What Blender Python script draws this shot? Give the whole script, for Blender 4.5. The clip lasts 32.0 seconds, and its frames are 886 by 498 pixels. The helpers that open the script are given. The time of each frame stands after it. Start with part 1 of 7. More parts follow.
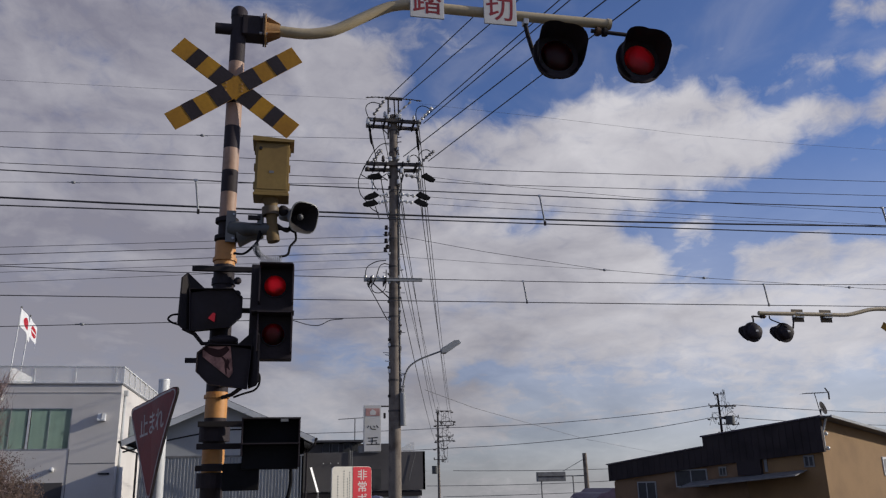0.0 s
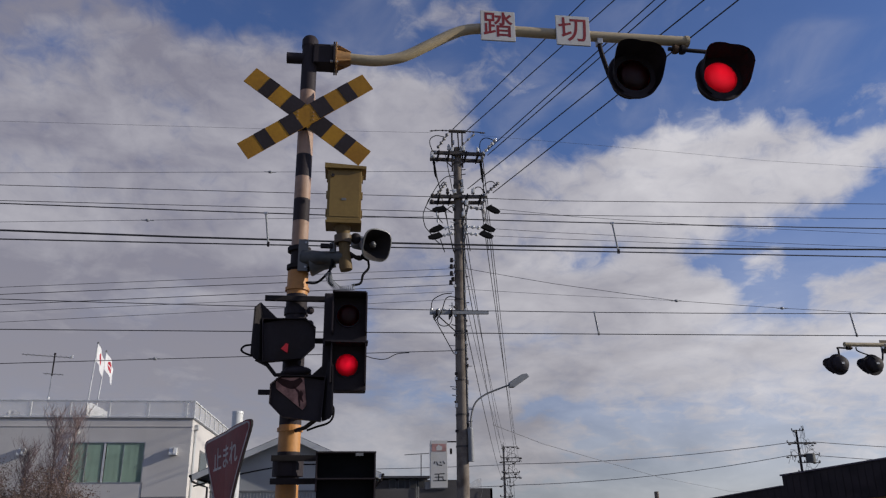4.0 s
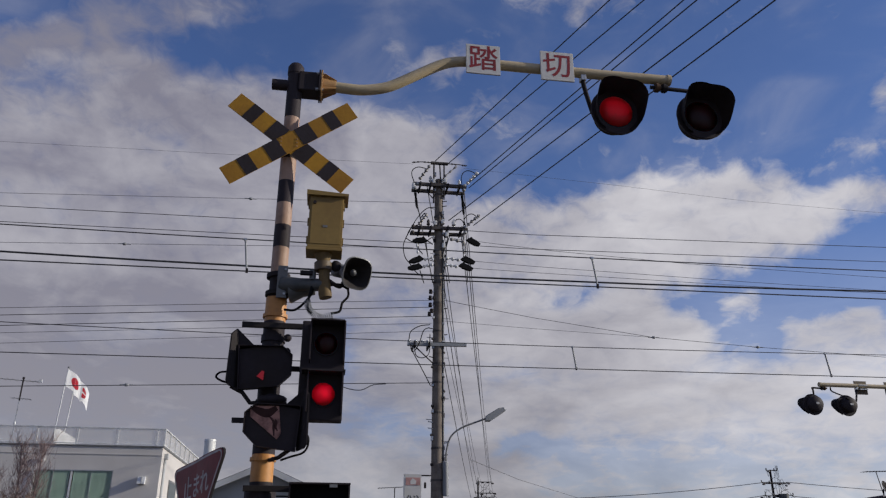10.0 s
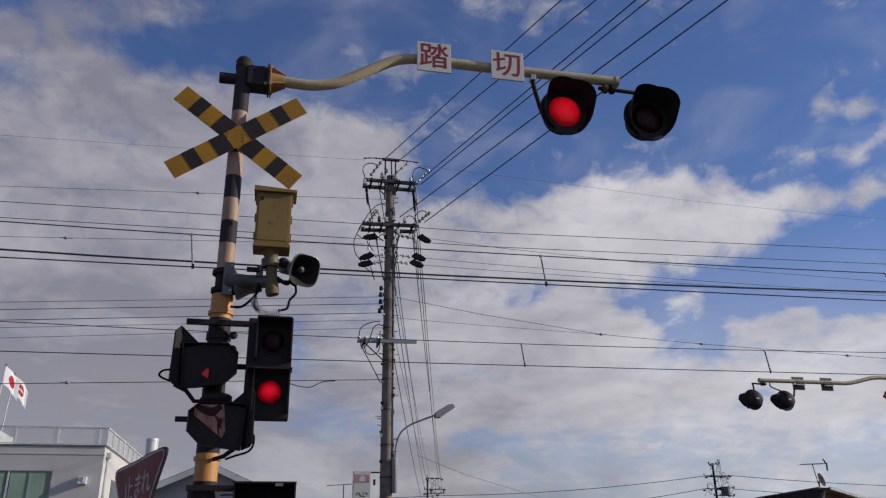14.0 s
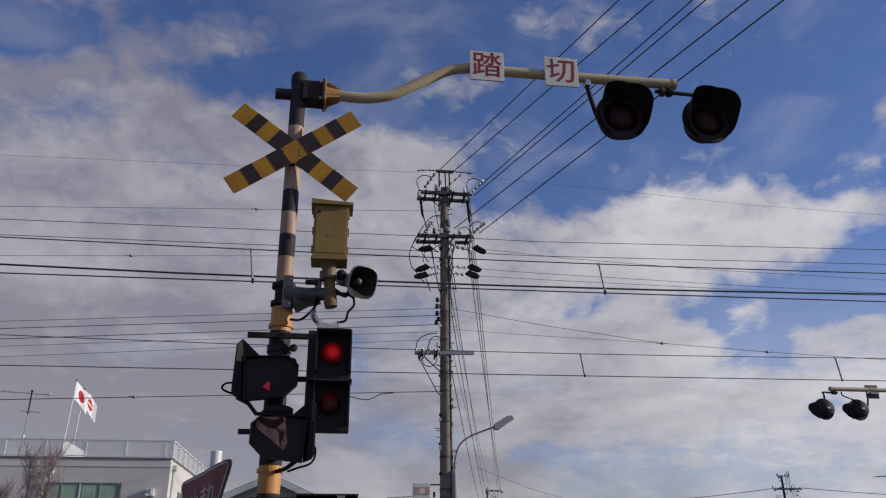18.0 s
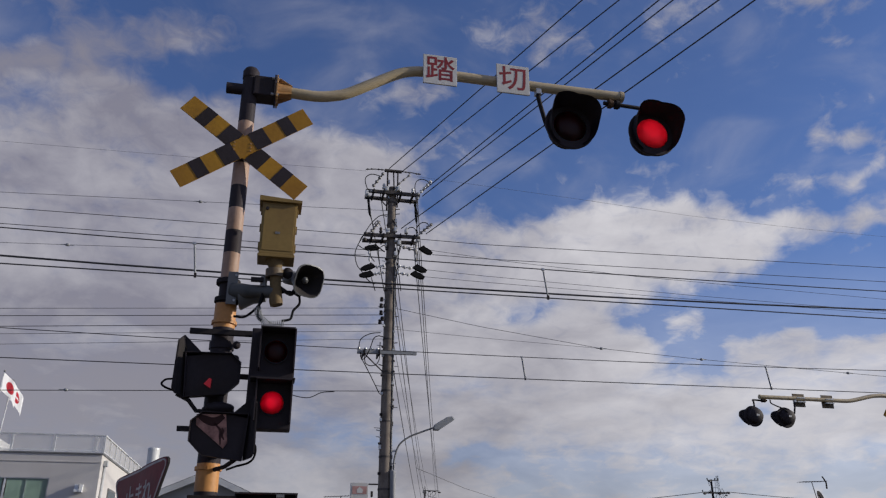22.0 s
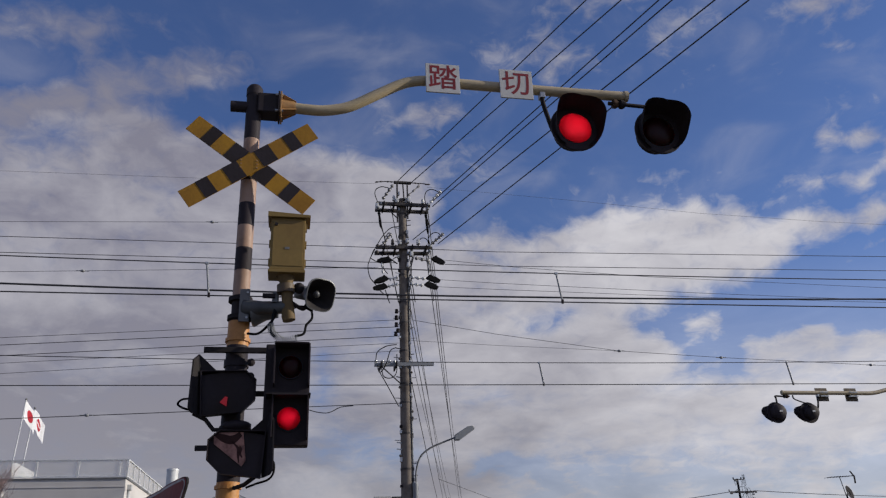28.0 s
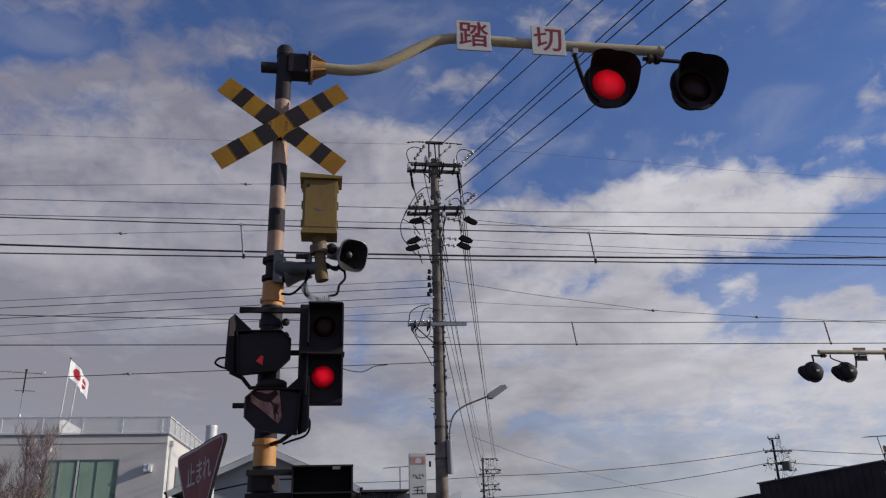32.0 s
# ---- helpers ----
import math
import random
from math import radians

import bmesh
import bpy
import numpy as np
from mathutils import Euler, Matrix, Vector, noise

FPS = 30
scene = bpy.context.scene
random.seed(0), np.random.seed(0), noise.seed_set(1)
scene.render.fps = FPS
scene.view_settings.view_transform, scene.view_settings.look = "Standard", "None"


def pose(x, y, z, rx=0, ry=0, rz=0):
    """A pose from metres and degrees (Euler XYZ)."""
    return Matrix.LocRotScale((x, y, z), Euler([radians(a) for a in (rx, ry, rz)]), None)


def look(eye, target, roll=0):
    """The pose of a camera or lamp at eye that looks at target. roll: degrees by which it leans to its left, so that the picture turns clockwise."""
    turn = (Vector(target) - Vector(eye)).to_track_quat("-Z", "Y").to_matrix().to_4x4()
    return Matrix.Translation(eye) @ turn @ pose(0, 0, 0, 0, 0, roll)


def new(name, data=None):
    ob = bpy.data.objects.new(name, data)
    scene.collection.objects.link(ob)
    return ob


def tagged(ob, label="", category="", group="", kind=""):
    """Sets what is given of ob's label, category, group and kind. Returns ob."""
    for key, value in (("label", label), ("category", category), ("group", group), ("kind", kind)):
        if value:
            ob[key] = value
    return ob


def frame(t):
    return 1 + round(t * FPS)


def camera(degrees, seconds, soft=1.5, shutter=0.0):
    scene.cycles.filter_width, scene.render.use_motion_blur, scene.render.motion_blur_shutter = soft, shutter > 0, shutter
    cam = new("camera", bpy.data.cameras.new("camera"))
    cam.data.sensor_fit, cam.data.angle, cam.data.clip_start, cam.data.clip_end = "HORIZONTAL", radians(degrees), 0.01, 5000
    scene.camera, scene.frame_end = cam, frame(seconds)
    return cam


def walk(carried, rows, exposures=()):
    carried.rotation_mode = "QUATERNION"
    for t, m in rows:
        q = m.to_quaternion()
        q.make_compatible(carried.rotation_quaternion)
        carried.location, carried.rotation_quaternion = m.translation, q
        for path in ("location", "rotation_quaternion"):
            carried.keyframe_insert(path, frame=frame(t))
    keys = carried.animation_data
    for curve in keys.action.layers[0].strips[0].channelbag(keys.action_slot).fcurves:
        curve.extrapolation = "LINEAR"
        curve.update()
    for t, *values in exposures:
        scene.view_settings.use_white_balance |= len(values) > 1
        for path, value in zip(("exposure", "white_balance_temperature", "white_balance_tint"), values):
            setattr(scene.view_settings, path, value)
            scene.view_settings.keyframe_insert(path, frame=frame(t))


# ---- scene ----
cam = camera(58.82, 32.0, soft=1.25)

PATH = [
    (0, (0.056, -0.200, 1.691), (2.000, 9.170, 4.593), -1.39),
    (0.5, (0.074, -0.181, 1.689), (2.024, 9.157, 4.688), -1.08),
    (1, (0.075, -0.165, 1.698), (1.848, 9.109, 4.990), -0.59),
    (1.5, (0.064, -0.156, 1.692), (1.736, 9.091, 5.111), -0.52),
    (2, (0.060, -0.151, 1.695), (1.665, 9.089, 5.166), -0.64),
    (2.5, (0.061, -0.149, 1.692), (1.590, 9.106, 5.156), -0.93),
    (3, (0.065, -0.122, 1.694), (1.467, 9.185, 5.073), -0.88),
    (3.5, (0.043, -0.066, 1.700), (1.306, 9.290, 4.996), -0.71),
    (4, (0.000, -0.001, 1.702), (1.147, 9.359, 5.029), -0.66),
    (4.5, (-0.025, 0.029, 1.698), (1.041, 9.361, 5.129), -0.70),
    (6.5, (-0.025, 0.035, 1.705), (1.226, 9.256, 5.367), 0.46),
    (7, (-0.029, 0.028, 1.699), (1.276, 9.227, 5.399), 0.54),
    (7.5, (-0.027, 0.009, 1.698), (1.255, 9.204, 5.414), 0.90),
    (8, (-0.024, -0.004, 1.695), (1.261, 9.195, 5.399), 0.96),
    (8.5, (-0.030, -0.016, 1.705), (1.290, 9.192, 5.376), 0.93),
    (9, (-0.031, -0.018, 1.699), (1.328, 9.176, 5.389), 1.01),
    (9.5, (-0.019, 0.011, 1.704), (1.350, 9.197, 5.410), 0.88),
    (10, (-0.008, 0.019, 1.697), (1.382, 9.203, 5.402), 0.18),
    (10.5, (-0.010, 0.018, 1.698), (1.386, 9.210, 5.378), -0.29),
    (11, (-0.009, 0.031, 1.698), (1.359, 9.238, 5.352), -0.62),
    (11.5, (-0.006, 0.030, 1.691), (1.316, 9.257, 5.313), -0.70),
    (12, (-0.000, 0.035, 1.692), (1.287, 9.287, 5.263), -0.70),
    (12.5, (0.003, 0.037, 1.696), (1.321, 9.306, 5.210), -0.62),
    (13, (-0.005, 0.028, 1.698), (1.523, 9.262, 5.218), -0.35),
    (13.5, (0.006, 0.011, 1.702), (1.853, 9.163, 5.286), -0.23),
    (15.5, (0.007, 0.024, 1.702), (2.145, 8.994, 5.571), -1.54),
    (16, (0.005, 0.031, 1.698), (1.864, 9.050, 5.597), -1.53),
    (16.5, (-0.002, 0.036, 1.701), (1.546, 9.115, 5.597), -1.33),
    (17, (-0.010, 0.040, 1.700), (1.366, 9.158, 5.570), -0.99),
    (17.5, (-0.010, 0.045, 1.701), (1.258, 9.193, 5.535), -0.64),
    (18, (-0.000, 0.052, 1.706), (1.306, 9.209, 5.508), -0.34),
    (18.5, (0.006, 0.044, 1.702), (1.594, 9.159, 5.497), -0.25),
    (19, (0.009, 0.035, 1.703), (1.906, 9.095, 5.487), -0.13),
    (19.5, (0.008, 0.033, 1.701), (2.087, 9.056, 5.479), 0.28),
    (20, (0.003, 0.031, 1.701), (2.170, 9.051, 5.435), 0.03),
    (20.5, (-0.004, 0.022, 1.698), (2.142, 9.060, 5.402), -0.31),
    (21, (-0.017, 0.017, 1.700), (2.091, 9.063, 5.404), -0.30),
    (21.5, (-0.018, 0.010, 1.700), (2.037, 9.052, 5.445), -0.08),
    (22, (-0.020, 0.013, 1.706), (1.966, 9.048, 5.506), -0.02),
    (22.5, (-0.017, 0.013, 1.704), (1.905, 9.032, 5.572), -0.32),
    (23, (-0.018, 0.016, 1.701), (1.880, 9.006, 5.647), -0.39),
    (23.5, (-0.016, 0.014, 1.702), (1.862, 8.987, 5.695), -0.32),
    (24, (-0.013, 0.018, 1.702), (1.867, 8.966, 5.754), -0.33),
    (24.5, (-0.013, 0.012, 1.707), (1.880, 8.926, 5.824), -0.62),
    (25, (-0.010, -0.002, 1.706), (1.880, 8.882, 5.889), -0.83),
    (25.5, (-0.001, -0.005, 1.709), (1.877, 8.856, 5.947), -1.34),
    (27.5, (0.007, 0.024, 1.699), (1.945, 8.975, 5.715), -2.36),
    (28, (0.003, 0.031, 1.702), (1.819, 9.050, 5.620), -2.24),
    (28.5, (0.001, 0.041, 1.700), (1.703, 9.122, 5.525), -2.04),
    (29, (0.004, 0.039, 1.704), (1.600, 9.175, 5.442), -1.88),
    (29.5, (0.005, 0.039, 1.701), (1.525, 9.214, 5.376), -1.93),
    (30, (0.007, 0.039, 1.703), (1.478, 9.246, 5.320), -1.71),
    (30.5, (0.004, 0.031, 1.704), (1.439, 9.254, 5.293), -1.59),
    (31, (0.007, 0.031, 1.706), (1.415, 9.267, 5.271), -1.76),
    (31.5, (0.010, 0.030, 1.699), (1.408, 9.278, 5.238), -1.87),
    (32, (0.010, 0.037, 1.701), (1.433, 9.309, 5.165), -1.62),
]
walk(cam, [(t, look(eye, target, roll)) for t, eye, target, roll in PATH])

# ---- light ----
SUN = Vector((0.90, -0.165, 0.34)).normalized()
world = bpy.data.worlds.new("sky")
scene.world = world
world.use_nodes = True
wn = world.node_tree.nodes
sky = wn.new("ShaderNodeTexSky")
sky.sky_type, sky.sun_disc = "NISHITA", False
sky.sun_elevation, sky.sun_rotation = math.asin(SUN.z), math.atan2(SUN.x, SUN.y)
sky.air_density, sky.dust_density, sky.ozone_density = 1.0, 0.3, 3.0
deep = wn.new("ShaderNodeMix")
deep.data_type, deep.blend_type = "RGBA", "MULTIPLY"
deep.inputs["Factor"].default_value = 1.0
deep.inputs["B"].default_value = (0.73, 0.88, 1.28, 1)
world.node_tree.links.new(sky.outputs[0], deep.inputs["A"])
world.node_tree.links.new(deep.outputs["Result"], wn["Background"].inputs[0])
wn["Background"].inputs[1].default_value = 0.086
sun = new("sun", bpy.data.lights.new("sun", "SUN"))
sun.data.energy, sun.data.angle, sun.data.color = 3.9, radians(0.6), (1.0, 0.93, 0.82)
sun.matrix_world = look(SUN * 60, (0, 0, 0))
scene.view_settings.exposure = 0.0


# ---- materials ----
def nodes_of(m):
    m.use_nodes = True
    t = m.node_tree
    return t.nodes, t.links, t.nodes["Principled BSDF"]


def paint(name, base, rough=0.5, metal=0.0, vary=0.25, grain=40.0, stain=3.0, bump=0.15, dirt=None, spec=0.5):
    """Base colour with grain and larger stains, and a fine relief."""
    m = bpy.data.materials.new(name)
    n, l, p = nodes_of(m)
    co = n.new("ShaderNodeTexCoord")
    info = n.new("ShaderNodeObjectInfo")
    add = n.new("ShaderNodeVectorMath")
    l.new(co.outputs["Object"], add.inputs[0])
    l.new(info.outputs["Random"], add.inputs[1])
    fine, big = n.new("ShaderNodeTexNoise"), n.new("ShaderNodeTexNoise")
    fine.inputs["Scale"].default_value, big.inputs["Scale"].default_value = grain, stain
    fine.inputs["Detail"].default_value = big.inputs["Detail"].default_value = 5
    l.new(add.outputs[0], fine.inputs["Vector"])
    l.new(add.outputs[0], big.inputs["Vector"])
    ramp = n.new("ShaderNodeMapRange")
    ramp.inputs["From Min"].default_value, ramp.inputs["From Max"].default_value = 0.45, 0.72
    l.new(big.outputs["Fac"], ramp.inputs["Value"])
    dark = dirt or tuple(c * (1 - 1.6 * vary) if vary < 0.55 else c * 0.2 for c in base)
    mix = n.new("ShaderNodeMix")
    mix.data_type = "RGBA"
    mix.inputs["A"].default_value, mix.inputs["B"].default_value = (*base, 1), (*dark, 1)
    l.new(ramp.outputs[0], mix.inputs["Factor"])
    mul = n.new("ShaderNodeMix")
    mul.data_type, mul.blend_type = "RGBA", "MULTIPLY"
    mul.inputs["Factor"].default_value = vary
    l.new(mix.outputs["Result"], mul.inputs["A"])
    l.new(fine.outputs["Fac"], mul.inputs["B"])
    l.new(mul.outputs["Result"], p.inputs["Base Color"])
    p.inputs["Roughness"].default_value, p.inputs["Metallic"].default_value = rough, metal
    p.inputs["Specular IOR Level"].default_value = spec
    b = n.new("ShaderNodeBump")
    b.inputs["Strength"].default_value, b.inputs["Distance"].default_value = bump, 0.01
    l.new(fine.outputs["Fac"], b.inputs["Height"])
    l.new(b.outputs[0], p.inputs["Normal"])
    return m


def glass(name, tint, gloss=0.12, rough=0.05):
    """A thin pane: what lies behind shows through the tint, with a gloss over it."""
    m = bpy.data.materials.new(name)
    n, l, p = nodes_of(m)
    n.remove(p)
    see, shine, mix, fr = (n.new("ShaderNode" + k) for k in ("BsdfTransparent", "BsdfGlossy", "MixShader", "Fresnel"))
    see.inputs["Color"].default_value = (*tint, 1)
    shine.inputs["Roughness"].default_value = rough
    fr.inputs["IOR"].default_value = 1.3 + gloss * 2
    l.new(fr.outputs[0], mix.inputs[0])
    l.new(see.outputs[0], mix.inputs[1])
    l.new(shine.outputs[0], mix.inputs[2])
    l.new(mix.outputs[0], n["Material Output"].inputs["Surface"])
    return m


def lens_glass(name, tint, rough):
    """Ribbed signal glass: it scatters the light from behind and has a soft gloss."""
    m = bpy.data.materials.new(name)
    n, l, p = nodes_of(m)
    n.remove(p)
    thru, shine, mix, fr = (n.new("ShaderNode" + k) for k in ("BsdfTranslucent", "BsdfGlossy", "MixShader", "Fresnel"))
    thru.inputs["Color"].default_value = (*tint, 1)
    shine.inputs["Roughness"].default_value = rough
    fr.inputs["IOR"].default_value = 1.35
    l.new(fr.outputs[0], mix.inputs[0])
    l.new(thru.outputs[0], mix.inputs[1])
    l.new(shine.outputs[0], mix.inputs[2])
    l.new(mix.outputs[0], n["Material Output"].inputs["Surface"])
    return m


def glow(name, colour, strength, radius=0.0, rim=0.06):
    """A light; with a radius it is brightest in the middle, as a lens with a bulb behind it is."""
    m = bpy.data.materials.new(name)
    n, l, p = nodes_of(m)
    p.inputs["Base Color"].default_value = (0.05, 0.01, 0.01, 1)
    p.inputs["Emission Color"].default_value, p.inputs["Emission Strength"].default_value = (*colour, 1), strength
    if radius:
        co, ln, mr = n.new("ShaderNodeTexCoord"), n.new("ShaderNodeVectorMath"), n.new("ShaderNodeMapRange")
        ln.operation = "LENGTH"
        l.new(co.outputs["Object"], ln.inputs[0])
        mr.interpolation_type = "SMOOTHSTEP"
        mr.inputs["From Max"].default_value = radius
        mr.inputs["To Min"].default_value, mr.inputs["To Max"].default_value = strength * 1.5, strength * rim
        l.new(ln.outputs["Value"], mr.inputs["Value"])
        l.new(mr.outputs[0], p.inputs["Emission Strength"])
    return m


def lattice(name, base, cover):
    """A fine wire mesh: part metal, part open."""
    m = bpy.data.materials.new(name)
    n, l, p = nodes_of(m)
    p.inputs["Base Color"].default_value = (*base, 1)
    see, mix = n.new("ShaderNodeBsdfTransparent"), n.new("ShaderNodeMixShader")
    mix.inputs[0].default_value = cover
    l.new(see.outputs[0], mix.inputs[1])
    l.new(p.outputs[0], mix.inputs[2])
    l.new(mix.outputs[0], n["Material Output"].inputs["Surface"])
    return m


def fabric(name, base):
    """Thin cloth that lets some light through."""
    m = paint(name, base, 0.9, vary=0.12)
    n, l, p = nodes_of(m)
    thru, mix = n.new("ShaderNodeBsdfTranslucent"), n.new("ShaderNodeMixShader")
    thru.inputs["Color"].default_value = (*base, 1)
    mix.inputs[0].default_value = 0.2
    l.new(p.outputs[0], mix.inputs[1])
    l.new(thru.outputs[0], mix.inputs[2])
    l.new(mix.outputs[0], n["Material Output"].inputs["Surface"])
    return m


BLACK = paint("black_paint", (0.040, 0.032, 0.037), 0.65, vary=0.3, dirt=(0.032, 0.024, 0.022), spec=0.18)
DARK = paint("dark_steel", (0.035, 0.030, 0.033), 0.8, vary=0.3, dirt=(0.03, 0.026, 0.022), spec=0.15)
YELLOW = paint("yellow_paint", (0.46, 0.235, 0.018), 0.5, vary=0.3, dirt=(0.34, 0.165, 0.018), spec=0.3)
FADED = paint("faded_band_paint", (0.43, 0.275, 0.195), 0.6, vary=0.35, grain=30, stain=7, dirt=(0.33, 0.2, 0.13))
ORANGE = paint("orange_band_paint", (0.60, 0.275, 0.075), 0.55, vary=0.3, dirt=(0.45, 0.2, 0.06))
IVORY = paint("ivory_paint", (0.54, 0.435, 0.275), 0.45, vary=0.25, dirt=(0.42, 0.34, 0.2))
RUSTY = paint("rusty_ochre_paint", (0.45, 0.25, 0.09), 0.6, vary=0.4, grain=60, stain=9, dirt=(0.2, 0.08, 0.03))
BOXYELLOW = paint("mustard_box_paint", (0.275, 0.182, 0.056), 0.5, vary=0.25, bump=0.05, dirt=(0.225, 0.14, 0.045), spec=0.3)
MUSTARDBROWN = paint("mustard_brown_paint", (0.20, 0.135, 0.06), 0.65, vary=0.4, grain=50, stain=11, dirt=(0.12, 0.08, 0.045), spec=0.2)
OLIVE = paint("dull_olive_paint", (0.14, 0.095, 0.05), 0.6, vary=0.35, stain=8)
CREAM = paint("cream_enamel", (0.70, 0.66, 0.57), 0.4, vary=0.12)
WHITE = paint("white_enamel", (0.62, 0.605, 0.58), 0.4, vary=0.15, dirt=(0.6, 0.58, 0.53))
REDTEXT = paint("red_lettering", (0.27, 0.02, 0.024), 0.5, vary=0.25)
SIGNRED = paint("sign_red", (0.22, 0.023, 0.025), 0.5, vary=0.3, stain=6, dirt=(0.15, 0.02, 0.022), spec=0.2)
SIGNPALE = paint("faded_sign_white", (0.56, 0.51, 0.50), 0.6, vary=0.35, stain=12)
PANELRED = paint("panel_red", (0.62, 0.02, 0.035), 0.4, vary=0.12)
INK = paint("black_ink", (0.03, 0.03, 0.03), 0.6, vary=0.1)
PINK = paint("faded_pink_print", (0.55, 0.30, 0.27), 0.5, vary=0.25)
GREY = paint("grey_metal_paint", (0.20, 0.20, 0.20), 0.55, vary=0.25)
THROAT = paint("horn_inside", (0.024, 0.019, 0.019), 0.7, vary=0.3)
SLATE = paint("dark_slate_paint", (0.10, 0.103, 0.102), 0.6, vary=0.35, stain=8)
RUSTBROWN = paint("rust_brown_paint", (0.13, 0.075, 0.042), 0.75, vary=0.4, grain=50, stain=14, dirt=(0.07, 0.045, 0.034), spec=0.2)
HORN = paint("horn_grey", (0.15, 0.153, 0.156), 0.4, vary=0.2)
GALV = paint("galvanised_steel", (0.50, 0.51, 0.52), 0.4, metal=0.6, vary=0.25)
POSTWHITE = paint("white_post_paint", (0.72, 0.73, 0.73), 0.4, vary=0.15)
CONCRETE = paint("pole_concrete", (0.27, 0.23, 0.195), 0.9, vary=0.45, grain=30, stain=3, dirt=(0.12, 0.097, 0.08), spec=0.2)
TIMBER = paint("crossarm_steel", (0.10, 0.085, 0.078), 0.8, vary=0.35)
PORCELAIN = paint("white_porcelain", (0.75, 0.75, 0.73), 0.2, vary=0.1)
INSULATOR = paint("weathered_insulator", (0.34, 0.325, 0.31), 0.5, vary=0.3, stain=9)
RUBBER = paint("black_rubber", (0.013, 0.013, 0.014), 0.85, vary=0.2, spec=0.12)
WIRE = paint("wire_black", (0.045, 0.045, 0.05), 0.6, vary=0.15)
WIREGREY = paint("wire_grey", (0.13, 0.13, 0.14), 0.6, vary=0.15)
REDLENS = lens_glass("red_lens_glass", (0.9, 0.035, 0.045), 0.35)
# Dark brown tone of the streaks on the pink lens.
STREAKDARK = paint("dark_streak_tone", (0.085, 0.042, 0.038), 0.8, vary=0.4, grain=90, spec=0.1)
# Pink base: the sheen of sunlight on the lens, put into the colour.
PALELENS = paint("pink_sheen_lens", (0.50, 0.25, 0.20), 0.35, vary=0.4, grain=40, stain=15, dirt=(0.06, 0.025, 0.02), spec=0.25)
LAMPGLOW = glow("red_lamp_light", (1.0, 0.2, 0.5), 2.8, 0.135, 0.12)
SIGGLOW = glow("red_signal_light", (1.0, 0.12, 0.4), 6.2, 0.030, 0.03)
LOWGLOW = glow("lower_signal_light", (1.0, 0.06, 0.5), 3.3, 0.056, 0.02)
DIMGLOW = glow("dim_red_lamp_light", (1.0, 0.03, 0.06), 0.14)
ARROWGLOW = glow("red_arrow_light", (1.0, 0.015, 0.04), 2.0, 0.075, 0.25)
STUCCO = paint("white_wall_paint", (0.70, 0.665, 0.625), 0.85, vary=0.14, grain=25, stain=0.35, dirt=(0.6, 0.565, 0.53))
TAN = paint("tan_stucco", (0.29, 0.175, 0.08), 0.9, vary=0.25, grain=18, stain=0.5, dirt=(0.235, 0.14, 0.065))
BROWNSIDING = paint("dark_brown_siding", (0.042, 0.033, 0.036), 0.75, vary=0.3, stain=0.8, spec=0.2)
# Darker tan for the shaded house front and one wall trim.
DULLTAN = paint("dull_tan", (0.26, 0.165, 0.10), 0.8, vary=0.3, stain=0.6, spec=0.2)
RIBBED = paint("grey_ribbed_sheet", (0.30, 0.31, 0.32), 0.6, vary=0.2, stain=0.6)
GABLEGREY = paint("grey_gable_board", (0.42, 0.43, 0.435), 0.75, vary=0.15, stain=0.4)
FASCIA = paint("pale_fascia", (0.62, 0.63, 0.63), 0.6, vary=0.2, stain=0.8)
ROOFDARK = paint("dark_roof_sheet", (0.07, 0.07, 0.08), 0.6, vary=0.25, stain=0.6)
DARKWALL = paint("charcoal_wall", (0.10, 0.092, 0.093), 0.8, vary=0.25, stain=0.5)
CURTAIN = paint("green_curtain", (0.50, 0.64, 0.57), 0.9, vary=0.08, grain=8, stain=0.8)
ROOMDARK = paint("dim_room", (0.06, 0.06, 0.06), 0.9, vary=0.2)
SIDEPANE = paint("dark_green_pane", (0.05, 0.075, 0.07), 0.2, vary=0.2, stain=1.0)
PANE = glass("window_pane", (0.85, 0.9, 0.88), 0.12)
CLOTH = fabric("white_cloth", (0.93, 0.93, 0.93))
CLOTHRED = fabric("red_cloth", (0.55, 0.03, 0.05))
MESHWIRE = lattice("fence_wire_mesh", (0.66, 0.64, 0.6), 0.26)
BARK = paint("bare_bark", (0.32, 0.23, 0.22), 0.9, vary=0.35)
DRYLEAF = paint("dry_brown_leaf", (0.125, 0.08, 0.06), 0.9, vary=0.3, stain=2.0, dirt=(0.075, 0.05, 0.04))
SOIL = paint("ground_asphalt", (0.12, 0.108, 0.095), 0.9, vary=0.35, grain=8, stain=0.15)


# ---- building helpers ----
OFFSET = {}


def thing(name, at, label, category, group="", kind="", turn=0.0):
    ob = new(name)
    ob.location = at
    ob.rotation_euler = (0, 0, radians(turn))
    ob.empty_display_size = 0.2
    OFFSET[ob] = Vector(at)
    return tagged(ob, label, category, group, kind)


def local(ob):
    """Geometry of this thing is given in its own space."""
    OFFSET[ob] = Vector((0, 0, 0))
    return ob


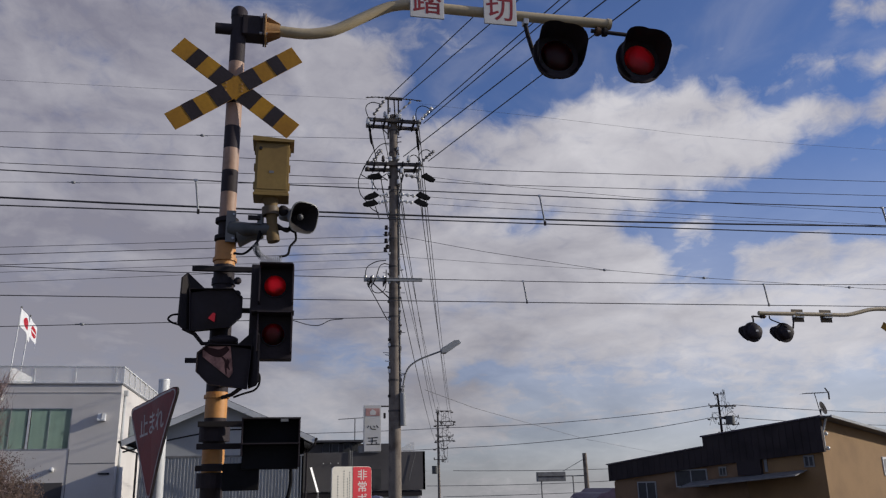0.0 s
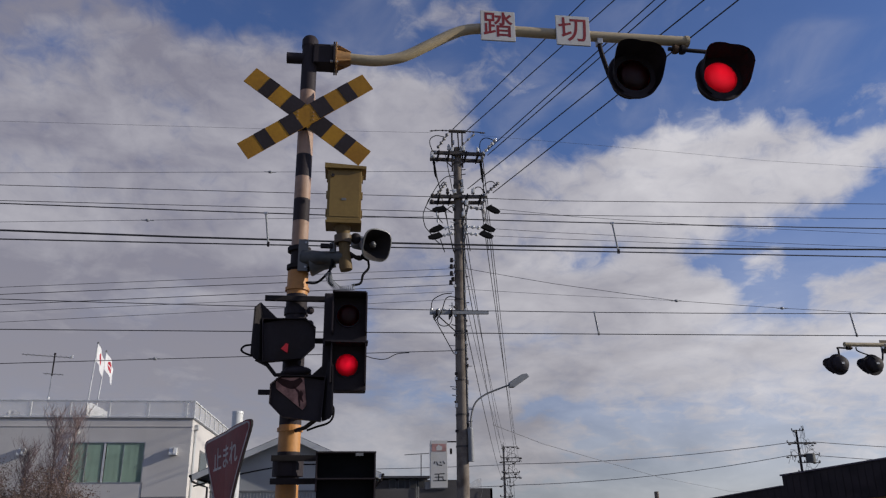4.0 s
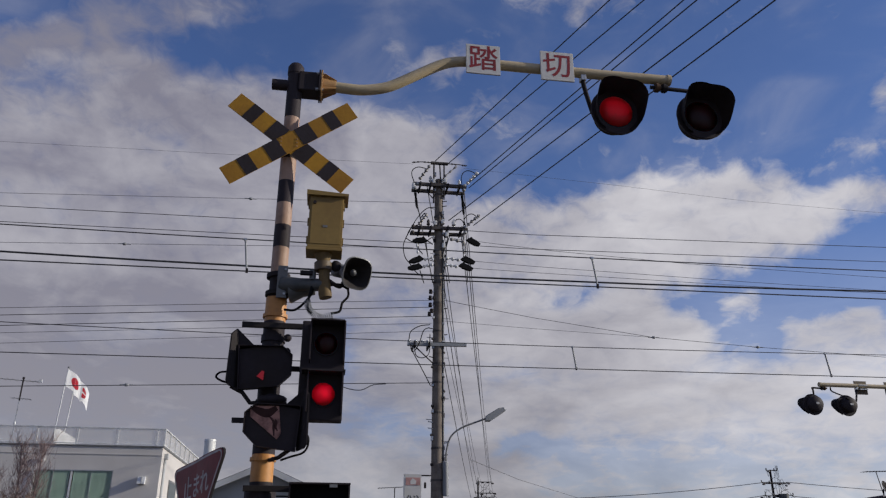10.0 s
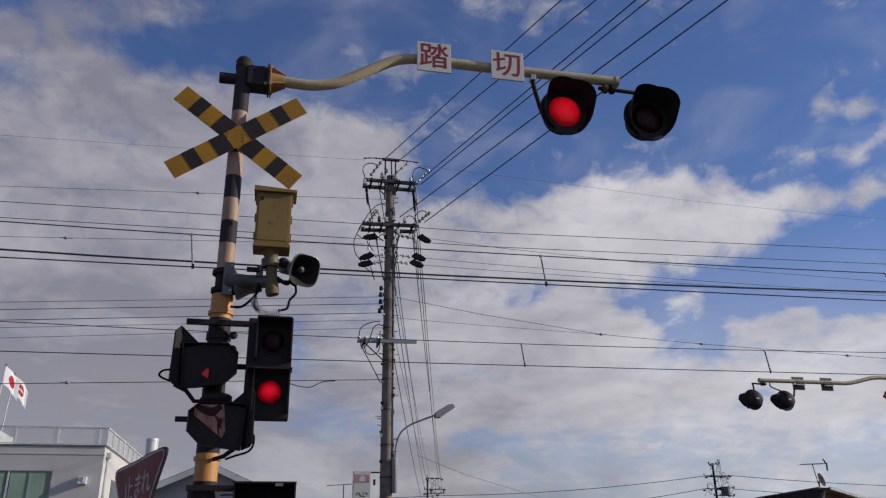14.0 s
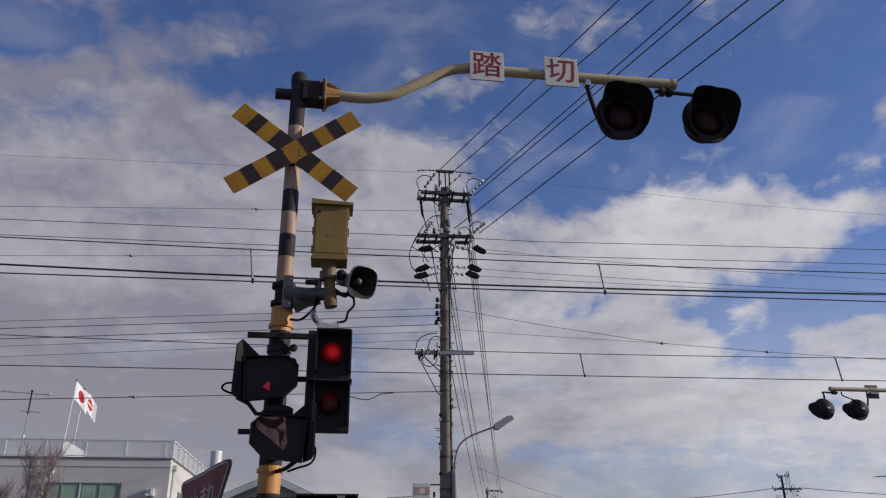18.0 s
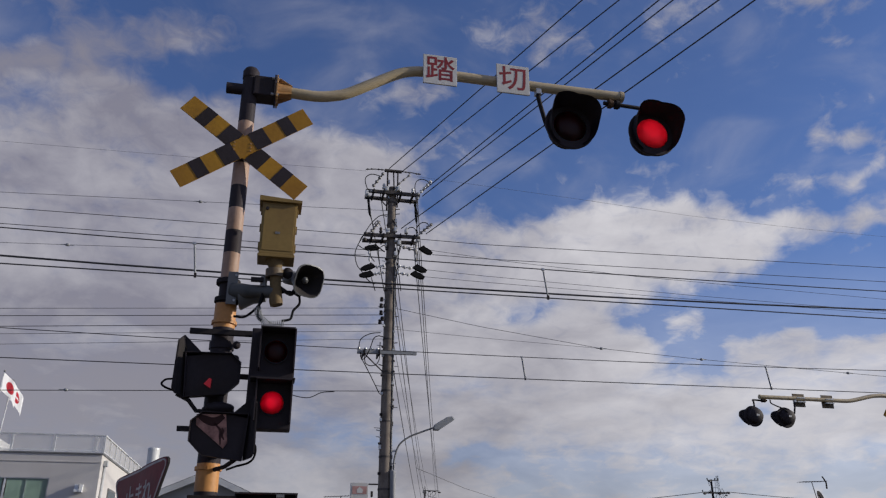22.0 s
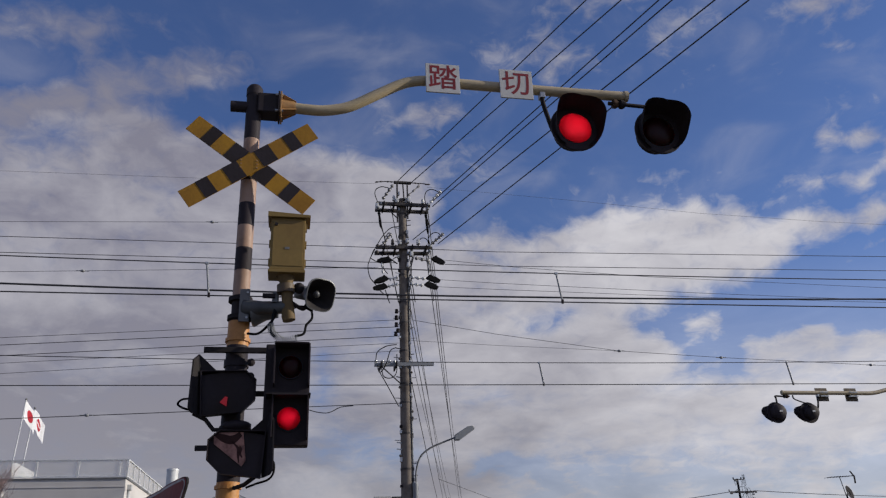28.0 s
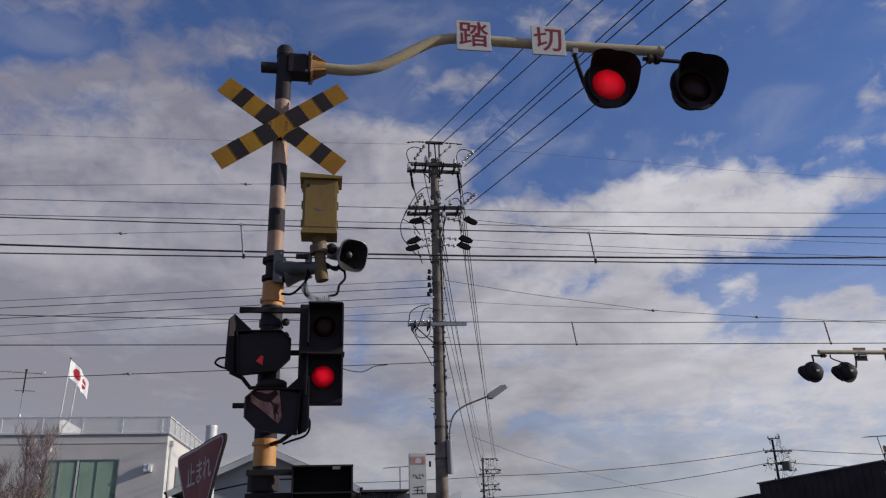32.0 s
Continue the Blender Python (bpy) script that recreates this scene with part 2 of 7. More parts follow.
def part(name, bm, material, parent=None, label="", smooth=0.0):
    """One mesh, under a thing or a part; places in bm are those of the world, or of a local thing."""
    off = OFFSET.get(parent, Vector((0, 0, 0)))
    bmesh.ops.translate(bm, verts=bm.verts, vec=-off)
    bmesh.ops.recalc_face_normals(bm, faces=bm.faces)
    me = bpy.data.meshes.new(name)
    bm.to_mesh(me)
    bm.free()
    me.materials.append(material)
    if smooth:
        me.polygons.foreach_set("use_smooth", [True] * len(me.polygons))
        me.set_sharp_from_angle(angle=radians(smooth))
    ob = new(name, me)
    ob.parent = parent
    OFFSET[ob] = off
    if label:
        tagged(ob, label)
    return ob


def box(bm, lo, hi, bevel=0.0, turn=None, pivot=None):
    r = bmesh.ops.create_cube(bm, size=1.0)
    lo, hi = Vector(lo), Vector(hi)
    vs = r["verts"]
    for v in vs:
        v.co = Vector(((lo[i] + hi[i]) / 2 + v.co[i] * (hi[i] - lo[i]) for i in range(3)))
    if bevel:
        es = {e for v in vs for e in v.link_edges}
        b = bmesh.ops.bevel(bm, geom=list(es), offset=bevel, segments=2, profile=0.7, affect="EDGES")
        vs = b["verts"]
    if turn is not None:
        m = Euler([radians(a) for a in turn]).to_matrix()
        c = Vector(pivot) if pivot is not None else (lo + hi) / 2
        for v in set(vs):
            v.co = c + m @ (v.co - c)
    return bm


def rod(bm, a, b, r, r2=None, seg=12, caps=True):
    a, b = Vector(a), Vector(b)
    d = b - a
    m = Matrix.Translation((a + b) / 2) @ d.to_track_quat("Z", "Y").to_matrix().to_4x4()
    bmesh.ops.create_cone(bm, cap_ends=caps, segments=seg, radius1=r, radius2=r if r2 is None else r2, depth=d.length, matrix=m)
    return bm


def pipe(bm, pts, r, seg=8, closed=False):
    """A tube through points."""
    pts = [Vector(p) for p in pts]
    rings, up = [], None
    for i, p in enumerate(pts):
        d = (pts[min(i + 1, len(pts) - 1)] - pts[max(i - 1, 0)]).normalized()
        if up is None:
            up = Vector((0, 0, 1)) if abs(d.z) < 0.9 else Vector((1, 0, 0))
        side = d.cross(up).normalized()
        up = side.cross(d).normalized()
        rr = r[i] if isinstance(r, (list, tuple)) else r
        rings.append([bm.verts.new(p + rr * (math.cos(2 * math.pi * k / seg) * side + math.sin(2 * math.pi * k / seg) * up)) for k in range(seg)])
    for a, b in zip(rings, rings[1:]):
        for k in range(seg):
            bm.faces.new((a[k], a[(k + 1) % seg], b[(k + 1) % seg], b[k]))
    bm.faces.new(rings[0][::-1])
    bm.faces.new(rings[-1])
    return bm


def smooth_path(pts, n=6):
    """Catmull-Rom points through the given ones."""
    p = [Vector(q) for q in pts]
    p = [2 * p[0] - p[1]] + p + [2 * p[-1] - p[-2]]
    out = []
    for i in range(1, len(p) - 2):
        for k in range(n):
            t = k / n
            a, b, c, d = p[i - 1], p[i], p[i + 1], p[i + 2]
            out.append(0.5 * ((2 * b) + (c - a) * t + (2 * a - 5 * b + 4 * c - d) * t * t + (3 * b - a - 3 * c + d) * t ** 3))
    return out + [p[-2]]


def slab(bm, pts, thick):
    """A flat polygon of three or more corners, made thick along a vector."""
    thick = Vector(thick)
    a = [bm.verts.new(Vector(p)) for p in pts]
    b = [bm.verts.new(Vector(p) + thick) for p in pts]
    bm.faces.new(a)
    bm.faces.new(b[::-1])
    for i in range(len(a)):
        j = (i + 1) % len(a)
        bm.faces.new((a[i], b[i], b[j], a[j]))
    return bm


def ball(bm, c, r, squash=(1, 1, 1), seg=12):
    bmesh.ops.create_uvsphere(bm, u_segments=seg, v_segments=max(6, seg // 2), radius=r, matrix=Matrix.Translation(c) @ Matrix.Diagonal((*squash, 1)))
    return bm


def lathe(bm, base, axis, rings, seg=20, square=2.0):
    """Turned shape: rings of (distance along the axis, radius)."""
    q = Vector(axis).normalized().to_track_quat("Z", "Y").to_matrix()
    base = Vector(base)
    loops = []
    for d, r in rings:
        loop = []
        for k in range(seg):
            c, t = math.cos(2 * math.pi * k / seg), math.sin(2 * math.pi * k / seg)
            f = r / (abs(c) ** square + abs(t) ** square) ** (1 / square)
            loop.append(bm.verts.new(base + q @ Vector((f * c, f * t, d))))
        loops.append(loop)
    for a, b in zip(loops, loops[1:]):
        for k in range(seg):
            bm.faces.new((a[k], a[(k + 1) % seg], b[(k + 1) % seg], b[k]))
    return bm


def letters(text, height, m, bold=0.0):
    """Flat letters as a bmesh, lying at the pose m: x along the line, y up, z towards the reader."""
    cu = bpy.data.curves.new("lettering", "FONT")
    cu.body, cu.size, cu.align_x, cu.align_y, cu.extrude, cu.offset = text, height, "CENTER", "CENTER", 0.0006, bold
    ob = bpy.data.objects.new("lettering", cu)
    scene.collection.objects.link(ob)
    me = bpy.data.meshes.new_from_object(ob.evaluated_get(bpy.context.evaluated_depsgraph_get()))
    bpy.data.objects.remove(ob)
    bm = bmesh.new()
    bm.from_mesh(me)
    bpy.data.meshes.remove(me)
    bpy.data.curves.remove(cu)
    bmesh.ops.transform(bm, matrix=m, verts=bm.verts)
    return bm


def B():
    return bmesh.new()


# ---- ground and clouds ----
bm = B()
bmesh.ops.create_grid(bm, x_segments=150, y_segments=150, size=2500)
for v in bm.verts:
    v.co.z = -0.03 * max(0.0, v.co.length - 72)
ground = part("ground", bm, SOIL)
tagged(ground, "dark grey asphalt ground reaching to the horizon", "ground", kind="structure")

# A flat chart of the sky about one bearing. Each cloud is a soft-edged stroke:
# across, down at both ends, half width, softness, weight.
LEFT_MASS = [(-3.0, 3.6, 3.0, 3.6, 1.15, 0.2, 0.97), (-3.0, 5.6, 4.4, 5.6, 1.7, 0.3, 0.98), (2.4, 3.3, 4.6, 3.5, 0.8, 0.16, 0.95), (4.6, 3.5, 6.6, 3.9, 0.75, 0.12, 0.96), (6.2, 3.65, 7.0, 3.85, 0.42, 0.1, 0.85),
             (4.4, 4.95, 7.0, 5.1, 0.9, 0.16, 0.97), (7.0, 5.35, 9.0, 5.5, 0.6, 0.14, 0.95), (-3.0, 2.0, 1.4, 1.95, 0.42, 0.12, 0.8), (1.5, 2.1, 2.6, 2.45, 0.25, 0.12, 0.7), (7.8, 3.15, 8.5, 3.3, 0.26, 0.12, 0.5), (8.4, 4.9, 10.2, 5.4, 0.55, 0.14, 0.94)]
RIGHT_BANK = [(10.75, 4.82, 11.85, 4.82, 0.78, 0.1, 0.97), (9.75, 5.15, 11.0, 5.1, 0.78, 0.1, 1.0), (12.1, 4.85, 13.2, 4.95, 0.53, 0.1, 0.96), (13.3, 4.85, 14.0, 4.62, 0.29, 0.09, 0.92), (12.72, 4.3, 12.86, 4.4, 0.22, 0.08, 0.75),
              (13.85, 4.47, 14.5, 4.55, 0.16, 0.06, 0.8), (14.6, 4.5, 15.3, 4.3, 0.15, 0.1, 0.72), (15.3, 4.3, 17.5, 3.7, 0.22, 0.12, 0.7), (9.8, 5.6, 12.0, 5.4, 0.34, 0.2, 0.9), (9.55, 4.42, 10.4, 4.25, 0.1, 0.05, 0.7), (15.1, 4.95, 15.4, 4.92, 0.07, 0.05, 0.6)]
LOW_DECK = [(-3.0, 7.6, 7.4, 7.5, 1.2, 0.3, 0.95), (7.4, 6.7, 10.9, 6.75, 0.72, 0.1, 0.98), (10.6, 6.7, 11.3, 6.75, 0.38, 0.08, 0.95), (11.98, 6.3, 12.42, 6.3, 0.2, 0.09, 0.78), (13.3, 6.75, 14.3, 6.75, 0.34, 0.1, 0.85), (14.0, 6.45, 14.3, 6.5, 0.16, 0.06, 0.75),
            (14.9, 6.7, 19.0, 6.5, 0.32, 0.09, 0.95), (8.0, 7.9, 19.0, 7.75, 0.85, 0.2, 0.96), (-3.0, 9.4, 7.4, 9.3, 1.1, 0.3, 0.9), (8.0, 9.5, 19.0, 9.3, 0.85, 0.35, 0.85)]
HIGH_VEILS = [(-3.0, 0.4, 1.3, 0.5, 0.42, 0.14, 0.62), (1.8, 0.5, 2.7, 0.5, 0.24, 0.14, 0.34), (1.4, 1.5, 2.9, 1.6, 0.34, 0.14, 0.66), (3.2, 1.2, 3.9, 1.45, 0.3, 0.14, 0.58), (5.1, 0.3, 5.4, 0.8, 0.25, 0.16, 0.26), (6.6, 2.3, 7.6, 2.3, 0.28, 0.12, 0.5),
              (8.7, 1.25, 9.7, 1.2, 0.34, 0.14, 0.46), (9.6, 1.55, 10.5, 1.4, 0.24, 0.12, 0.4), (9.4, 0.45, 10.2, 0.4, 0.14, 0.1, 0.36), (10.4, 0.45, 11.1, 0.1, 0.22, 0.1, 0.48), (11.6, 1.1, 12.4, 0.6, 0.26, 0.12, 0.4), (10.3, 3.6, 11.3, 3.55, 0.16, 0.1, 0.36), (9.3, 3.9, 10.1, 3.85, 0.16, 0.1, 0.34), (11.4, 3.6, 12.6, 3.5, 0.1, 0.1, 0.25), (11.8, 0.5, 17.0, 0.8, 0.7, 0.45, 0.2), (14.5, 2.6, 16.0, 2.3, 0.25, 0.2, 0.24)]
PUFFS = [(13.55, 1.02, 14.2, 0.55, 0.1, 0.10, 0.42), (14.1, 0.55, 14.85, 0.25, 0.18, 0.09, 0.64), (14.35, 1.35, 14.8, 1.25, 0.06, 0.08, 0.42), (15.2, 0.5, 15.7, 0.1, 0.15, 0.13, 0.30), (14.5, 2.35, 15.7, 2.25, 0.11, 0.10, 0.42), (14.45, 2.93, 15.1, 2.95, 0.14, 0.08, 0.77), (15.0, 3.05, 15.7, 3.1, 0.1, 0.09, 0.51),
         (13.65, 3.72, 14.2, 3.8, 0.09, 0.07, 0.64), (14.35, 3.6, 14.95, 3.72, 0.06, 0.07, 0.47), (14.95, 3.72, 15.5, 3.4, 0.1, 0.07, 0.68), (13.35, 4.05, 13.9, 4.08, 0.06, 0.07, 0.42), (16.5, 2.2, 18.5, 1.8, 0.2, 0.16, 0.42), (16.2, 3.3, 18.0, 3.0, 0.14, 0.13, 0.42)]
BREAKS = [(-1.0, 1.25, 1.0, 1.3, 0.1, 0.1, 0.6), (1.2, 1.55, 1.35, 1.9, 0.06, 0.08, 0.5), (2.7, 2.1, 4.1, 1.95, 0.14, 0.1, 0.7), (2.3, 3.45, 2.7, 3.6, 0.12, 0.12, 0.3), (0.0, 2.45, 1.0, 2.5, 0.05, 0.1, 0.3), (8.2, 4.85, 8.9, 5.05, 0.06, 0.08, 0.5), (7.8, 4.1, 9.4, 4.1, 0.26, 0.1, 0.85), (9.05, 6.2, 9.8, 5.95, 0.06, 0.08, 0.55),
          (9.6, 4.3, 10.9, 3.9, 0.17, 0.1, 0.7), (11.05, 6.15, 11.65, 6.3, 0.12, 0.07, 0.8), (5.35, 6.6, 5.45, 7.4, 0.1, 0.12, 0.55), (6.9, 6.4, 7.3, 6.8, 0.1, 0.12, 0.4)]
LOW_BREAKS = [(13.2, 7.95, 13.7, 7.85, 0.05, 0.06, 0.55), (8.1, 8.72, 9.2, 8.66, 0.08, 0.06, 0.85), (14.5, 5.3, 16.5, 5.0, 0.25, 0.2, 0.6), (7.9, 7.6, 8.8, 7.4, 0.08, 0.12, 0.3), (9.6, 9.0, 12.6, 9.2, 0.12, 0.14, 0.2), (5.4, 8.2, 6.8, 8.5, 0.14, 0.16, 0.45), (14.8, 9.0, 16.5, 8.8, 0.1, 0.12, 0.5), (0.6, 6.9, 2.2, 6.6, 0.1, 0.2, 0.2)]
# thicker, darker parts and sunlit parts of the clouds
SHADES = [(5.5, 8.3, 9.0, 8.6, 0.8, 0.4, -0.15), (8.6, 4.9, 9.7, 5.2, 0.45, 0.3, -0.14), (4.6, 3.2, 7.0, 3.4, 0.5, 0.3, -0.08), (-2.0, 7.5, 3.2, 7.5, 1.1, 0.4, -0.37), (0.5, 6.4, 2.8, 6.0, 0.4, 0.3, -0.09), (3.0, 5.7, 5.5, 5.9, 0.5, 0.35, 0.08), (10.0, 8.5, 13.0, 8.6, 0.3, 0.3, -0.12), (9.0, 7.6, 11.0, 7.4, 0.2, 0.3, -0.08), (11.6, 7.15, 14.5, 7.3, 0.22, 0.2, 0.16), (10.3, 4.6, 12.0, 4.5, 0.35, 0.25, 0.1), (13.5, 4.7, 14.0, 4.6, 0.2, 0.15, 0.12), (14.8, 6.8, 15.8, 6.6, 0.25, 0.2, 0.2),
          (13.0, 7.6, 16.0, 8.2, 0.3, 0.3, 0.14), (10.8, 9.25, 12.6, 9.6, 0.4, 0.3, -0.2), (7.5, 10.3, 10.8, 10.4, 0.6, 0.4, -0.3), (-1.0, 0.5, 4.0, 1.3, 0.9, 0.4, -0.24), (-2.0, 2.0, 2.5, 2.0, 0.5, 0.3, -0.14)]
CLOUD_BASE, CLOUD_FLOW = 200.0, Vector((1.58 * math.sin(radians(28)), 1.58 * math.cos(radians(28)), 0))


def cloud_layer():
    """A cloud base high overhead that bends down to a far rim."""
    fa, fe = np.arange(-42, 70, 0.22), np.arange(-6, 56, 0.22)
    az, el = np.meshgrid(np.concatenate([fa, np.arange(fa[-1] + 2, 360 + fa[0], 2.0)]), np.concatenate([fe, np.arange(fe[-1] + 1, 90, 1.5)]))
    a, e = np.radians(az), np.radians(el)
    d = np.stack([np.cos(e) * np.sin(a), np.cos(e) * np.cos(a), np.sin(e)], -1)
    co = d * (CLOUD_BASE / np.maximum(np.sin(e), 0.087))[..., None]
    rows, cols = az.shape
    idx = np.arange(rows * cols).reshape(rows, cols)
    nxt = np.roll(idx, -1, axis=1)
    faces = np.stack([idx[:-1], nxt[:-1], nxt[1:], idx[1:]], -1).reshape(-1, 4)
    me = bpy.data.meshes.new("cloud_layer")
    me.from_pydata(co.reshape(-1, 3).tolist(), [], faces.tolist())
    wide = (az + 180) % 360 - 180
    ahead = Euler((radians(90 + 24.8), radians(0.8), radians(-12.0))).to_matrix()
    right, up, back = (np.array(ahead.col[k]) for k in range(3))
    depth = np.maximum(-(d @ back), 0.05)
    u, v = 7.84 + 13.91 * (d @ right) / depth, 4.41 - 13.91 * (d @ up) / depth
    # slow waves in the outlines
    bu = u + 0.07 * np.sin(2.9 * v + 1.3 * np.sin(2.1 * u)) + 0.04 * np.sin(7.1 * v + 2.0 * np.sin(4.3 * u))
    bv = v + 0.06 * np.sin(3.3 * u + 1.1 * np.sin(2.7 * v)) + 0.035 * np.sin(8.3 * u + 1.7 * np.sin(5.1 * v))

    def stroke(u0, v0, u1, v1, half, soft, w):
        du, dv = u1 - u0, v1 - v0
        f = np.clip(((bu - u0) * du + (bv - v0) * dv) / (du * du + dv * dv), 0, 1)
        far = np.hypot(bu - u0 - f * du, bv - v0 - f * dv)
        return w / (1 + np.exp(np.clip((far - half) / soft * 0.9, -30, 30)))

    cover = np.zeros(az.shape)
    for bank in LEFT_MASS + RIGHT_BANK + LOW_DECK + HIGH_VEILS + PUFFS:
        cover = 1 - (1 - cover) * (1 - np.minimum(stroke(*bank), 0.995))
    for gap in BREAKS + LOW_BREAKS:
        cover *= 1 - stroke(*gap)
    away = np.clip(np.maximum.reduce([-2.5 - u, u - 18.5, -1.5 - v]) / 3, 0, 1)
    cover = cover * (1 - away) + 0.5 * away
    cover = np.maximum(cover, 0.75 * np.clip((5 - el) / 6, 0, 1))
    sa, se = math.degrees(math.atan2(SUN.x, SUN.y)), math.degrees(math.asin(SUN.z))
    gap = np.exp(-(((wide - sa) / 26) ** 2 + ((el - se) / 16) ** 2))
    cover = cover * (1 - gap) - 0.6 * gap
    lit = 0.20 + 0.46 * np.exp(-(((wide - 30) / 16) ** 2 + ((el - 23) / 7) ** 2)) + 0.2 * np.clip((wide + 25) / 70, 0, 1) + 0.55 * np.exp(-(((wide - 32) / 13) ** 2 + ((el - 8) / 7) ** 2)) + 0.03 * np.exp(-(((wide - 5) / 14) ** 2 + ((el - 26) / 7) ** 2))
    lit = lit + sum(stroke(*s) for s in SHADES)
    haze = 0.68 * np.clip((22 - el) / 17, 0, 1)
    for key, val in (("cover", cover), ("lit", lit), ("loose", 0.5 - 0.32 * np.clip((23 - el) / 8, 0, 1) * (cover > 0) * np.clip(cover * 2 - 1, 0, 1) - 0.14 * np.clip((12 - wide) / 10, 0, 1) + 0.3 * away), ("haze", haze)):
        at = me.attributes.new(key, "FLOAT", "POINT")
        at.data.foreach_set("value", np.clip(val, -1, 2).ravel().astype(np.float32))
    at = me.attributes.new("way", "FLOAT_VECTOR", "POINT")
    flat = d.copy()
    flat[..., 2] -= 0.6 * np.maximum(math.sin(radians(17)) - d[..., 2], 0)
    at.data.foreach_set("vector", (flat * 2400).ravel().astype(np.float32))
    me.polygons.foreach_set("use_smooth", [True] * len(me.polygons))
    m = bpy.data.materials.new("cloud")
    n, l, p = nodes_of(m)
    n.remove(p)

    def attr(key):
        k = n.new("ShaderNodeAttribute")
        k.attribute_name = key
        return k

    way = attr("way").outputs["Vector"]

    def fuzz(size, scale, detail, rough, twist=0.5):
        k, t = n.new("ShaderNodeMapping"), n.new("ShaderNodeTexNoise")
        k.inputs["Scale"].default_value = [1 / q for q in size]
        l.new(way, k.inputs["Vector"])
        t.inputs["Scale"].default_value, t.inputs["Detail"].default_value, t.inputs["Roughness"].default_value, t.inputs["Distortion"].default_value = scale, detail, rough, twist
        l.new(k.outputs[0], t.inputs["Vector"])
        return t.outputs["Fac"]

    def mth(op, a, b, c=None):
        k = n.new("ShaderNodeMath")
        k.operation = op
        for i, v in enumerate((a, b, c)):
            if v is None:
                continue
            if isinstance(v, (int, float)):
                k.inputs[i].default_value = v
            else:
                l.new(v, k.inputs[i])
        return k.outputs[0]

    def ramp(x, lo, hi, top):
        k = n.new("ShaderNodeMapRange")
        k.interpolation_type = "SMOOTHSTEP"
        k.inputs["From Min"].default_value, k.inputs["From Max"].default_value, k.inputs["To Max"].default_value = lo, hi, top
        l.new(x, k.inputs["Value"])
        return k.outputs[0]

    big, fine, tone = fuzz((300, 300, 190), 1.5, 8, 0.56), fuzz((300, 300, 200), 4.6, 7, 0.6), fuzz((340, 340, 190), 1.1, 6, 0.52)
    free = attr("loose").outputs["Fac"]
    rag = mth("MULTIPLY_ADD", mth("SUBTRACT", fine, 0.5), 2.1, mth("MULTIPLY", mth("SUBTRACT", big, 0.5), 1.5))
    den = ramp(mth("MULTIPLY_ADD", rag, free, attr("cover").outputs["Fac"]), 0.1, 1.0, 0.96)
    veil = mth("ADD", ramp(tone, 0.44, 0.78, 0.24), 0.05)
    f = mth("MULTIPLY_ADD", mth("SUBTRACT", tone, 0.5), 1.3, attr("lit").outputs["Fac"])
    f = mth("MULTIPLY_ADD", mth("SUBTRACT", fine, 0.5), 0.3, f)
    col = n.new("ShaderNodeMix")
    col.data_type = "RGBA"
    col.inputs["B"].default_value = (0.645, 0.63, 0.66, 1)
    l.new(f, col.inputs["Factor"])
    em, see, mix = (n.new("ShaderNode" + k) for k in ("Emission", "BsdfTransparent", "MixShader"))
    hz = attr("haze").outputs["Fac"]
    low = n.new("ShaderNodeMix")
    low.data_type = "RGBA"
    low.inputs["A"].default_value, low.inputs["B"].default_value = (0.232, 0.226, 0.282, 1), (0.322, 0.306, 0.317, 1)
    l.new(hz, low.inputs["Factor"])
    l.new(low.outputs["Result"], col.inputs["A"])
    l.new(col.outputs["Result"], em.inputs["Color"])
    l.new(mth("MAXIMUM", mth("MAXIMUM", den, veil), hz), mix.inputs[0])
    l.new(see.outputs[0], mix.inputs[1])
    l.new(em.outputs[0], mix.inputs[2])
    l.new(mix.outputs[0], n["Material Output"].inputs["Surface"])
    me.materials.append(m)
    return tagged(new("backdrop", me), "broken white and grey clouds drifting over a blue sky", "clouds", kind="structure")


clouds = cloud_layer()


# ---- level-crossing signals ----
LIGHTS = {}


def disc(r):
    return r, lambda z: (-math.sqrt(max(r * r - z * z, 0.0)), math.sqrt(max(r * r - z * z, 0.0)))


def stripes(bm, shape, pitch, share, thick):
    """Horizontal slats that fill a shape: its half height, and its extent in x at a height."""
    top, extent = shape
    n = int(top / pitch)
    for k in range(-n, n + 1):
        a, b = extent(k * pitch)
        if b - a > 0.002:
            box(bm, (a, 0, k * pitch - pitch * share / 2), (b, thick, k * pitch + pitch * share / 2))
    return bm


def lamp_light(parent, centre, shape, pitch, glow_, key=None, body=BLACK):
    """Glowing slats behind a fixed black grille; sliding them by half a pitch shows or hides the light."""
    c = Vector(centre)
    bm = B()
    stripes(bm, shape, pitch, 0.6, 0.0002)
    bmesh.ops.translate(bm, verts=bm.verts, vec=c)
    part("shutter_grille", bm, body, parent)
    bm = B()
    stripes(bm, shape, pitch, 0.42, 0.0002)
    ob = part("light_slats", bm, body, parent, "red light behind the lens")
    ob.data.materials.append(glow_)
    for f in ob.data.polygons:
        f.material_index = 1 if f.normal.y < -0.9 else 0
    ob.location = c + Vector((0, 0.00025, 0))
    bm = B()
    box(bm, (-shape[0] * 1.05 + c.x, c.y + 0.003, -shape[0] * 1.05 + c.z), (shape[0] * 1.05 + c.x, c.y + 0.004, shape[0] * 1.05 + c.z))
    part("lamp_back", bm, body, parent)
    if key:
        LIGHTS[key] = (ob, tuple(ob.location), pitch / 2)
    return ob


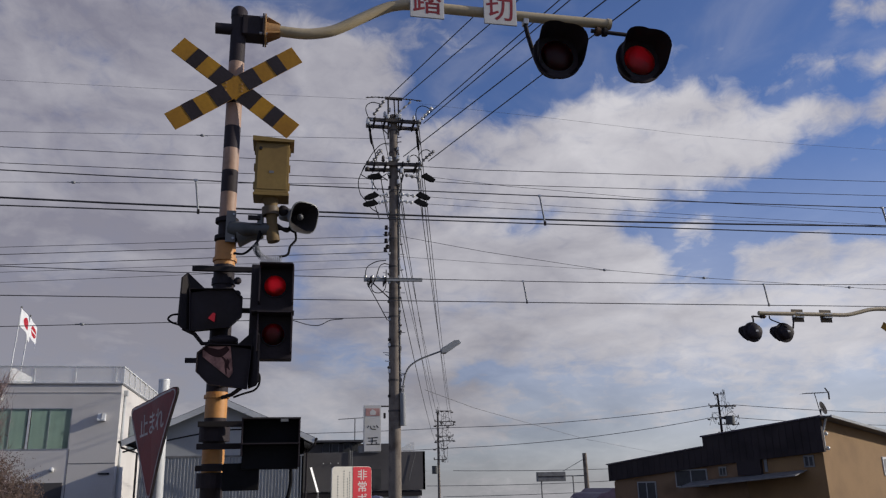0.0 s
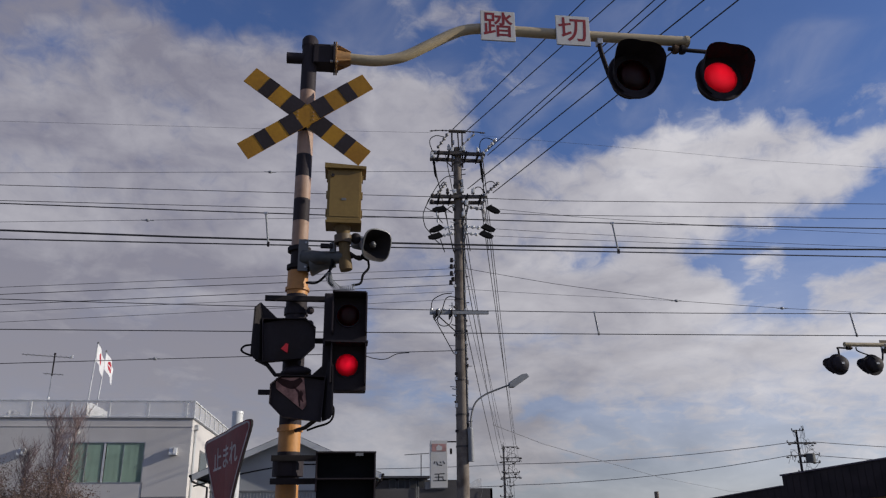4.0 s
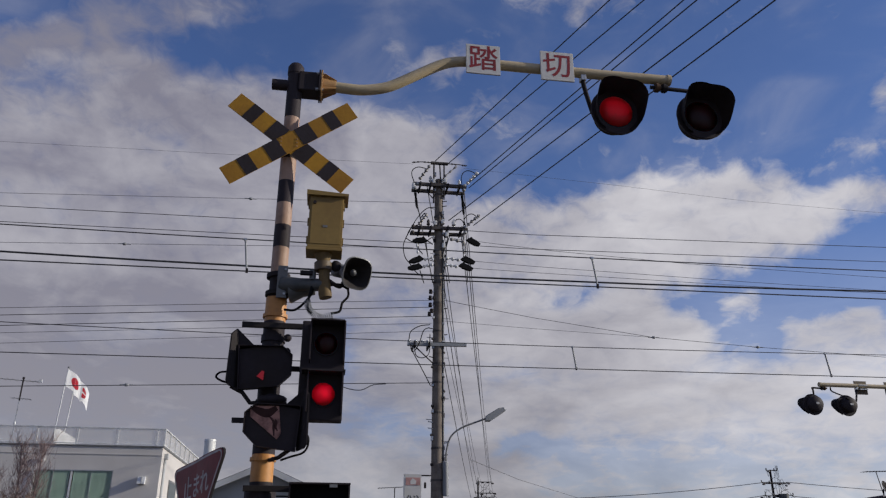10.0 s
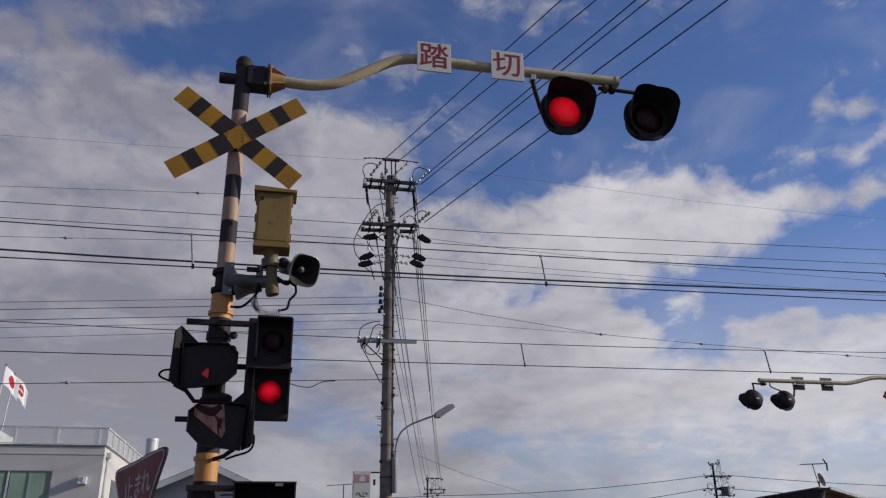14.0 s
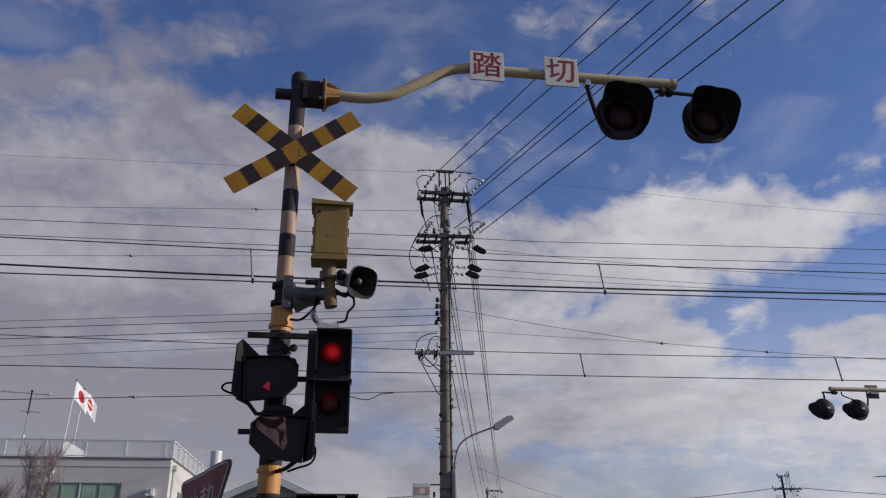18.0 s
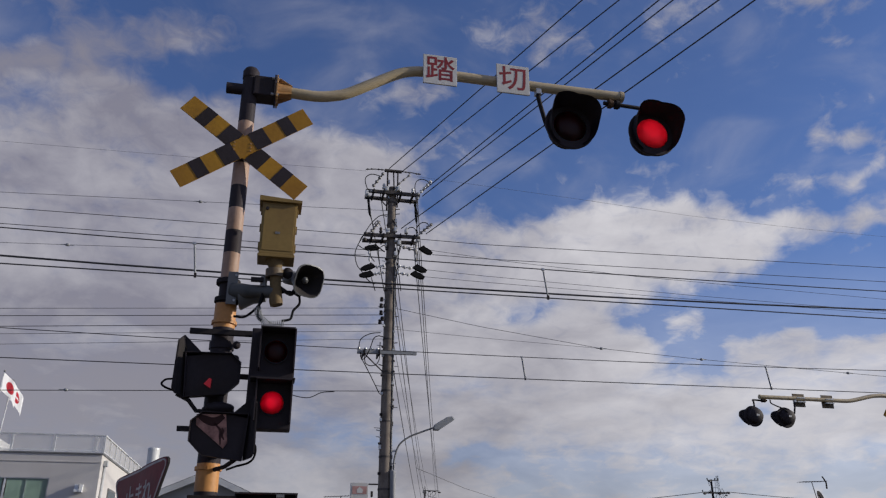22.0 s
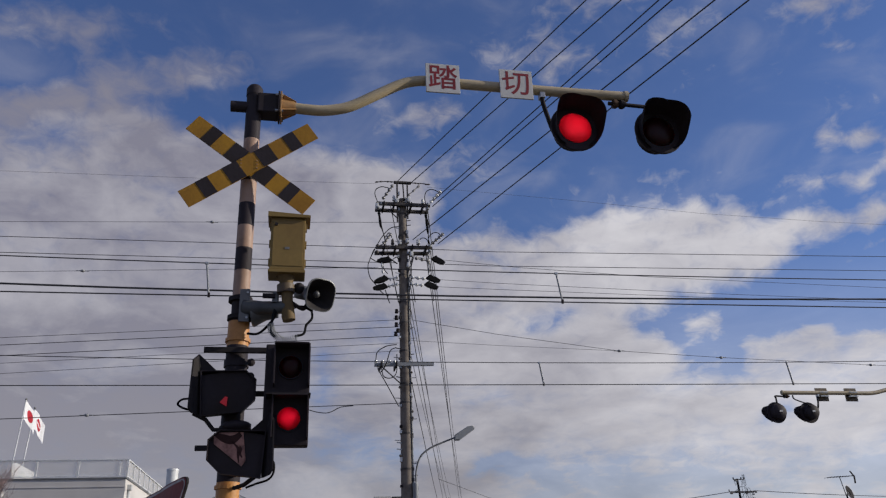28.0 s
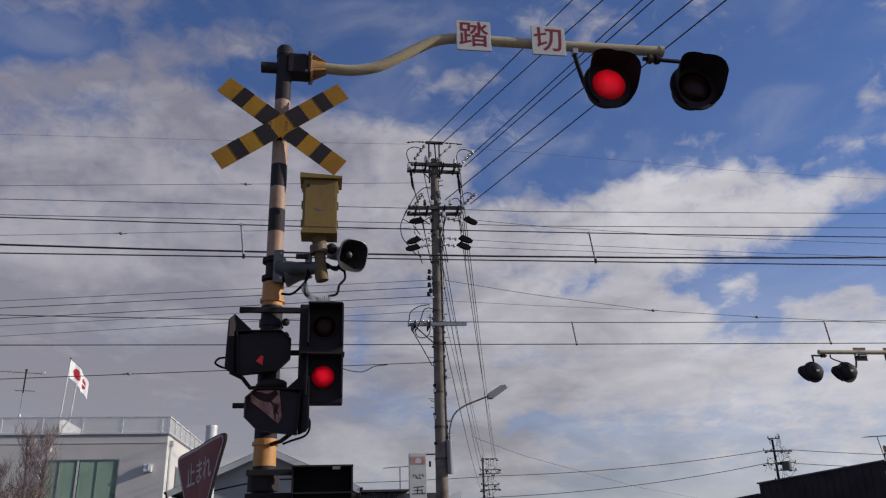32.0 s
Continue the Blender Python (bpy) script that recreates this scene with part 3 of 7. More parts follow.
def flasher(unit, x, z, s=1.0, key=None):
    """Round black flashing lamp with back board, deep hood and red lens, facing -y."""
    y = -0.05
    bm = B()
    lathe(bm, (x, y + 0.15 * s, z), (0, -1, 0), [(0, 0.0), (0.0, 0.10 * s), (0.03 * s, 0.14 * s), (0.15 * s, 0.15 * s), (0.15 * s, 0.135 * s), (0.10 * s, 0.132 * s), (0.10 * s, 0.0)], 24)
    lamp = part("flasher", bm, BLACK, unit, "round black flashing lamp housing", 40)
    bm = B()
    lathe(bm, (x, y, z), (0, -1, 0), [(-0.012, 0.15 * s), (-0.012, 0.200 * s), (0.004, 0.205 * s), (0.012, 0.198 * s), (0.006, 0.135 * s)], 32)
    part("back_board", bm, BLACK, lamp, "", 40)
    bm = B()
    seg, n = 28, 6
    grid = []
    for i in range(seg + 1):
        a = radians(-58 + 296 * i / seg)
        deep = (0.045 + 0.17 * min(1.0, max(0.0, (math.sin(a) + 0.65) / 0.95))) * s
        square = (abs(math.cos(a)) ** 3.4 + abs(math.sin(a)) ** 3.4) ** (-1 / 3.4)
        square = 1 + (square - 1) * min(1.0, max(0.0, 1.2 + 1.6 * math.sin(a)))
        col = []
        for k in range(n + 1):
            f = k / n
            r = (0.172 + (0.014 + 0.024 * max(0.0, -math.cos(a)) ** 0.5 * min(1.0, max(0.0, 1.0 + 2.0 * math.sin(a)))) * f) * s * (1 + (square - 1) * (0.35 + 0.65 * f))
            col.append(bm.verts.new((x + r * math.cos(a), y - 0.004 - deep * f, z + r * math.sin(a) - 0.02 * s * f)))
        grid.append(col)
    for a, b in zip(grid, grid[1:]):
        for k in range(n):
            bm.faces.new((a[k], b[k], b[k + 1], a[k + 1]))
    bmesh.ops.solidify(bm, geom=bm.faces[:], thickness=0.006)
    part("hood", bm, BLACK, lamp, "", 50)
    bm = B()
    lathe(bm, (x, y - 0.002, z), (0, -1, 0), [(0.004, 0.134 * s), (0.016, 0.128 * s), (0.034 * s, 0.09 * s), (0.043 * s, 0.045 * s), (0.045 * s, 0.0)], 28)
    part("lens", bm, REDLENS, lamp, "domed red glass lens", 60)
    lamp_light(lamp, (x, y + 0.001, z), disc(0.13 * s), 0.007, LAMPGLOW, key)
    bm = B()
    box(bm, (x - 0.034, y + 0.148 * s, z - 0.02), (x + 0.034, y + 0.158 * s, z + 0.02))
    part("rating_plate", bm, WHITE, lamp)
    return lamp


def angled_lamp(unit, c, side, window, lens, label, k0=1.0):
    """Lamp that looks past the pole: a cropped octagon housing with a flared plate on its outer side."""
    cx, cy, cz = c
    shape = [(0.178, 0.137), (-0.095, 0.143), (-0.16, 0.085), (-0.16, -0.035), (-0.078, -0.116), (0.16, -0.142)]

    def ring(bm, y, k):
        return [bm.verts.new((cx + side * a * k * k0, cy + y, cz + b * k * k0)) for a, b in shape]

    def at(a, y, b):
        return Vector((cx + side * a * k0, cy + y, cz + b * k0))

    bm = B()
    loops = [ring(bm, 0.10, 0.7), ring(bm, 0.05, 0.96), ring(bm, -0.03, 1.0), ring(bm, -0.03, 0.965), ring(bm, 0.0, 0.955)]
    for a, b in zip(loops, loops[1:]):
        for i in range(6):
            bm.faces.new((a[i], a[(i + 1) % 6], b[(i + 1) % 6], b[i]))
    bm.faces.new(loops[0])
    bm.faces.new(loops[-1][::-1])
    lamp = part("angled_lamp", bm, BLACK, unit, "black crossing lamp seen from the side")
    bm = B()
    slab(bm, [at(0.16, 0.02, -0.135), at(0.165, 0.02, 0.14), at(0.19, -0.005, 0.245), at(0.216, -0.07, 0.195), at(0.222, -0.07, -0.098), at(0.205, -0.05, -0.125)], (side * 0.009, 0, 0))
    part("side_visor", bm, DARK, lamp)
    bm = B()
    slab(bm, [at(0.19, 0.0, 0.243), at(0.19, 0.0, 0.11), at(0.07, 0.0, 0.13)], (0, 0.01, 0))
    part("visor_gusset", bm, DARK, lamp)
    bm = B()
    slab(bm, [at(a, -0.002, b) for a, b in window], (0, -0.006, 0))
    ln = part("lens", bm, lens, lamp, label)
    # Thin dark streaks laid over the pink lens.
    if lens is PALELENS:
        for pts in (((-0.02, 0.075), (0.018, 0.035), (0.02, 0.0), (0.026, -0.05)), ((0.026, 0.05), (0.034, 0.03), (0.03, 0.005), (0.045, -0.02)), ((-0.115, 0.118), (-0.07, 0.095), (-0.02, 0.085), (0.03, 0.12))):
            bm = B()
            wide = [0.003, 0.008, 0.008, 0.003] if pts[0][0] > -0.1 else [0.012, 0.022, 0.026, 0.014]
            path = smooth_path([at(a, -0.0086, b) for a, b in pts], 4)
            w = np.interp(np.linspace(0, 3, len(path)), range(4), wide)
            sides = []
            for k, p in enumerate(path):
                d = (Vector(path[min(k + 1, len(path) - 1)]) - Vector(path[max(k - 1, 0)])).normalized()
                o = Vector((-d.z, 0, d.x)) * float(w[k])
                sides.append([bm.verts.new(Vector(p) + q) for q in (o, o + Vector((0, -0.0006, 0)), -o + Vector((0, -0.0006, 0)), -o)])
            for a, b in zip(sides, sides[1:]):
                for j in range(4):
                    bm.faces.new((a[j], a[(j + 1) % 4], b[(j + 1) % 4], b[j]))
            bm.faces.new(sides[0])
            bm.faces.new(sides[-1][::-1])
            bmesh.ops.recalc_face_normals(bm, faces=bm.faces[:])
            part("soot_streak", bm, STREAKDARK, ln, "dark streak across the lens")
    return lamp


def crossing_unit(at, turn, s, arm, keys, label, rise=0.332, tops=(0.0, 0.0, 0.0), plates=(1.283, 1.876), shift=(0.0, 0.0)):
    """A crossing signal on its pole; local space, facing -y, arm towards +x."""
    u = local(thing("crossing_signal", at, label, "railway signal", "crossing signals", turn=turn))
    t, tc, tb = tops
    za = 5.0 + t + rise
    bands = [(0.0, 0.35, BLACK, 1), (0.35, 0.7, ORANGE, 1), (0.7, 1.05, BLACK, 1), (1.05, 1.4, ORANGE, 1), (1.4, 1.74, BLACK, 1), (1.74, 1.835, ORANGE, 1), (1.835, 1.865, BLACK, 1), (1.865, 1.95, ORANGE, 1),
             (1.95, 2.146, BLACK, 1), (2.146, 2.31, ORANGE, 1), (2.31, 3.157, BLACK, 1), (3.157, 3.32, ORANGE, 1), (3.32, 3.50, BLACK, 0), (3.50, 3.68, FADED, 0),
             (3.68, 3.844, BLACK, 0), (3.844, 4.011, FADED, 0), (4.011, 4.182, BLACK, 0), (4.182, 4.356, FADED, 0), (4.356, 4.54, BLACK, 0), (4.54, 4.695, FADED, 0), (4.695, 5.12 + t, BLACK, 0)]
    for lo, hi, mt, thick in bands:
        bm = B()
        rod(bm, (0, 0, lo), (0, 0, hi), (0.069 if thick else 0.0555) * s, seg=24, caps=True)
        part("pole_section", bm, mt, u, "", 40)
    bm = B()
    lathe(bm, (0, 0, 5.072 + t), (0, 0, 1), [(0, 0.060 * s), (0.06, 0.060 * s), (0.085, 0.045 * s), (0.092, 0.001)], 24)
    part("pole_cap", bm, BLACK, u, "", 50)
    bm = B()
    rod(bm, (-0.165, 0, 4.978 + t), (0, 0, 4.978 + t), 0.041)
    part("stub_pipe", bm, BLACK, u, "", 40)
    bm = B()
    box(bm, (0.03, -0.07, 4.915 + t), (0.175, 0.07, 5.07 + t), 0.008)
    part("arm_socket", bm, BLACK, u)
    for xx in (0.175, 0.190):
        bm = B()
        box(bm, (xx, -0.09, 4.905 + t), (xx + 0.012, 0.09, 5.082 + t), 0.003)
        part("flange", bm, BLACK if xx < 0.18 else RUSTY, u)
    for dy in (-0.068, 0.068):
        for dz in (4.925 + t, 5.062 + t):
            bm = B()
            rod(bm, (0.155, dy, dz), (0.212, dy, dz), 0.011, seg=6)
            part("bolt", bm, GALV, u)
    bm = B()
    rod(bm, (0.20, 0, 4.998 + t), (0.30, 0, 5.002 + t), 0.062, 0.045, 20)
    part("arm_collar", bm, RUSTY, u, "ochre rusty arm collar", 40)
    for a in range(4):
        v = Vector((0, math.cos(a * math.pi / 2 + 0.78), math.sin(a * math.pi / 2 + 0.78)))
        bm = B()
        slab(bm, [Vector((0.203, 0, 5.0 + t)) + v * 0.03, Vector((0.203, 0, 5.0 + t)) + v * 0.10, Vector((0.305, 0, 5.0 + t)) + v * 0.05, Vector((0.305, 0, 5.0 + t)) + v * 0.03], v.cross(Vector((1, 0, 0))) * 0.008)
        part("gusset", bm, RUSTY, u)
    stretch = arm / 2.96
    path = smooth_path([(x * stretch, 0, 5.0 + t + (z - 5.0) * rise / 0.332) for x, z in ((0.27, 5.0), (0.38, 4.994), (0.487, 4.993), (0.60, 5.012), (0.72, 5.055), (0.91, 5.172), (1.08, 5.275), (1.19, 5.318), (1.32, 5.335), (1.6, 5.33), (2.3, 5.328), (2.96, 5.332))], 5)
    bm = B()
    pipe(bm, path, 0.041 * s, 16)
    part("arm", bm, IVORY, u, "bent ivory steel pipe arm", 40)
    bm = B()
    rod(bm, (arm - 0.02, 0, za), (arm + 0.012, 0, za), 0.047 * s, seg=20)
    part("arm_end_cap", bm, IVORY, u, "", 40)
    # crossbuck
    kb = 1 + 2 * (s - 1)
    for ang in (37, -35.4):
        y = -0.085 if ang > 0 else -0.093
        m = Matrix.Translation((0.008, y, 4.454 + tc)) @ Matrix.Rotation(radians(ang), 4, "Y")
        bm = B()
        box(bm, (-0.52 * kb, -0.003, -0.071 * kb), (0.52 * kb, 0.003, 0.071 * kb), 0.002)
        bmesh.ops.transform(bm, matrix=m, verts=bm.verts)
        blade = part("crossbuck_blade", bm, YELLOW, u, "weathered yellow board with black stripes")
        for a, b in ((0.07 * kb, 0.185 * kb), (0.30 * kb, 0.39 * kb)):
            for sg in (-1, 1):
                bm = B()
                box(bm, (min(sg * a, sg * b), -0.0052, -0.0712 * kb), (max(sg * a, sg * b), -0.003, 0.0712 * kb))
                bmesh.ops.transform(bm, matrix=m, verts=bm.verts)
                part("stripe", bm, BLACK, blade)
    for dx in (-0.055, 0.055):
        for dz in (-0.028, 0.0, 0.028):
            bm = B()
            rod(bm, (dx, -0.1, 4.452 + tc + dz), (dx, -0.07, 4.452 + tc + dz), 0.007, seg=6)
            part("bolt", bm, RUSTY, u)
    # the two name plates on the arm
    for ch, x0 in zip("踏切", plates):
        w = 0.27 * s
        zc = za - 0.004 + shift[1] * 0.4
        bm = B()
        box(bm, (x0, -0.062, zc - w * 0.49), (x0 + w, -0.05, zc + w * 0.49), 0.004)
        pl = part("name_plate", bm, WHITE, u, "white enamel plate with one red character")
        part("lettering", letters(ch, 0.238 * s, Matrix.Translation((x0 + w / 2, -0.0624, zc - 0.006)) @ Matrix.Rotation(radians(90), 4, "X"), 0.0022), REDTEXT, pl)
        for zz in (zc - 0.06, zc + 0.03):
            bm = B()
            box(bm, (x0 + 0.05, -0.05, zz), (x0 + w - 0.05, 0.05, zz + 0.022))
            part("plate_clamp", bm, GALV, pl)
        # Added olive sheet: the darkness of the unlit back, put into its colour.
        bm = B()
        box(bm, (x0 + 0.006, -0.0498, zc - w * 0.48), (x0 + w - 0.006, -0.046, zc + w * 0.48))
        part("plate_back", bm, OLIVE, pl)
    # lamps at the end of the arm
    xl, xr = arm - 0.485 * s + shift[0], arm + 0.235 * s + shift[0]
    flasher(u, xl - 0.008, za - 0.371 + shift[1], s, keys.get("left"))
    flasher(u, xr - 0.022, za - 0.349 + shift[1] * 1.4, s, keys.get("right"))
    bm = B()
    pipe(bm, smooth_path([(arm - 0.16, 0.0, za - 0.077), (arm + 0.02, 0.0, za - 0.080), (xr - 0.02, 0.02, za - 0.080), (xr + 0.0, 0.06, za - 0.132), (xr, 0.06, za - 0.232)], 4), 0.017 * s, 10)
    part("lamp_bar", bm, DARK, u, "", 40)
    for dx, mt in ((-0.125, RUSTBROWN), (-0.065, DARK)):
        bm = B()
        rod(bm, (arm + dx, 0, za - 0.079), (arm + dx + 0.042, 0, za - 0.079), 0.031 * s, seg=16)
        rod(bm, (arm + dx + 0.006, 0, za - 0.079), (arm + dx + 0.03, 0, za - 0.079), 0.038 * s, seg=16)
        part("bar_clamp", bm, mt, u, "", 40)
    bm = B()
    pipe(bm, smooth_path([(xl - 0.24 * s, 0, za - 0.032), (xl - 0.235 * s, 0, za - 0.112), (xl - 0.2 * s, 0.02, za - 0.232), (xl - 0.15 * s, 0.05, za - 0.352), (xl - 0.09, 0.07, za - 0.382)], 4), 0.018 * s, 10)
    part("lamp_stay", bm, DARK, u, "", 40)
    bm = B()
    box(bm, (xl - 0.262 * s, -0.03, za - 0.082), (xl - 0.218 * s, 0.03, za - 0.032), 0.006)
    part("stay_clamp", bm, GALV, u)
    bm = B()
    pipe(bm, smooth_path([(arm - 0.21, 0.05, za - 0.07), (arm - 0.21, 0.09, za - 0.16), (xl + 0.13 * s, 0.13, za - 0.27), (xl + 0.03, 0.11, za - 0.34)], 5), 0.013 * s, 8)
    part("cable", bm, RUBBER, u)
    # control box, horns and their bracket
    bm = B()
    box(bm, (0.182, -0.30, 3.588 + tb), (0.405, -0.14, 3.95 + tb), 0.006)
    cab = part("control_box", bm, BOXYELLOW, u, "mustard yellow steel box with rain hood")
    bm = B()
    slab(bm, [(0.160, -0.325, 3.95 + tb), (0.434, -0.325, 3.95 + tb), (0.434, -0.325, 3.968 + tb), (0.160, -0.325, 3.985 + tb)], (0, 0.2, 0.006))
    part("rain_hood", bm, BOXYELLOW, cab)
    bm = B()
    box(bm, (0.196, -0.3035, 3.612 + tb), (0.392, -0.299, 3.932 + tb), 0.002)
    dr = part("box_door", bm, BOXYELLOW, cab)
    bm = B()
    box(bm, (0.276, -0.3055, 3.727 + tb), (0.306, -0.3035, 3.743 + tb))
    part("data_plate", bm, GREY, dr)
    bm = B()
    rod(bm, (0.215, -0.318, 3.9 + tb), (0.215, -0.306, 3.9 + tb), 0.011, seg=10)
    part("lock", bm, DARK, dr)
    for zz in (3.62 + tb, 3.75 + tb, 3.87 + tb):
        for xx in (0.174, 0.405):
            bm = B()
            box(bm, (xx, -0.29, zz), (xx + 0.008, -0.255, zz + 0.045), 0.002)
            part("hinge" if xx < 0.2 else "latch", bm, BOXYELLOW, cab)
    bm = B()
    box(bm, (0.176, -0.305, 3.568 + tb), (0.41, -0.135, 3.588 + tb), 0.004)
    part("box_base", bm, BOXYELLOW, cab)
    bm = B()
    pipe(bm, [(0.322, -0.22, 3.272), (0.316, -0.22, 3.30), (0.306, -0.22, 3.40), (0.296, -0.22, 3.52), (0.288, -0.22, 3.575 + tb)], [0.04, 0.043, 0.035, 0.04, 0.06], 16)
    part("bracket_post", bm, MUSTARDBROWN, u, "dull mustard brown bracket post", 40)
    bm = B()
    lathe(bm, (0.294, -0.22, 3.455), (-0.06, 0, 1), [(0, 0.04), (0.0, 0.056), (0.055, 0.056), (0.055, 0.04)], 16)
    part("post_collar", bm, OLIVE, u, "", 40)
    bm = B()
    ball(bm, (0.375, -0.2, 3.50), 0.035, (1, 0.9, 1.1), 10)
    rod(bm, (0.30, -0.22, 3.49), (0.40, -0.17, 3.52), 0.02, seg=10)
    part("horn_mount", bm, DARK, u, "", 40)
    bm = B()
    pipe(bm, [(0.04, -0.06, 3.40), (0.15, -0.12, 3.385), (0.31, -0.22, 3.36)], [0.06, 0.045, 0.04], 14)
    part("bracket_arm", bm, SLATE, u, "", 40)
    for zz in (3.335, 3.46):
        bm = B()
        lathe(bm, (0, 0, zz), (0, 0, 1), [(0, 0.058), (0, 0.078), (0.028, 0.078), (0.028, 0.058)], 20)
        part("clamp", bm, DARK, u)
    bm = B()
    box(bm, (0.0, -0.098, 3.30), (0.064, -0.086, 3.522), 0.003)
    part("clamp_plate", bm, GREY, u)
    for zz in (3.325, 3.495):
        bm = B()
        rod(bm, (0.05, -0.108, zz), (0.05, -0.09, zz), 0.008, seg=6)
        part("bolt", bm, GALV, u)
    ax = Vector((0.58, -1, -0.42))
    bm = B()
    lathe(bm, (0.433, -0.11, 3.498), ax, [(-0.10, 0.0), (-0.10, 0.045), (-0.02, 0.047), (0.0, 0.035), (0.05, 0.048), (0.11, 0.076), (0.15, 0.097), (0.165, 0.104), (0.176, 0.106), (0.178, 0.1)], 32, 3.2)
    hn = part("horn", bm, HORN, u, "grey loudspeaker horn", 40)
    bm = B()
    lathe(bm, (0.433, -0.11, 3.498), ax, [(0.178, 0.1), (0.168, 0.093), (0.14, 0.084), (0.10, 0.055), (0.05, 0.03), (0.03, 0.0)], 32, 3.2)
    part("horn_throat", bm, THROAT, hn, "black inside of the horn", 40)
    bm = B()
    ball(bm, Vector((0.433, -0.11, 3.498)) + ax.normalized() * 0.12, 0.022, (1, 1.4, 1))
    part("horn_phase_plug", bm, HORN, hn, "", 60)
    bm = B()
    pipe(bm, smooth_path([(0.32, -0.22, 3.40), (0.40, -0.20, 3.36), (0.43, -0.16, 3.40), (0.44, -0.13, 3.45)], 4), 0.014, 8)
    part("horn_bracket", bm, DARK, hn)
    bm = B()
    lathe(bm, (0.19, -0.06, 3.372), (-1, 0.15, -0.07), [(-0.06, 0.0), (-0.06, 0.036), (0.0, 0.045), (0.02, 0.047), (0.06, 0.064), (0.10, 0.083), (0.108, 0.08), (0.05, 0.036)], 22)
    part("horn", bm, HORN, u, "dark grey horn turned away", 40)
    bm = B()
    rod(bm, (0.23, -0.2, 3.395), (0.23, -0.2, 3.46), 0.022, seg=14)
    part("cable_gland", bm, HORN, u, "", 40)
    bm = B()
    box(bm, (0.15, -0.24, 3.42), (0.23, -0.21, 3.445))
    part("junction", bm, DARK, u)
    sweep = smooth_path([(0.205, -0.22, 3.25), (0.225, -0.22, 3.19), (0.285, -0.22, 3.145), (0.375, -0.22, 3.16)], 80)
    coil = []
    for k, p in enumerate(sweep):
        d = (sweep[min(k + 1, len(sweep) - 1)] - sweep[max(k - 1, 0)]).normalized()
        ph = 2 * math.pi * k / 10.5
        coil.append(p + Vector((-d.z, 0, d.x)) * 0.021 * math.cos(ph) + Vector((0, 1, 0)) * 0.021 * math.sin(ph))
    bm = B()
    pipe(bm, coil, 0.0021, 5)
    part("coiled_cable", bm, RIBBED, u, "pale coiled cable")
    for pts in ([(0.06, -0.06, 3.23), (0.13, -0.1, 3.22), (0.20, -0.18, 3.26), (0.235, -0.2, 3.32), (0.232, -0.2, 3.40)],
                [(0.235, -0.2, 3.38), (0.215, -0.22, 3.26), (0.215, -0.22, 3.19), (0.24, -0.22, 3.165)], [(0.36, -0.22, 3.17), (0.415, -0.21, 3.19), (0.43, -0.2, 3.25), (0.465, -0.19, 3.30), (0.462, -0.18, 3.36), (0.47, -0.16, 3.42)], [(0.33, -0.2, 3.36), (0.40, -0.2, 3.375), (0.46, -0.18, 3.355)]):
        bm = B()
        pipe(bm, smooth_path(pts, 5), 0.008, 8)
        part("cable", bm, RUBBER, u)
    # two-aspect box signal
    bm = B()
    box(bm, (0.19, -0.235, 2.492), (0.463, -0.12, 3.112), 0.01)
    head = part("signal_head", bm, BLACK, u, "upright black box signal with two red lamps")
    for zc, key in ((2.965, "top"), (2.648, "bottom")):
        xc = 0.343
        for lo, hi in (((xc - 0.1, -0.37, zc + 0.118), (xc + 0.108, -0.234, zc + 0.126)), ((xc - 0.1, -0.345, zc - 0.125), (xc - 0.092, -0.234, zc + 0.126)),
                       ((xc + 0.108, -0.345, zc - 0.125), (xc + 0.116, -0.234, zc + 0.126))):
            bm = B()
            box(bm, lo, hi)
            part("visor", bm, BLACK, head)
        bm = B()
        lathe(bm, (xc, -0.234, zc), (0, -1, 0), [(0.0, 0.078), (0.012, 0.078), (0.012, 0.07), (0.0, 0.07)], 24)
        part("lens_ring", bm, BLACK, head, "", 40)
        bm = B()
        lathe(bm, (xc, -0.24, zc), (0, -1, 0), [(0.005, 0.07), (0.018, 0.064), (0.028, 0.035), (0.031, 0.0)], 24)
        part("lens", bm, REDLENS, head, "red glass lens", 60)
        lamp_light(head, (xc, -0.2415, zc), disc(0.038 if key == "top" else 0.051), 0.005, SIGGLOW if key == "top" else LOWGLOW, keys.get(key))
    bm = B()
    box(bm, (0.205, -0.36, 2.772), (0.468, -0.232, 2.780))
    part("divider", bm, DARK, head)
    for zz, x0, x1, hh in ((3.09, -0.195, 0.22, 0.034), (2.815, 0.02, 0.215, 0.03), (2.485, -0.2, 0.05, 0.03)):
        bm = B()
        box(bm, (x0, -0.115, zz), (x1, -0.085, zz + hh), 0.003)
        part("mount_bar", bm, DARK, u)
    for zz in (3.185, 2.27):
        bm = B()
        lathe(bm, (0, 0, zz), (0, 0, 1), [(0, 0.068), (0, 0.08), (0.022, 0.08), (0.022, 0.068)], 24)
        part("band_clamp", bm, ORANGE, u)
    for zz in (3.02, 2.93, 2.60, 2.56):
        bm = B()
        lathe(bm, (0, 0, zz), (0, 0, 1), [(0, 0.066), (0, 0.078), (0.045, 0.078), (0.045, 0.066)], 24)
        ball(bm, (0.095, -0.06, zz + 0.02), 0.026, seg=8)
        part("clamp", bm, BLACK, u)
    angled_lamp(u, (-0.02, -0.14, 2.82), -1, [(0.052, -0.054), (0.023, -0.018), (0.008, -0.022), (0.011, -0.078)], DIMGLOW, "glimpse of a dim red lens")
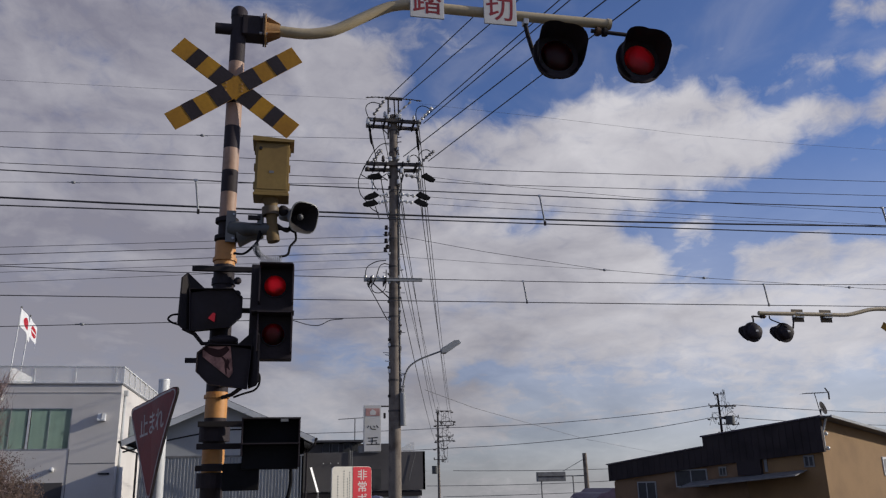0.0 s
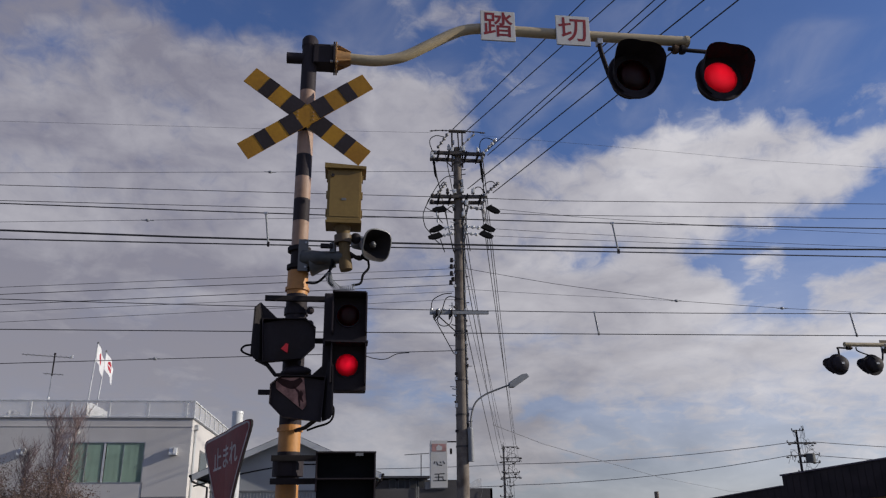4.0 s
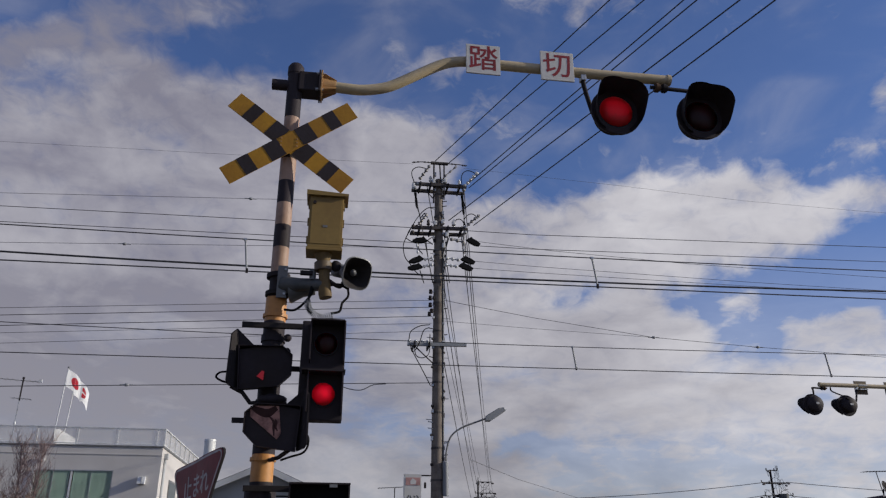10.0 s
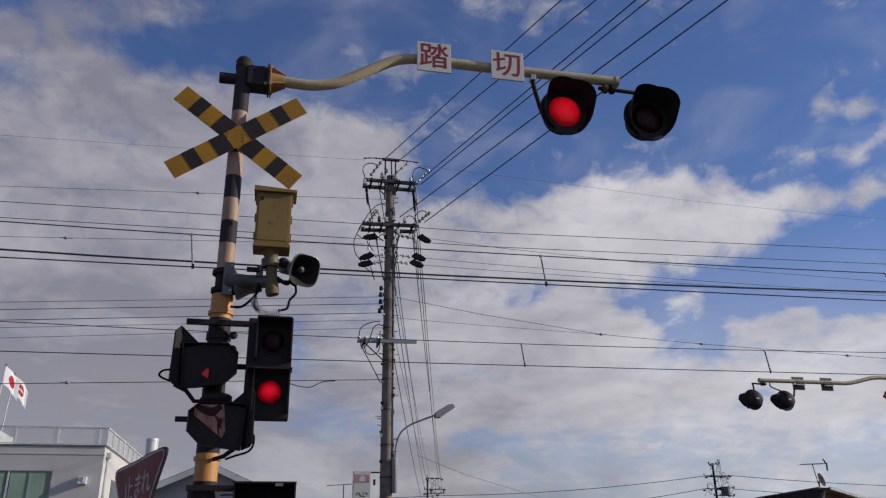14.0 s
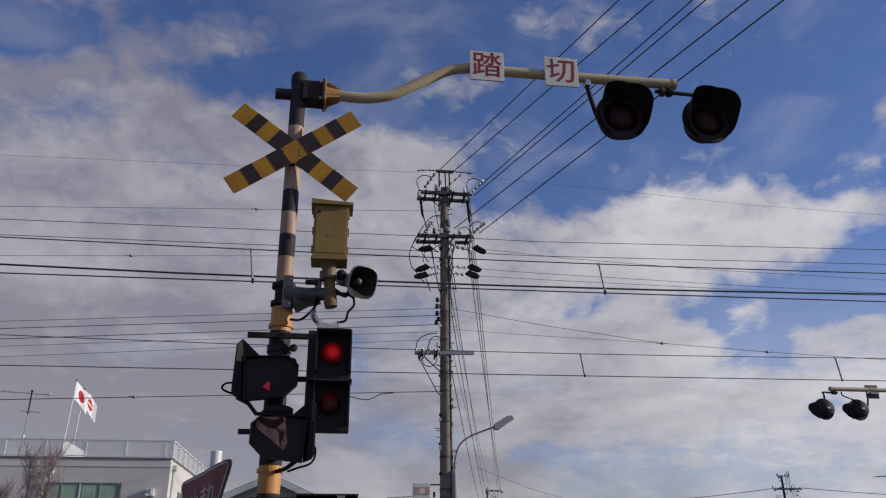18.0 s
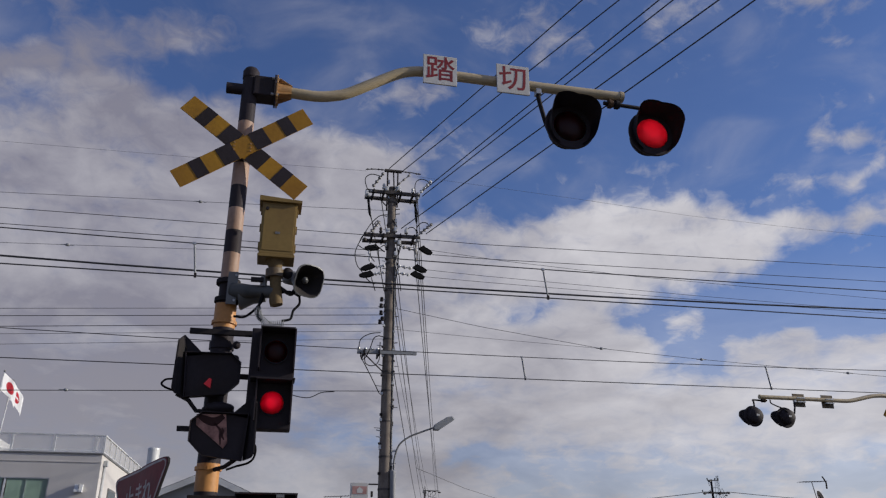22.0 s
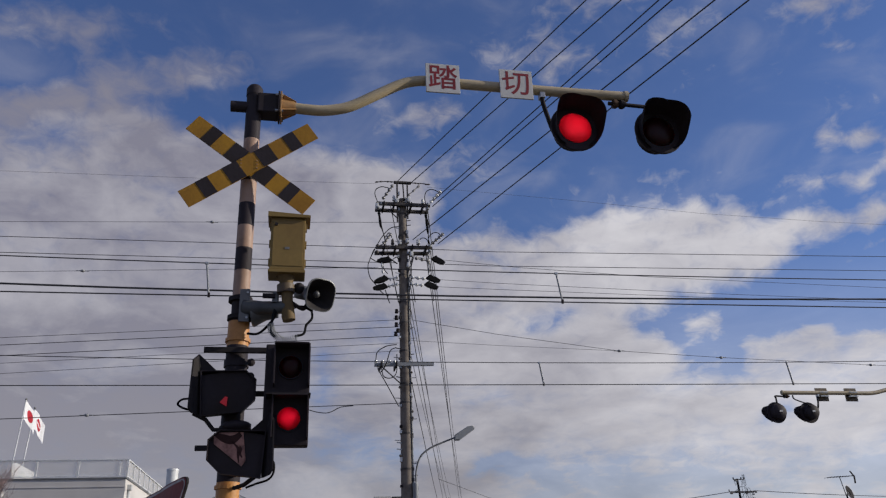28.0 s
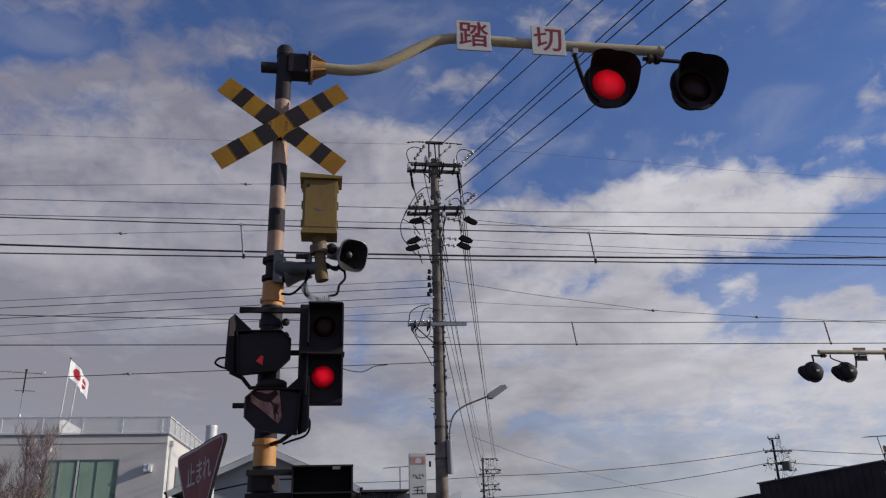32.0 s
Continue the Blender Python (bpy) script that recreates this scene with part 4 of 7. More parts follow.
    angled_lamp(u, (0.044, -0.26, 2.437), 1, [(-0.128, 0.127), (0.043, 0.13), (0.066, -0.037), (0.043, -0.07), (-0.124, 0.062)], PALELENS, "lens with a pink sheen painted in", 0.977)
    bm = B()
    rod(bm, (0.03, -0.2, 2.44), (0.0, -0.03, 2.5), 0.045, seg=14)
    part("lamp_neck", bm, BLACK, u, "", 40)
    bm = B()
    pipe(bm, [(-0.224, -0.14, 2.70), (-0.15, -0.13, 2.665), (-0.10, -0.12, 2.605), (-0.045, -0.1, 2.61)], 0.013, 8)
    part("lamp_strut", bm, DARK, u)
    bm = B()
    pipe(bm, [(0.16, -0.24, 2.31), (0.10, -0.14, 2.28), (0.04, -0.07, 2.27)], 0.013, 8)
    part("lamp_strut", bm, DARK, u)
    bm = B()
    ball(bm, (0.035, -0.11, 2.632), 0.06, (1.5, 0.8, 0.55), 14)
    part("swivel_joint", bm, BLACK, u, "", 50)
    for pts in ([(-0.25, -0.14, 2.79), (-0.295, -0.14, 2.783), (-0.316, -0.14, 2.757), (-0.29, -0.14, 2.735), (-0.245, -0.13, 2.722)],
                [(0.243, -0.26, 2.41), (0.27, -0.26, 2.385), (0.268, -0.25, 2.33), (0.238, -0.2, 2.30), (0.17, -0.12, 2.288), (0.11, -0.1, 2.268)]):
        bm = B()
        pipe(bm, smooth_path(pts, 5), 0.0065, 8)
        part("cable", bm, RUBBER, u)
    # train direction indicator
    bm = B()
    box(bm, (0.185, -0.25, 1.822), (0.525, -0.12, 2.118), 0.008)
    ind = part("direction_indicator", bm, RUBBER, u, "black box that shows the train's direction")
    for lo, hi in (((0.18, -0.35, 2.112), (0.53, -0.24, 2.121)), ((0.18, -0.33, 1.90), (0.189, -0.24, 2.12)), ((0.52, -0.33, 1.83), (0.529, -0.24, 2.12)), ((0.18, -0.34, 1.965), (0.53, -0.248, 1.972))):
        bm = B()
        box(bm, lo, hi)
        part("visor", bm, BLACK, ind)
    # Small pale plate: the glint under the visor edge, put in as colour.
    bm = B()
    box(bm, (0.41, -0.3505, 2.095), (0.455, -0.349, 2.112))
    part("worn_patch", bm, GREY, ind)
    bm = B()
    box(bm, (0.075, -0.22, 1.70), (0.29, -0.08, 1.86), 0.008)
    part("relay_box", bm, RUBBER, u)
    for zz in (2.085, 1.95, 1.82):
        bm = B()
        box(bm, (-0.095, -0.12, zz), (0.20, -0.085, zz + 0.034), 0.003)
        part("mount_bar", bm, DARK, u)
    for zz in (2.0, 1.72):
        bm = B()
        lathe(bm, (0, 0, zz), (0, 0, 1), [(0, 0.068), (0, 0.095), (0.09, 0.095), (0.09, 0.068)], 20)
        part("clamp", bm, BLACK, u)
    bm = B()
    pipe(bm, smooth_path([(0.48, -0.18, 1.83), (0.48, -0.18, 1.72), (0.43, -0.18, 1.6), (0.2, -0.1, 1.45), (0.06, -0.07, 1.3)], 5), 0.011, 8)
    part("cable", bm, RUBBER, u)
    return u, ind


near_unit, indicator = crossing_unit((-0.355, 5.1, 0), 0, 1.0, 2.96, {"left": "left", "right": "right", "top": "top", "bottom": "bottom"},
                                     "yellow and black railway crossing signal with overhanging red lamps")
far_unit, _ = crossing_unit((14.36, 15.5, 0), 180, 1.12, 3.77, {}, "railway crossing signal beyond the tracks, seen from behind", -0.16, (0.46, 0.28, 0.22), (1.88, 2.61), (-0.05, -0.055))


# the arrow of the indicator
def arrow_extent(z):
    return (-0.054 if abs(z) <= 0.0145 else 0.01), max(0.01, 0.056 - abs(z) * 1.35)


lamp_light(indicator, (0.295, -0.256, 2.035), (0.034, arrow_extent), 0.004, ARROWGLOW, "arrow", RUBBER)

# ---- stop sign and emergency board ----
stop = thing("stop_sign", (-0.62, 4.78, 0), "red triangular stop sign on a white post", "road sign")
bm = B()
rod(bm, (-0.605, 4.785, 0), (-0.638, 4.776, 2.342), 0.032, seg=20)
part("post", bm, POSTWHITE, stop, "", 40)
bm = B()
lathe(bm, (-0.638, 4.776, 2.338), (0, 0, 1), [(0, 0.034), (0.012, 0.032), (0.016, 0.0)], 20)
part("post_cap", bm, POSTWHITE, stop)
TL, TR, BT = Vector((-0.856, 5.027, 2.188)), Vector((-0.503, 4.348, 2.251)), Vector((-0.661, 4.683, 1.644))
MID = (TL + TR + BT) / 3
NRM = (TR - TL).cross(BT - TL).normalized()
if NRM.y > 0:
    NRM = -NRM


def rounded(k, cut=0.10):
    c = [MID + (p - MID) * k for p in (TL, TR, BT)]
    out = []
    for i in range(3):
        p, a, b = c[i], c[i - 1], c[(i + 1) % 3]
        s0, s1 = p + (a - p).normalized() * cut * 0.8, p + (b - p).normalized() * cut * 0.8
        for t in (0, 0.25, 0.5, 0.75, 1):
            out.append((1 - t) ** 2 * s0 + 2 * t * (1 - t) * p + t * t * s1)
    return out


def bent(bm):
    """The plate is slightly buckled between its middle and the outer corner."""
    ax, reach = (TR - TL).normalized(), (TR - MID).dot((TR - TL).normalized()) * 1.05
    for k in range(8):
        bmesh.ops.bisect_plane(bm, geom=bm.verts[:] + bm.edges[:] + bm.faces[:], plane_co=MID + ax * reach * k / 8, plane_no=ax)
    for v in bm.verts:
        q = (v.co - MID).dot(ax)
        if 0 < q < reach:
            v.co += NRM * 0.28 * q * (reach - q)
    return bm


bm = bent(slab(B(), rounded(1.06), NRM * -0.012))
plate = part("sign_plate", bm, DARK, stop, "triangular plate with a dark rim")
bm = bent(slab(B(), rounded(1.045), NRM * 0.0008))
part("sign_face", bm, SIGNRED, plate, "faded red sign face")
edge = rounded(1.02)
bm = B()
for a, b in zip(edge, edge[1:] + edge[:1]):
    side = (MID - (a + b) / 2).normalized() * 0.011
    slab(bm, [a + NRM * 0.001, b + NRM * 0.001, b + side + NRM * 0.001, a + side + NRM * 0.001], NRM * 0.001)
part("white_border", bent(bm), SIGNPALE, plate)
ex = (TR - TL).normalized()
if ex.x < 0:
    ex = -ex
ey = NRM.cross(ex)
mt = Matrix.Translation(MID + ex * 0.012 + ey * 0.05 + NRM * 0.0014) @ Matrix((ex, ey, NRM)).transposed().to_4x4()
part("lettering", bent(letters("止まれ", 0.140, mt, 0.0012)), SIGNPALE, plate)
for k in (0.1, -0.12):
    bm = B()
    c = MID + ey * k - NRM * 0.02
    rod(bm, c - ex * 0.1, c + ex * 0.1, 0.012, seg=8)
    part("bracket", bm, GALV, stop)

def plaque(x0, x1, z0, z1, y, r, both=True):
    """Outline of a board with rounded corners, on both sides or on the far one alone."""
    out = []
    for cx, cz, a0, rr in ((x1, z1, 0, r), (x0, z1, 90, r if both else 0.0), (x0, z0, 180, r if both else 0.0), (x1, z0, 270, r)):
        for k in range(5 if rr else 1):
            a = radians(a0 + 22.5 * k)
            out.append((cx + (rr * (math.cos(a) - 1) if cx == x1 else rr * (1 + math.cos(a))), y, cz + (rr * (math.sin(a) - 1) if cz == z1 else rr * (1 + math.sin(a)))))
    return out


board = thing("emergency_board", (0.64, 6.5, 0), "white and red emergency button board on a post", "sign board", turn=24)
board.scale.x = 1.1
bm = B()
rod(bm, (0.64, 6.54, 0), (0.64, 6.54, 1.75), 0.03, seg=14)
part("post", bm, POSTWHITE, board, "", 40)
bm = B()
slab(bm, plaque(0.47, 0.803, 1.36, 1.872, 6.49, 0.03), (0, 0.015, 0))
pl = part("board_panel", bm, CREAM, board)
bm = B()
slab(bm, plaque(0.643, 0.799, 1.364, 1.868, 6.487, 0.026, False), (0, 0.0035, 0))
part("red_field", bm, PANELRED, pl)
for i, ch in enumerate("非常ボタン"):
    part("lettering", letters(ch, 0.088, Matrix.Translation((0.722, 6.4866, 1.80 - 0.094 * i)) @ Matrix.Rotation(radians(90), 4, "X"), 0.0006), WHITE, pl)
for x, z0, z1 in ((0.515, 1.45, 1.80), (0.565, 1.40, 1.84), (0.595, 1.62, 1.78), (0.612, 1.5, 1.83)):
    k = z1
    while k > z0:
        bm = B()
        box(bm, (x, 6.4885, k - 0.011), (x + 0.007, 6.4905, k))
        part("text_bar", bm, GREY, pl)
        k -= 0.021
bm = B()
lathe(bm, (0.85, 6.52, 1.52), (0, -1, 0), [(0, 0.0), (0, 0.12), (0.015, 0.12), (0.02, 0.11), (0.02, 0.0)], 24)
part("round_cover", bm, paint("navy_enamel", (0.03, 0.04, 0.12), 0.4), board)


# ---- overhead lines ----
def cable(name, pts, r, label, mt=WIRE, group="overhead wires", sag=0.0, n=12):
    """A wire through points, with sag between them."""
    pts = [Vector(p) for p in pts]
    full = []
    for a, b in zip(pts, pts[1:]):
        for k in range(n):
            f = k / n
            full.append(a.lerp(b, f) - Vector((0, 0, sag * 4 * f * (1 - f))))
    full.append(pts[-1])
    bm = B()
    pipe(bm, [p - full[0] for p in full], r, 6)
    ob = part(name, bm, mt)
    ob.location = full[0]
    return tagged(ob, label, "wire", group)


def slack(zs, y, r, name, label):
    """A railway wire whose heights at -4, 3 and 10 m along the track are known."""
    c = (zs[0] - 2 * zs[1] + zs[2]) / 98
    b = (zs[2] - zs[0]) / 14
    pts = [(x, y, zs[1] + b * (x - 3) + c * min((x - 3) ** 2, 170 + 6 * abs(x - 3))) for x in range(-34, 46, 2)]
    return cable(name, pts, r, label, n=1, group="railway wires"), lambda x: zs[1] + b * (x - 3) + c * (x - 3) ** 2


def through_x(a, b, x0, x1):
    """The straight line through a and b, drawn from x0 to x1."""
    a, b = Vector(a), Vector(b)
    d = (b - a) / (b.x - a.x)
    return [a + d * (x0 - a.x), a + d * (x1 - a.x)]


for y, zm, zt, zc, drops, dr_ in ((8.9, (5.266, 5.274, 5.40), (4.955, 4.966, 5.165), (4.83, 4.892, 4.972), (-5.26, -0.985, 3.29, 8.40, 13.0), 0.012), (12.9, (5.197, 5.187, 5.292), None, (4.733, 4.797, 4.872), (-0.3, 4.28, 9.08, 13.9), 0.015)):
    _, upper = slack(zm, y, 0.0068, "messenger_wire", "black railway messenger wire above the track")
    if zt:
        slack(zt, y + 0.05, 0.0115, "feeder_wire", "thick black railway feeder wire")
    _, lower = slack(zc, y, 0.0078, "contact_wire", "black railway contact wire")
    for x in drops:
        hi, lo = upper(x), lower(x)
        d = thing("dropper", (x, y, lo), "steel dropper between two railway wires", "dropper", "droppers")
        bm = B()
        rod(bm, (x, y, lo), (x - 0.05, y, hi), dr_, seg=8)
        part("rod", bm, RIBBED, d)
        bm = B()
        box(bm, (x - 0.014, y - 0.012, lo - 0.02), (x + 0.014, y + 0.012, lo + 0.035), 0.004)
        part("clip", bm, DARK, d)
        bm = B()
        box(bm, (x - 0.072, y - 0.012, hi - 0.014), (x - 0.03, y + 0.012, hi + 0.014), 0.004)
        part("clip", bm, GALV, d)

PX, PY = 2.955, 20.5
# wires along the side street
for a, b, r in (((-7.43, 10.89), (2.86, 11.38), 0.006), ((-7.38, 10.46), (2.21, 10.56), 0.009), ((-7.32, 10.01), (2.79, 10.11), 0.009), ((-7.25, 9.48), (2.25, 9.95), 0.006),
                ((-7.03, 7.73), (2.80, 8.42), 0.007), ((-7.0, 7.54), (2.80, 8.22), 0.009), ((-6.97, 7.27), (2.80, 7.96), 0.009), ((-6.94, 7.08), (2.80, 7.76), 0.006), ((-6.91, 6.82), (2.80, 7.54), 0.006),
                ((-6.77, 5.71), (2.80, 6.12), 0.010)):
    p = through_x((a[0], PY, a[1]), (b[0], PY, b[1]), -32, b[0])
    cable("street_wire", [p[0], (a[0], PY, a[1]), p[1]], r, "thin overhead wire leading to the utility pole", WIREGREY if r < 0.008 else WIRE, n=6)
# right of the pole: places follow from the wires' drop
for pts, r in ((((3.76, 10.57), (5.7, 10.57), (19.27, 10.96)), 0.009), (((4.17, 10.12), (5.68, 10.12), (19.16, 10.46)), 0.009), (((3.4, 10.3), (6.36, 10.1), (10.44, 9.95), (19.0, 9.85)), 0.006),
               (((3.75, 9.65), (5.66, 9.59), (12.24, 9.48), (18.9, 9.43)), 0.006), (((3.74, 9.43), (5.65, 9.40), (12.23, 9.35), (18.9, 9.36)), 0.006),
               (((3.1, 8.44), (3.73, 8.34), (5.59, 8.06), (9.14, 7.64), (12.28, 7.49), (17.18, 7.33), (18.48, 7.29)), 0.0065), (((3.02, 7.84), (5.58, 7.74), (9.14, 7.64)), 0.005)):
    q = [(x, PY, z) for x, z in pts]
    if pts[-1][0] > 16:
        q.append((40, PY, pts[-1][1] + (pts[-1][1] - pts[-2][1]) / (pts[-1][0] - pts[-2][0]) * (40 - pts[-1][0])))
    cable("street_wire", q, r, "thin overhead wire leading from the utility pole", WIREGREY if r < 0.006 else WIRE, n=3)
cable("street_wire", [(-30, PY, 11.95), (-7.84, PY, 12.38), (-1.5, PY, 12.5), (2.2, PY, 12.6)], 0.0035, "very thin wire leading to the pole top", WIREGREY, n=3)
cable("street_wire", [(3.7, PY, 12.58), (8.5, PY, 12.38), (12.5, PY, 12.17), (16.5, PY, 12.1), (40, PY, 12.1)], 0.0035, "very thin wire leading from the pole top", WIREGREY, n=3)


def bead(x, z, r=0.04):
    t = thing("wire_bead", (x, PY, z), "small grey insulator bead on a wire", "insulator", "insulator beads")
    bm = B()
    ball(bm, (x, PY, z), r, (1.5, 1, 1), 10)
    part("bead", bm, RIBBED, t, "", 60)
    bm = B()
    rod(bm, (x - 0.16, PY, z), (x + 0.16, PY, z), 0.014, seg=6)
    part("sleeve", bm, RIBBED, t)


for x, z in ((9.14, 7.64), (12.28, 7.49), (17.18, 7.33), (-2.35, 11.13), (-5.5, 9.565), (-4.9, 5.80), (-1.5, 5.94)):
    bead(x, z)
cable("loose_wire", smooth_path([(-0.1, PY, 6.06), (0.3, PY, 5.98), (0.66, PY, 5.88), (0.96, PY, 5.87), (1.25, PY, 6.01), (1.58, PY, 6.05)], 4), 0.012, "loose drooping wire end below the street wires", n=1)
# overhead conductors towards the next pole behind the camera
for a, b in (((2.85, 12.75), (5.5, 12.74, 12.75)), ((3.2, 12.66), (6.14, 12.44, 12.6)), ((3.80, 12.05), (6.51, 11.51, 11.9)), ((3.86, 11.95), (6.7, 11.35, 11.8)), ((3.25, 10.85), (6.78, 10.1, 10.8)), ((3.98, 10.75), (7.23, 9.77, 10.6))):
    A, Bv = Vector((a[0], PY, a[1])), Vector(b)
    cable("power_line", [A, Bv, A + (Bv - A) * 3.2], 0.0138, "black power line passing high overhead", n=3)

# ---- utility pole ----
up = thing("utility_pole", (PX, PY, 0), "tall concrete utility pole with crossarms and street lamp", "utility pole", "utility poles")
bm = B()
rod(bm, (PX, PY, 0), (PX + 0.01, PY, 12.12), 0.175, 0.118, 24)
part("pole_shaft", bm, CONCRETE, up, "", 40)
for z in (11.6, 10.9, 9.7, 8.9, 8.3, 7.5, 6.6, 6.1, 5.3, 4.4, 3.6):
    bm = B()
    r = 0.175 - 0.0048 * z + 0.008
    lathe(bm, (PX, PY, z), (0, 0, 1), [(0, r - 0.008), (0, r), (0.05, r), (0.05, r - 0.008)], 20)
    part("band", bm, TIMBER, up)
for k in range(9):
    bm = B()
    z = 4.6 + 0.55 * k
    sgn = -1 if k % 2 else 1
    rod(bm, (PX + sgn * 0.13, PY, z), (PX + sgn * 0.30, PY, z + 0.01), 0.010, seg=8)
    part("step_bolt", bm, GALV, up)
for (xa, za), (xb, zb), r in [((2.79, 12.55), (2.79, 11.3), 0.024), ((2.96, 12.57), (2.99, 12.01), 0.02), ((3.09, 12.58), (3.09, 11.43), 0.022)]:
    bm = B()
    rod(bm, (xa, PY - 0.17, za), (xb, PY - 0.17, zb), r, seg=8)
    part("top_bracket", bm, DARK, up)
bm = B()
pipe(bm, [(x, PY - 0.17, z) for x, z in [(2.14, 12.56), (2.42, 12.6), (2.7, 12.6), (3.21, 12.6), (3.49, 12.6), (3.78, 12.58)]], 0.014, 8)
part("ground_wire_arm", bm, DARK, up)
for x, z in [(2.2, 12.57), (2.32, 12.59), (2.52, 12.6), (2.62, 12.6), (3.33, 12.6), (3.43, 12.59), (3.65, 12.58), (3.72, 12.58)]:
    bm = B()
    ball(bm, (x, PY - 0.17, z), 0.028, (1.3, 1, 0.9), 8)
    part("wire_clamp", bm, TIMBER, up)
bm = B()
box(bm, (2.7, PY - 0.2, 12.57), (3.21, PY - 0.1, 12.63), 0.01)
part("top_plate", bm, TIMBER, up)


def crossarm(x0, x1, z, dz=0.0, dy=0.22):
    for s in (-1, 1):
        bm = B()
        slab(bm, [(x0, PY + s * dy, z - 0.045), (x1, PY + s * dy, z + dz - 0.045), (x1, PY + s * dy, z + dz + 0.045), (x0, PY + s * dy, z + 0.045)], (0, 0.08, 0))
        part("crossarm", bm, TIMBER, up)


def strain_insulator(a, b, n=4, r=0.04, mt=PORCELAIN):
    a, b = Vector(a), Vector(b)
    d = b - a
    bm = B()
    prof = []
    for k in range(n):
        t = d.length * (k + 0.15) / n
        w = d.length / n
        prof += [(t, r * 0.4), (t + w * 0.2, r), (t + w * 0.45, r), (t + w * 0.65, r * 0.4)]
    lathe(bm, a, d, prof, 10)
    part("strain_insulator", bm, mt, up, "", 30)


crossarm(2.19, 3.75, 11.87)
crossarm(2.17, 3.76, 10.49, 0.05)
for x, z in [(2.31, 11.86), (2.23, 11.72), (3.69, 11.91), (3.67, 11.77), (2.21, 10.52), (2.19, 10.34), (3.71, 10.58), (3.7, 10.43)]:
    bm = B()
    ball(bm, (x, PY - 0.19, z), 0.05, (1.2, 1.3, 1.1), 10)
    part("arm_end_fitting", bm, GALV if z > 11.7 or x > 3 else TIMBER, up)
bm = B()
slab(bm, [(2.12, PY - 0.16, 7.07), (3.72, PY - 0.16, 7.11), (3.72, PY - 0.16, 7.20), (2.12, PY - 0.16, 7.16)], (0, 0.075, 0))
part("crossarm", bm, RIBBED, up)
for a, b in (((2.30, 7.08), (2.82, 6.62)), ((2.52, 11.73), (2.78, 11.48)), ((3.21, 10.25), (3.06, 9.69)), ((2.48, 10.24), (2.78, 10.04)), ((2.98, 11.05), (3.11, 10.85))):
    bm = B()
    rod(bm, (a[0], PY - 0.13, a[1]), (b[0], PY - 0.1, b[1]), 0.018, seg=8)
    part("brace", bm, TIMBER, up)
for x, z, mt in [(x, z, TIMBER if k == 2 else PORCELAIN) for k, (x, z) in enumerate([(2.7, 11.97), (3.06, 11.93), (2.65, 10.58), (3.39, 10.62), (3.19, 10.3), (3.55, 11.91)])]:
    bm = B()
    lathe(bm, (x, PY - 0.1, z), (0, 0, 1), [(0, 0.02), (0.04, 0.02), (0.05, 0.05), (0.09, 0.05), (0.10, 0.03), (0.13, 0.045), (0.17, 0.045), (0.22, 0.02), (0.24, 0.0)], 12)
    part("pin_insulator", bm, mt, up, "", 30)
for k, ((xa, za), (xb, zb)) in enumerate([((2.35, 12.0), (2.65, 12.36)), ((3.75, 11.97), (4.05, 12.25)), ((2.36, 10.6), (2.57, 10.81)), ((3.76, 10.66), (4.08, 10.88)), ((3.11, 9.63), (3.58, 9.58)), ((3.1, 9.43), (3.51, 9.38)), ((2.52, 9.54), (2.8, 9.61)), ((2.49, 9.33), (2.8, 9.41)), ((3.24, 10.22), (3.72, 10.12)), ((2.31, 10.23), (2.36, 9.66)), ((3.66, 10.39), (3.67, 9.74)), ((3.07, 12.14), (3.49, 12.56))]):
    strain_insulator((xa, PY - 0.16, za), (xb, PY - (0.5 if k < 4 else 0.18), zb), 4 if k < 4 else 3, 0.052 if k < 9 else 0.034, PORCELAIN if k in (1, 4, 5, 6, 7, 9) else INSULATOR)
# dark covered switches and cut-outs
for x, z, t, s in [(2.41, 10.11, -4, -1), (3.94, 10.16, 20, 1), (2.32, 9.52, -16, -1), (2.29, 9.3, -8, -1), (3.78, 9.59, 14, 1), (3.72, 9.39, 15, 1)]:
    bm = B()
    slab(bm, [(x - s * 0.21, PY - 0.2, z - 0.02), (x - s * 0.15, PY - 0.2, z + 0.06), (x - s * 0.10, PY - 0.2, z + 0.12), (x - s * 0.05, PY - 0.2, z + 0.085), (x + s * 0.08, PY - 0.2, z + 0.07), (x + s * 0.21, PY - 0.2, z + 0.02), (x + s * 0.19, PY - 0.2, z - 0.04),
              (x + s * 0.08, PY - 0.2, z - 0.075), (x - s * 0.08, PY - 0.2, z - 0.06)], (0, 0.11, 0))
    bmesh.ops.recalc_face_normals(bm, faces=bm.faces[:])
    bmesh.ops.rotate(bm, cent=(x, PY - 0.14, z), matrix=Matrix.Rotation(radians(t), 3, "Y"), verts=bm.verts)
    part("insulated_cover", bm, RUBBER, up, "black rubber insulating cover")
for (xa, za), (xb, zb) in [((2.25, 11.69), (2.32, 11.1)), ((3.62, 11.69), (3.68, 10.98))]:
    bm = B()
    d = Vector((xb - xa, 0, zb - za))
    lathe(bm, (xa, PY - 0.12, za), d, [(0, 0.03), (0.04, 0.045), (0.08, 0.03), (0.11, 0.045), (0.2, 0.03), (0.35, 0.04), (d.length - 0.1, 0.036), (d.length - 0.03, 0.02), (d.length, 0.0)], 12)
    part("cutout_fuse", bm, RUBBER, up, "", 40)
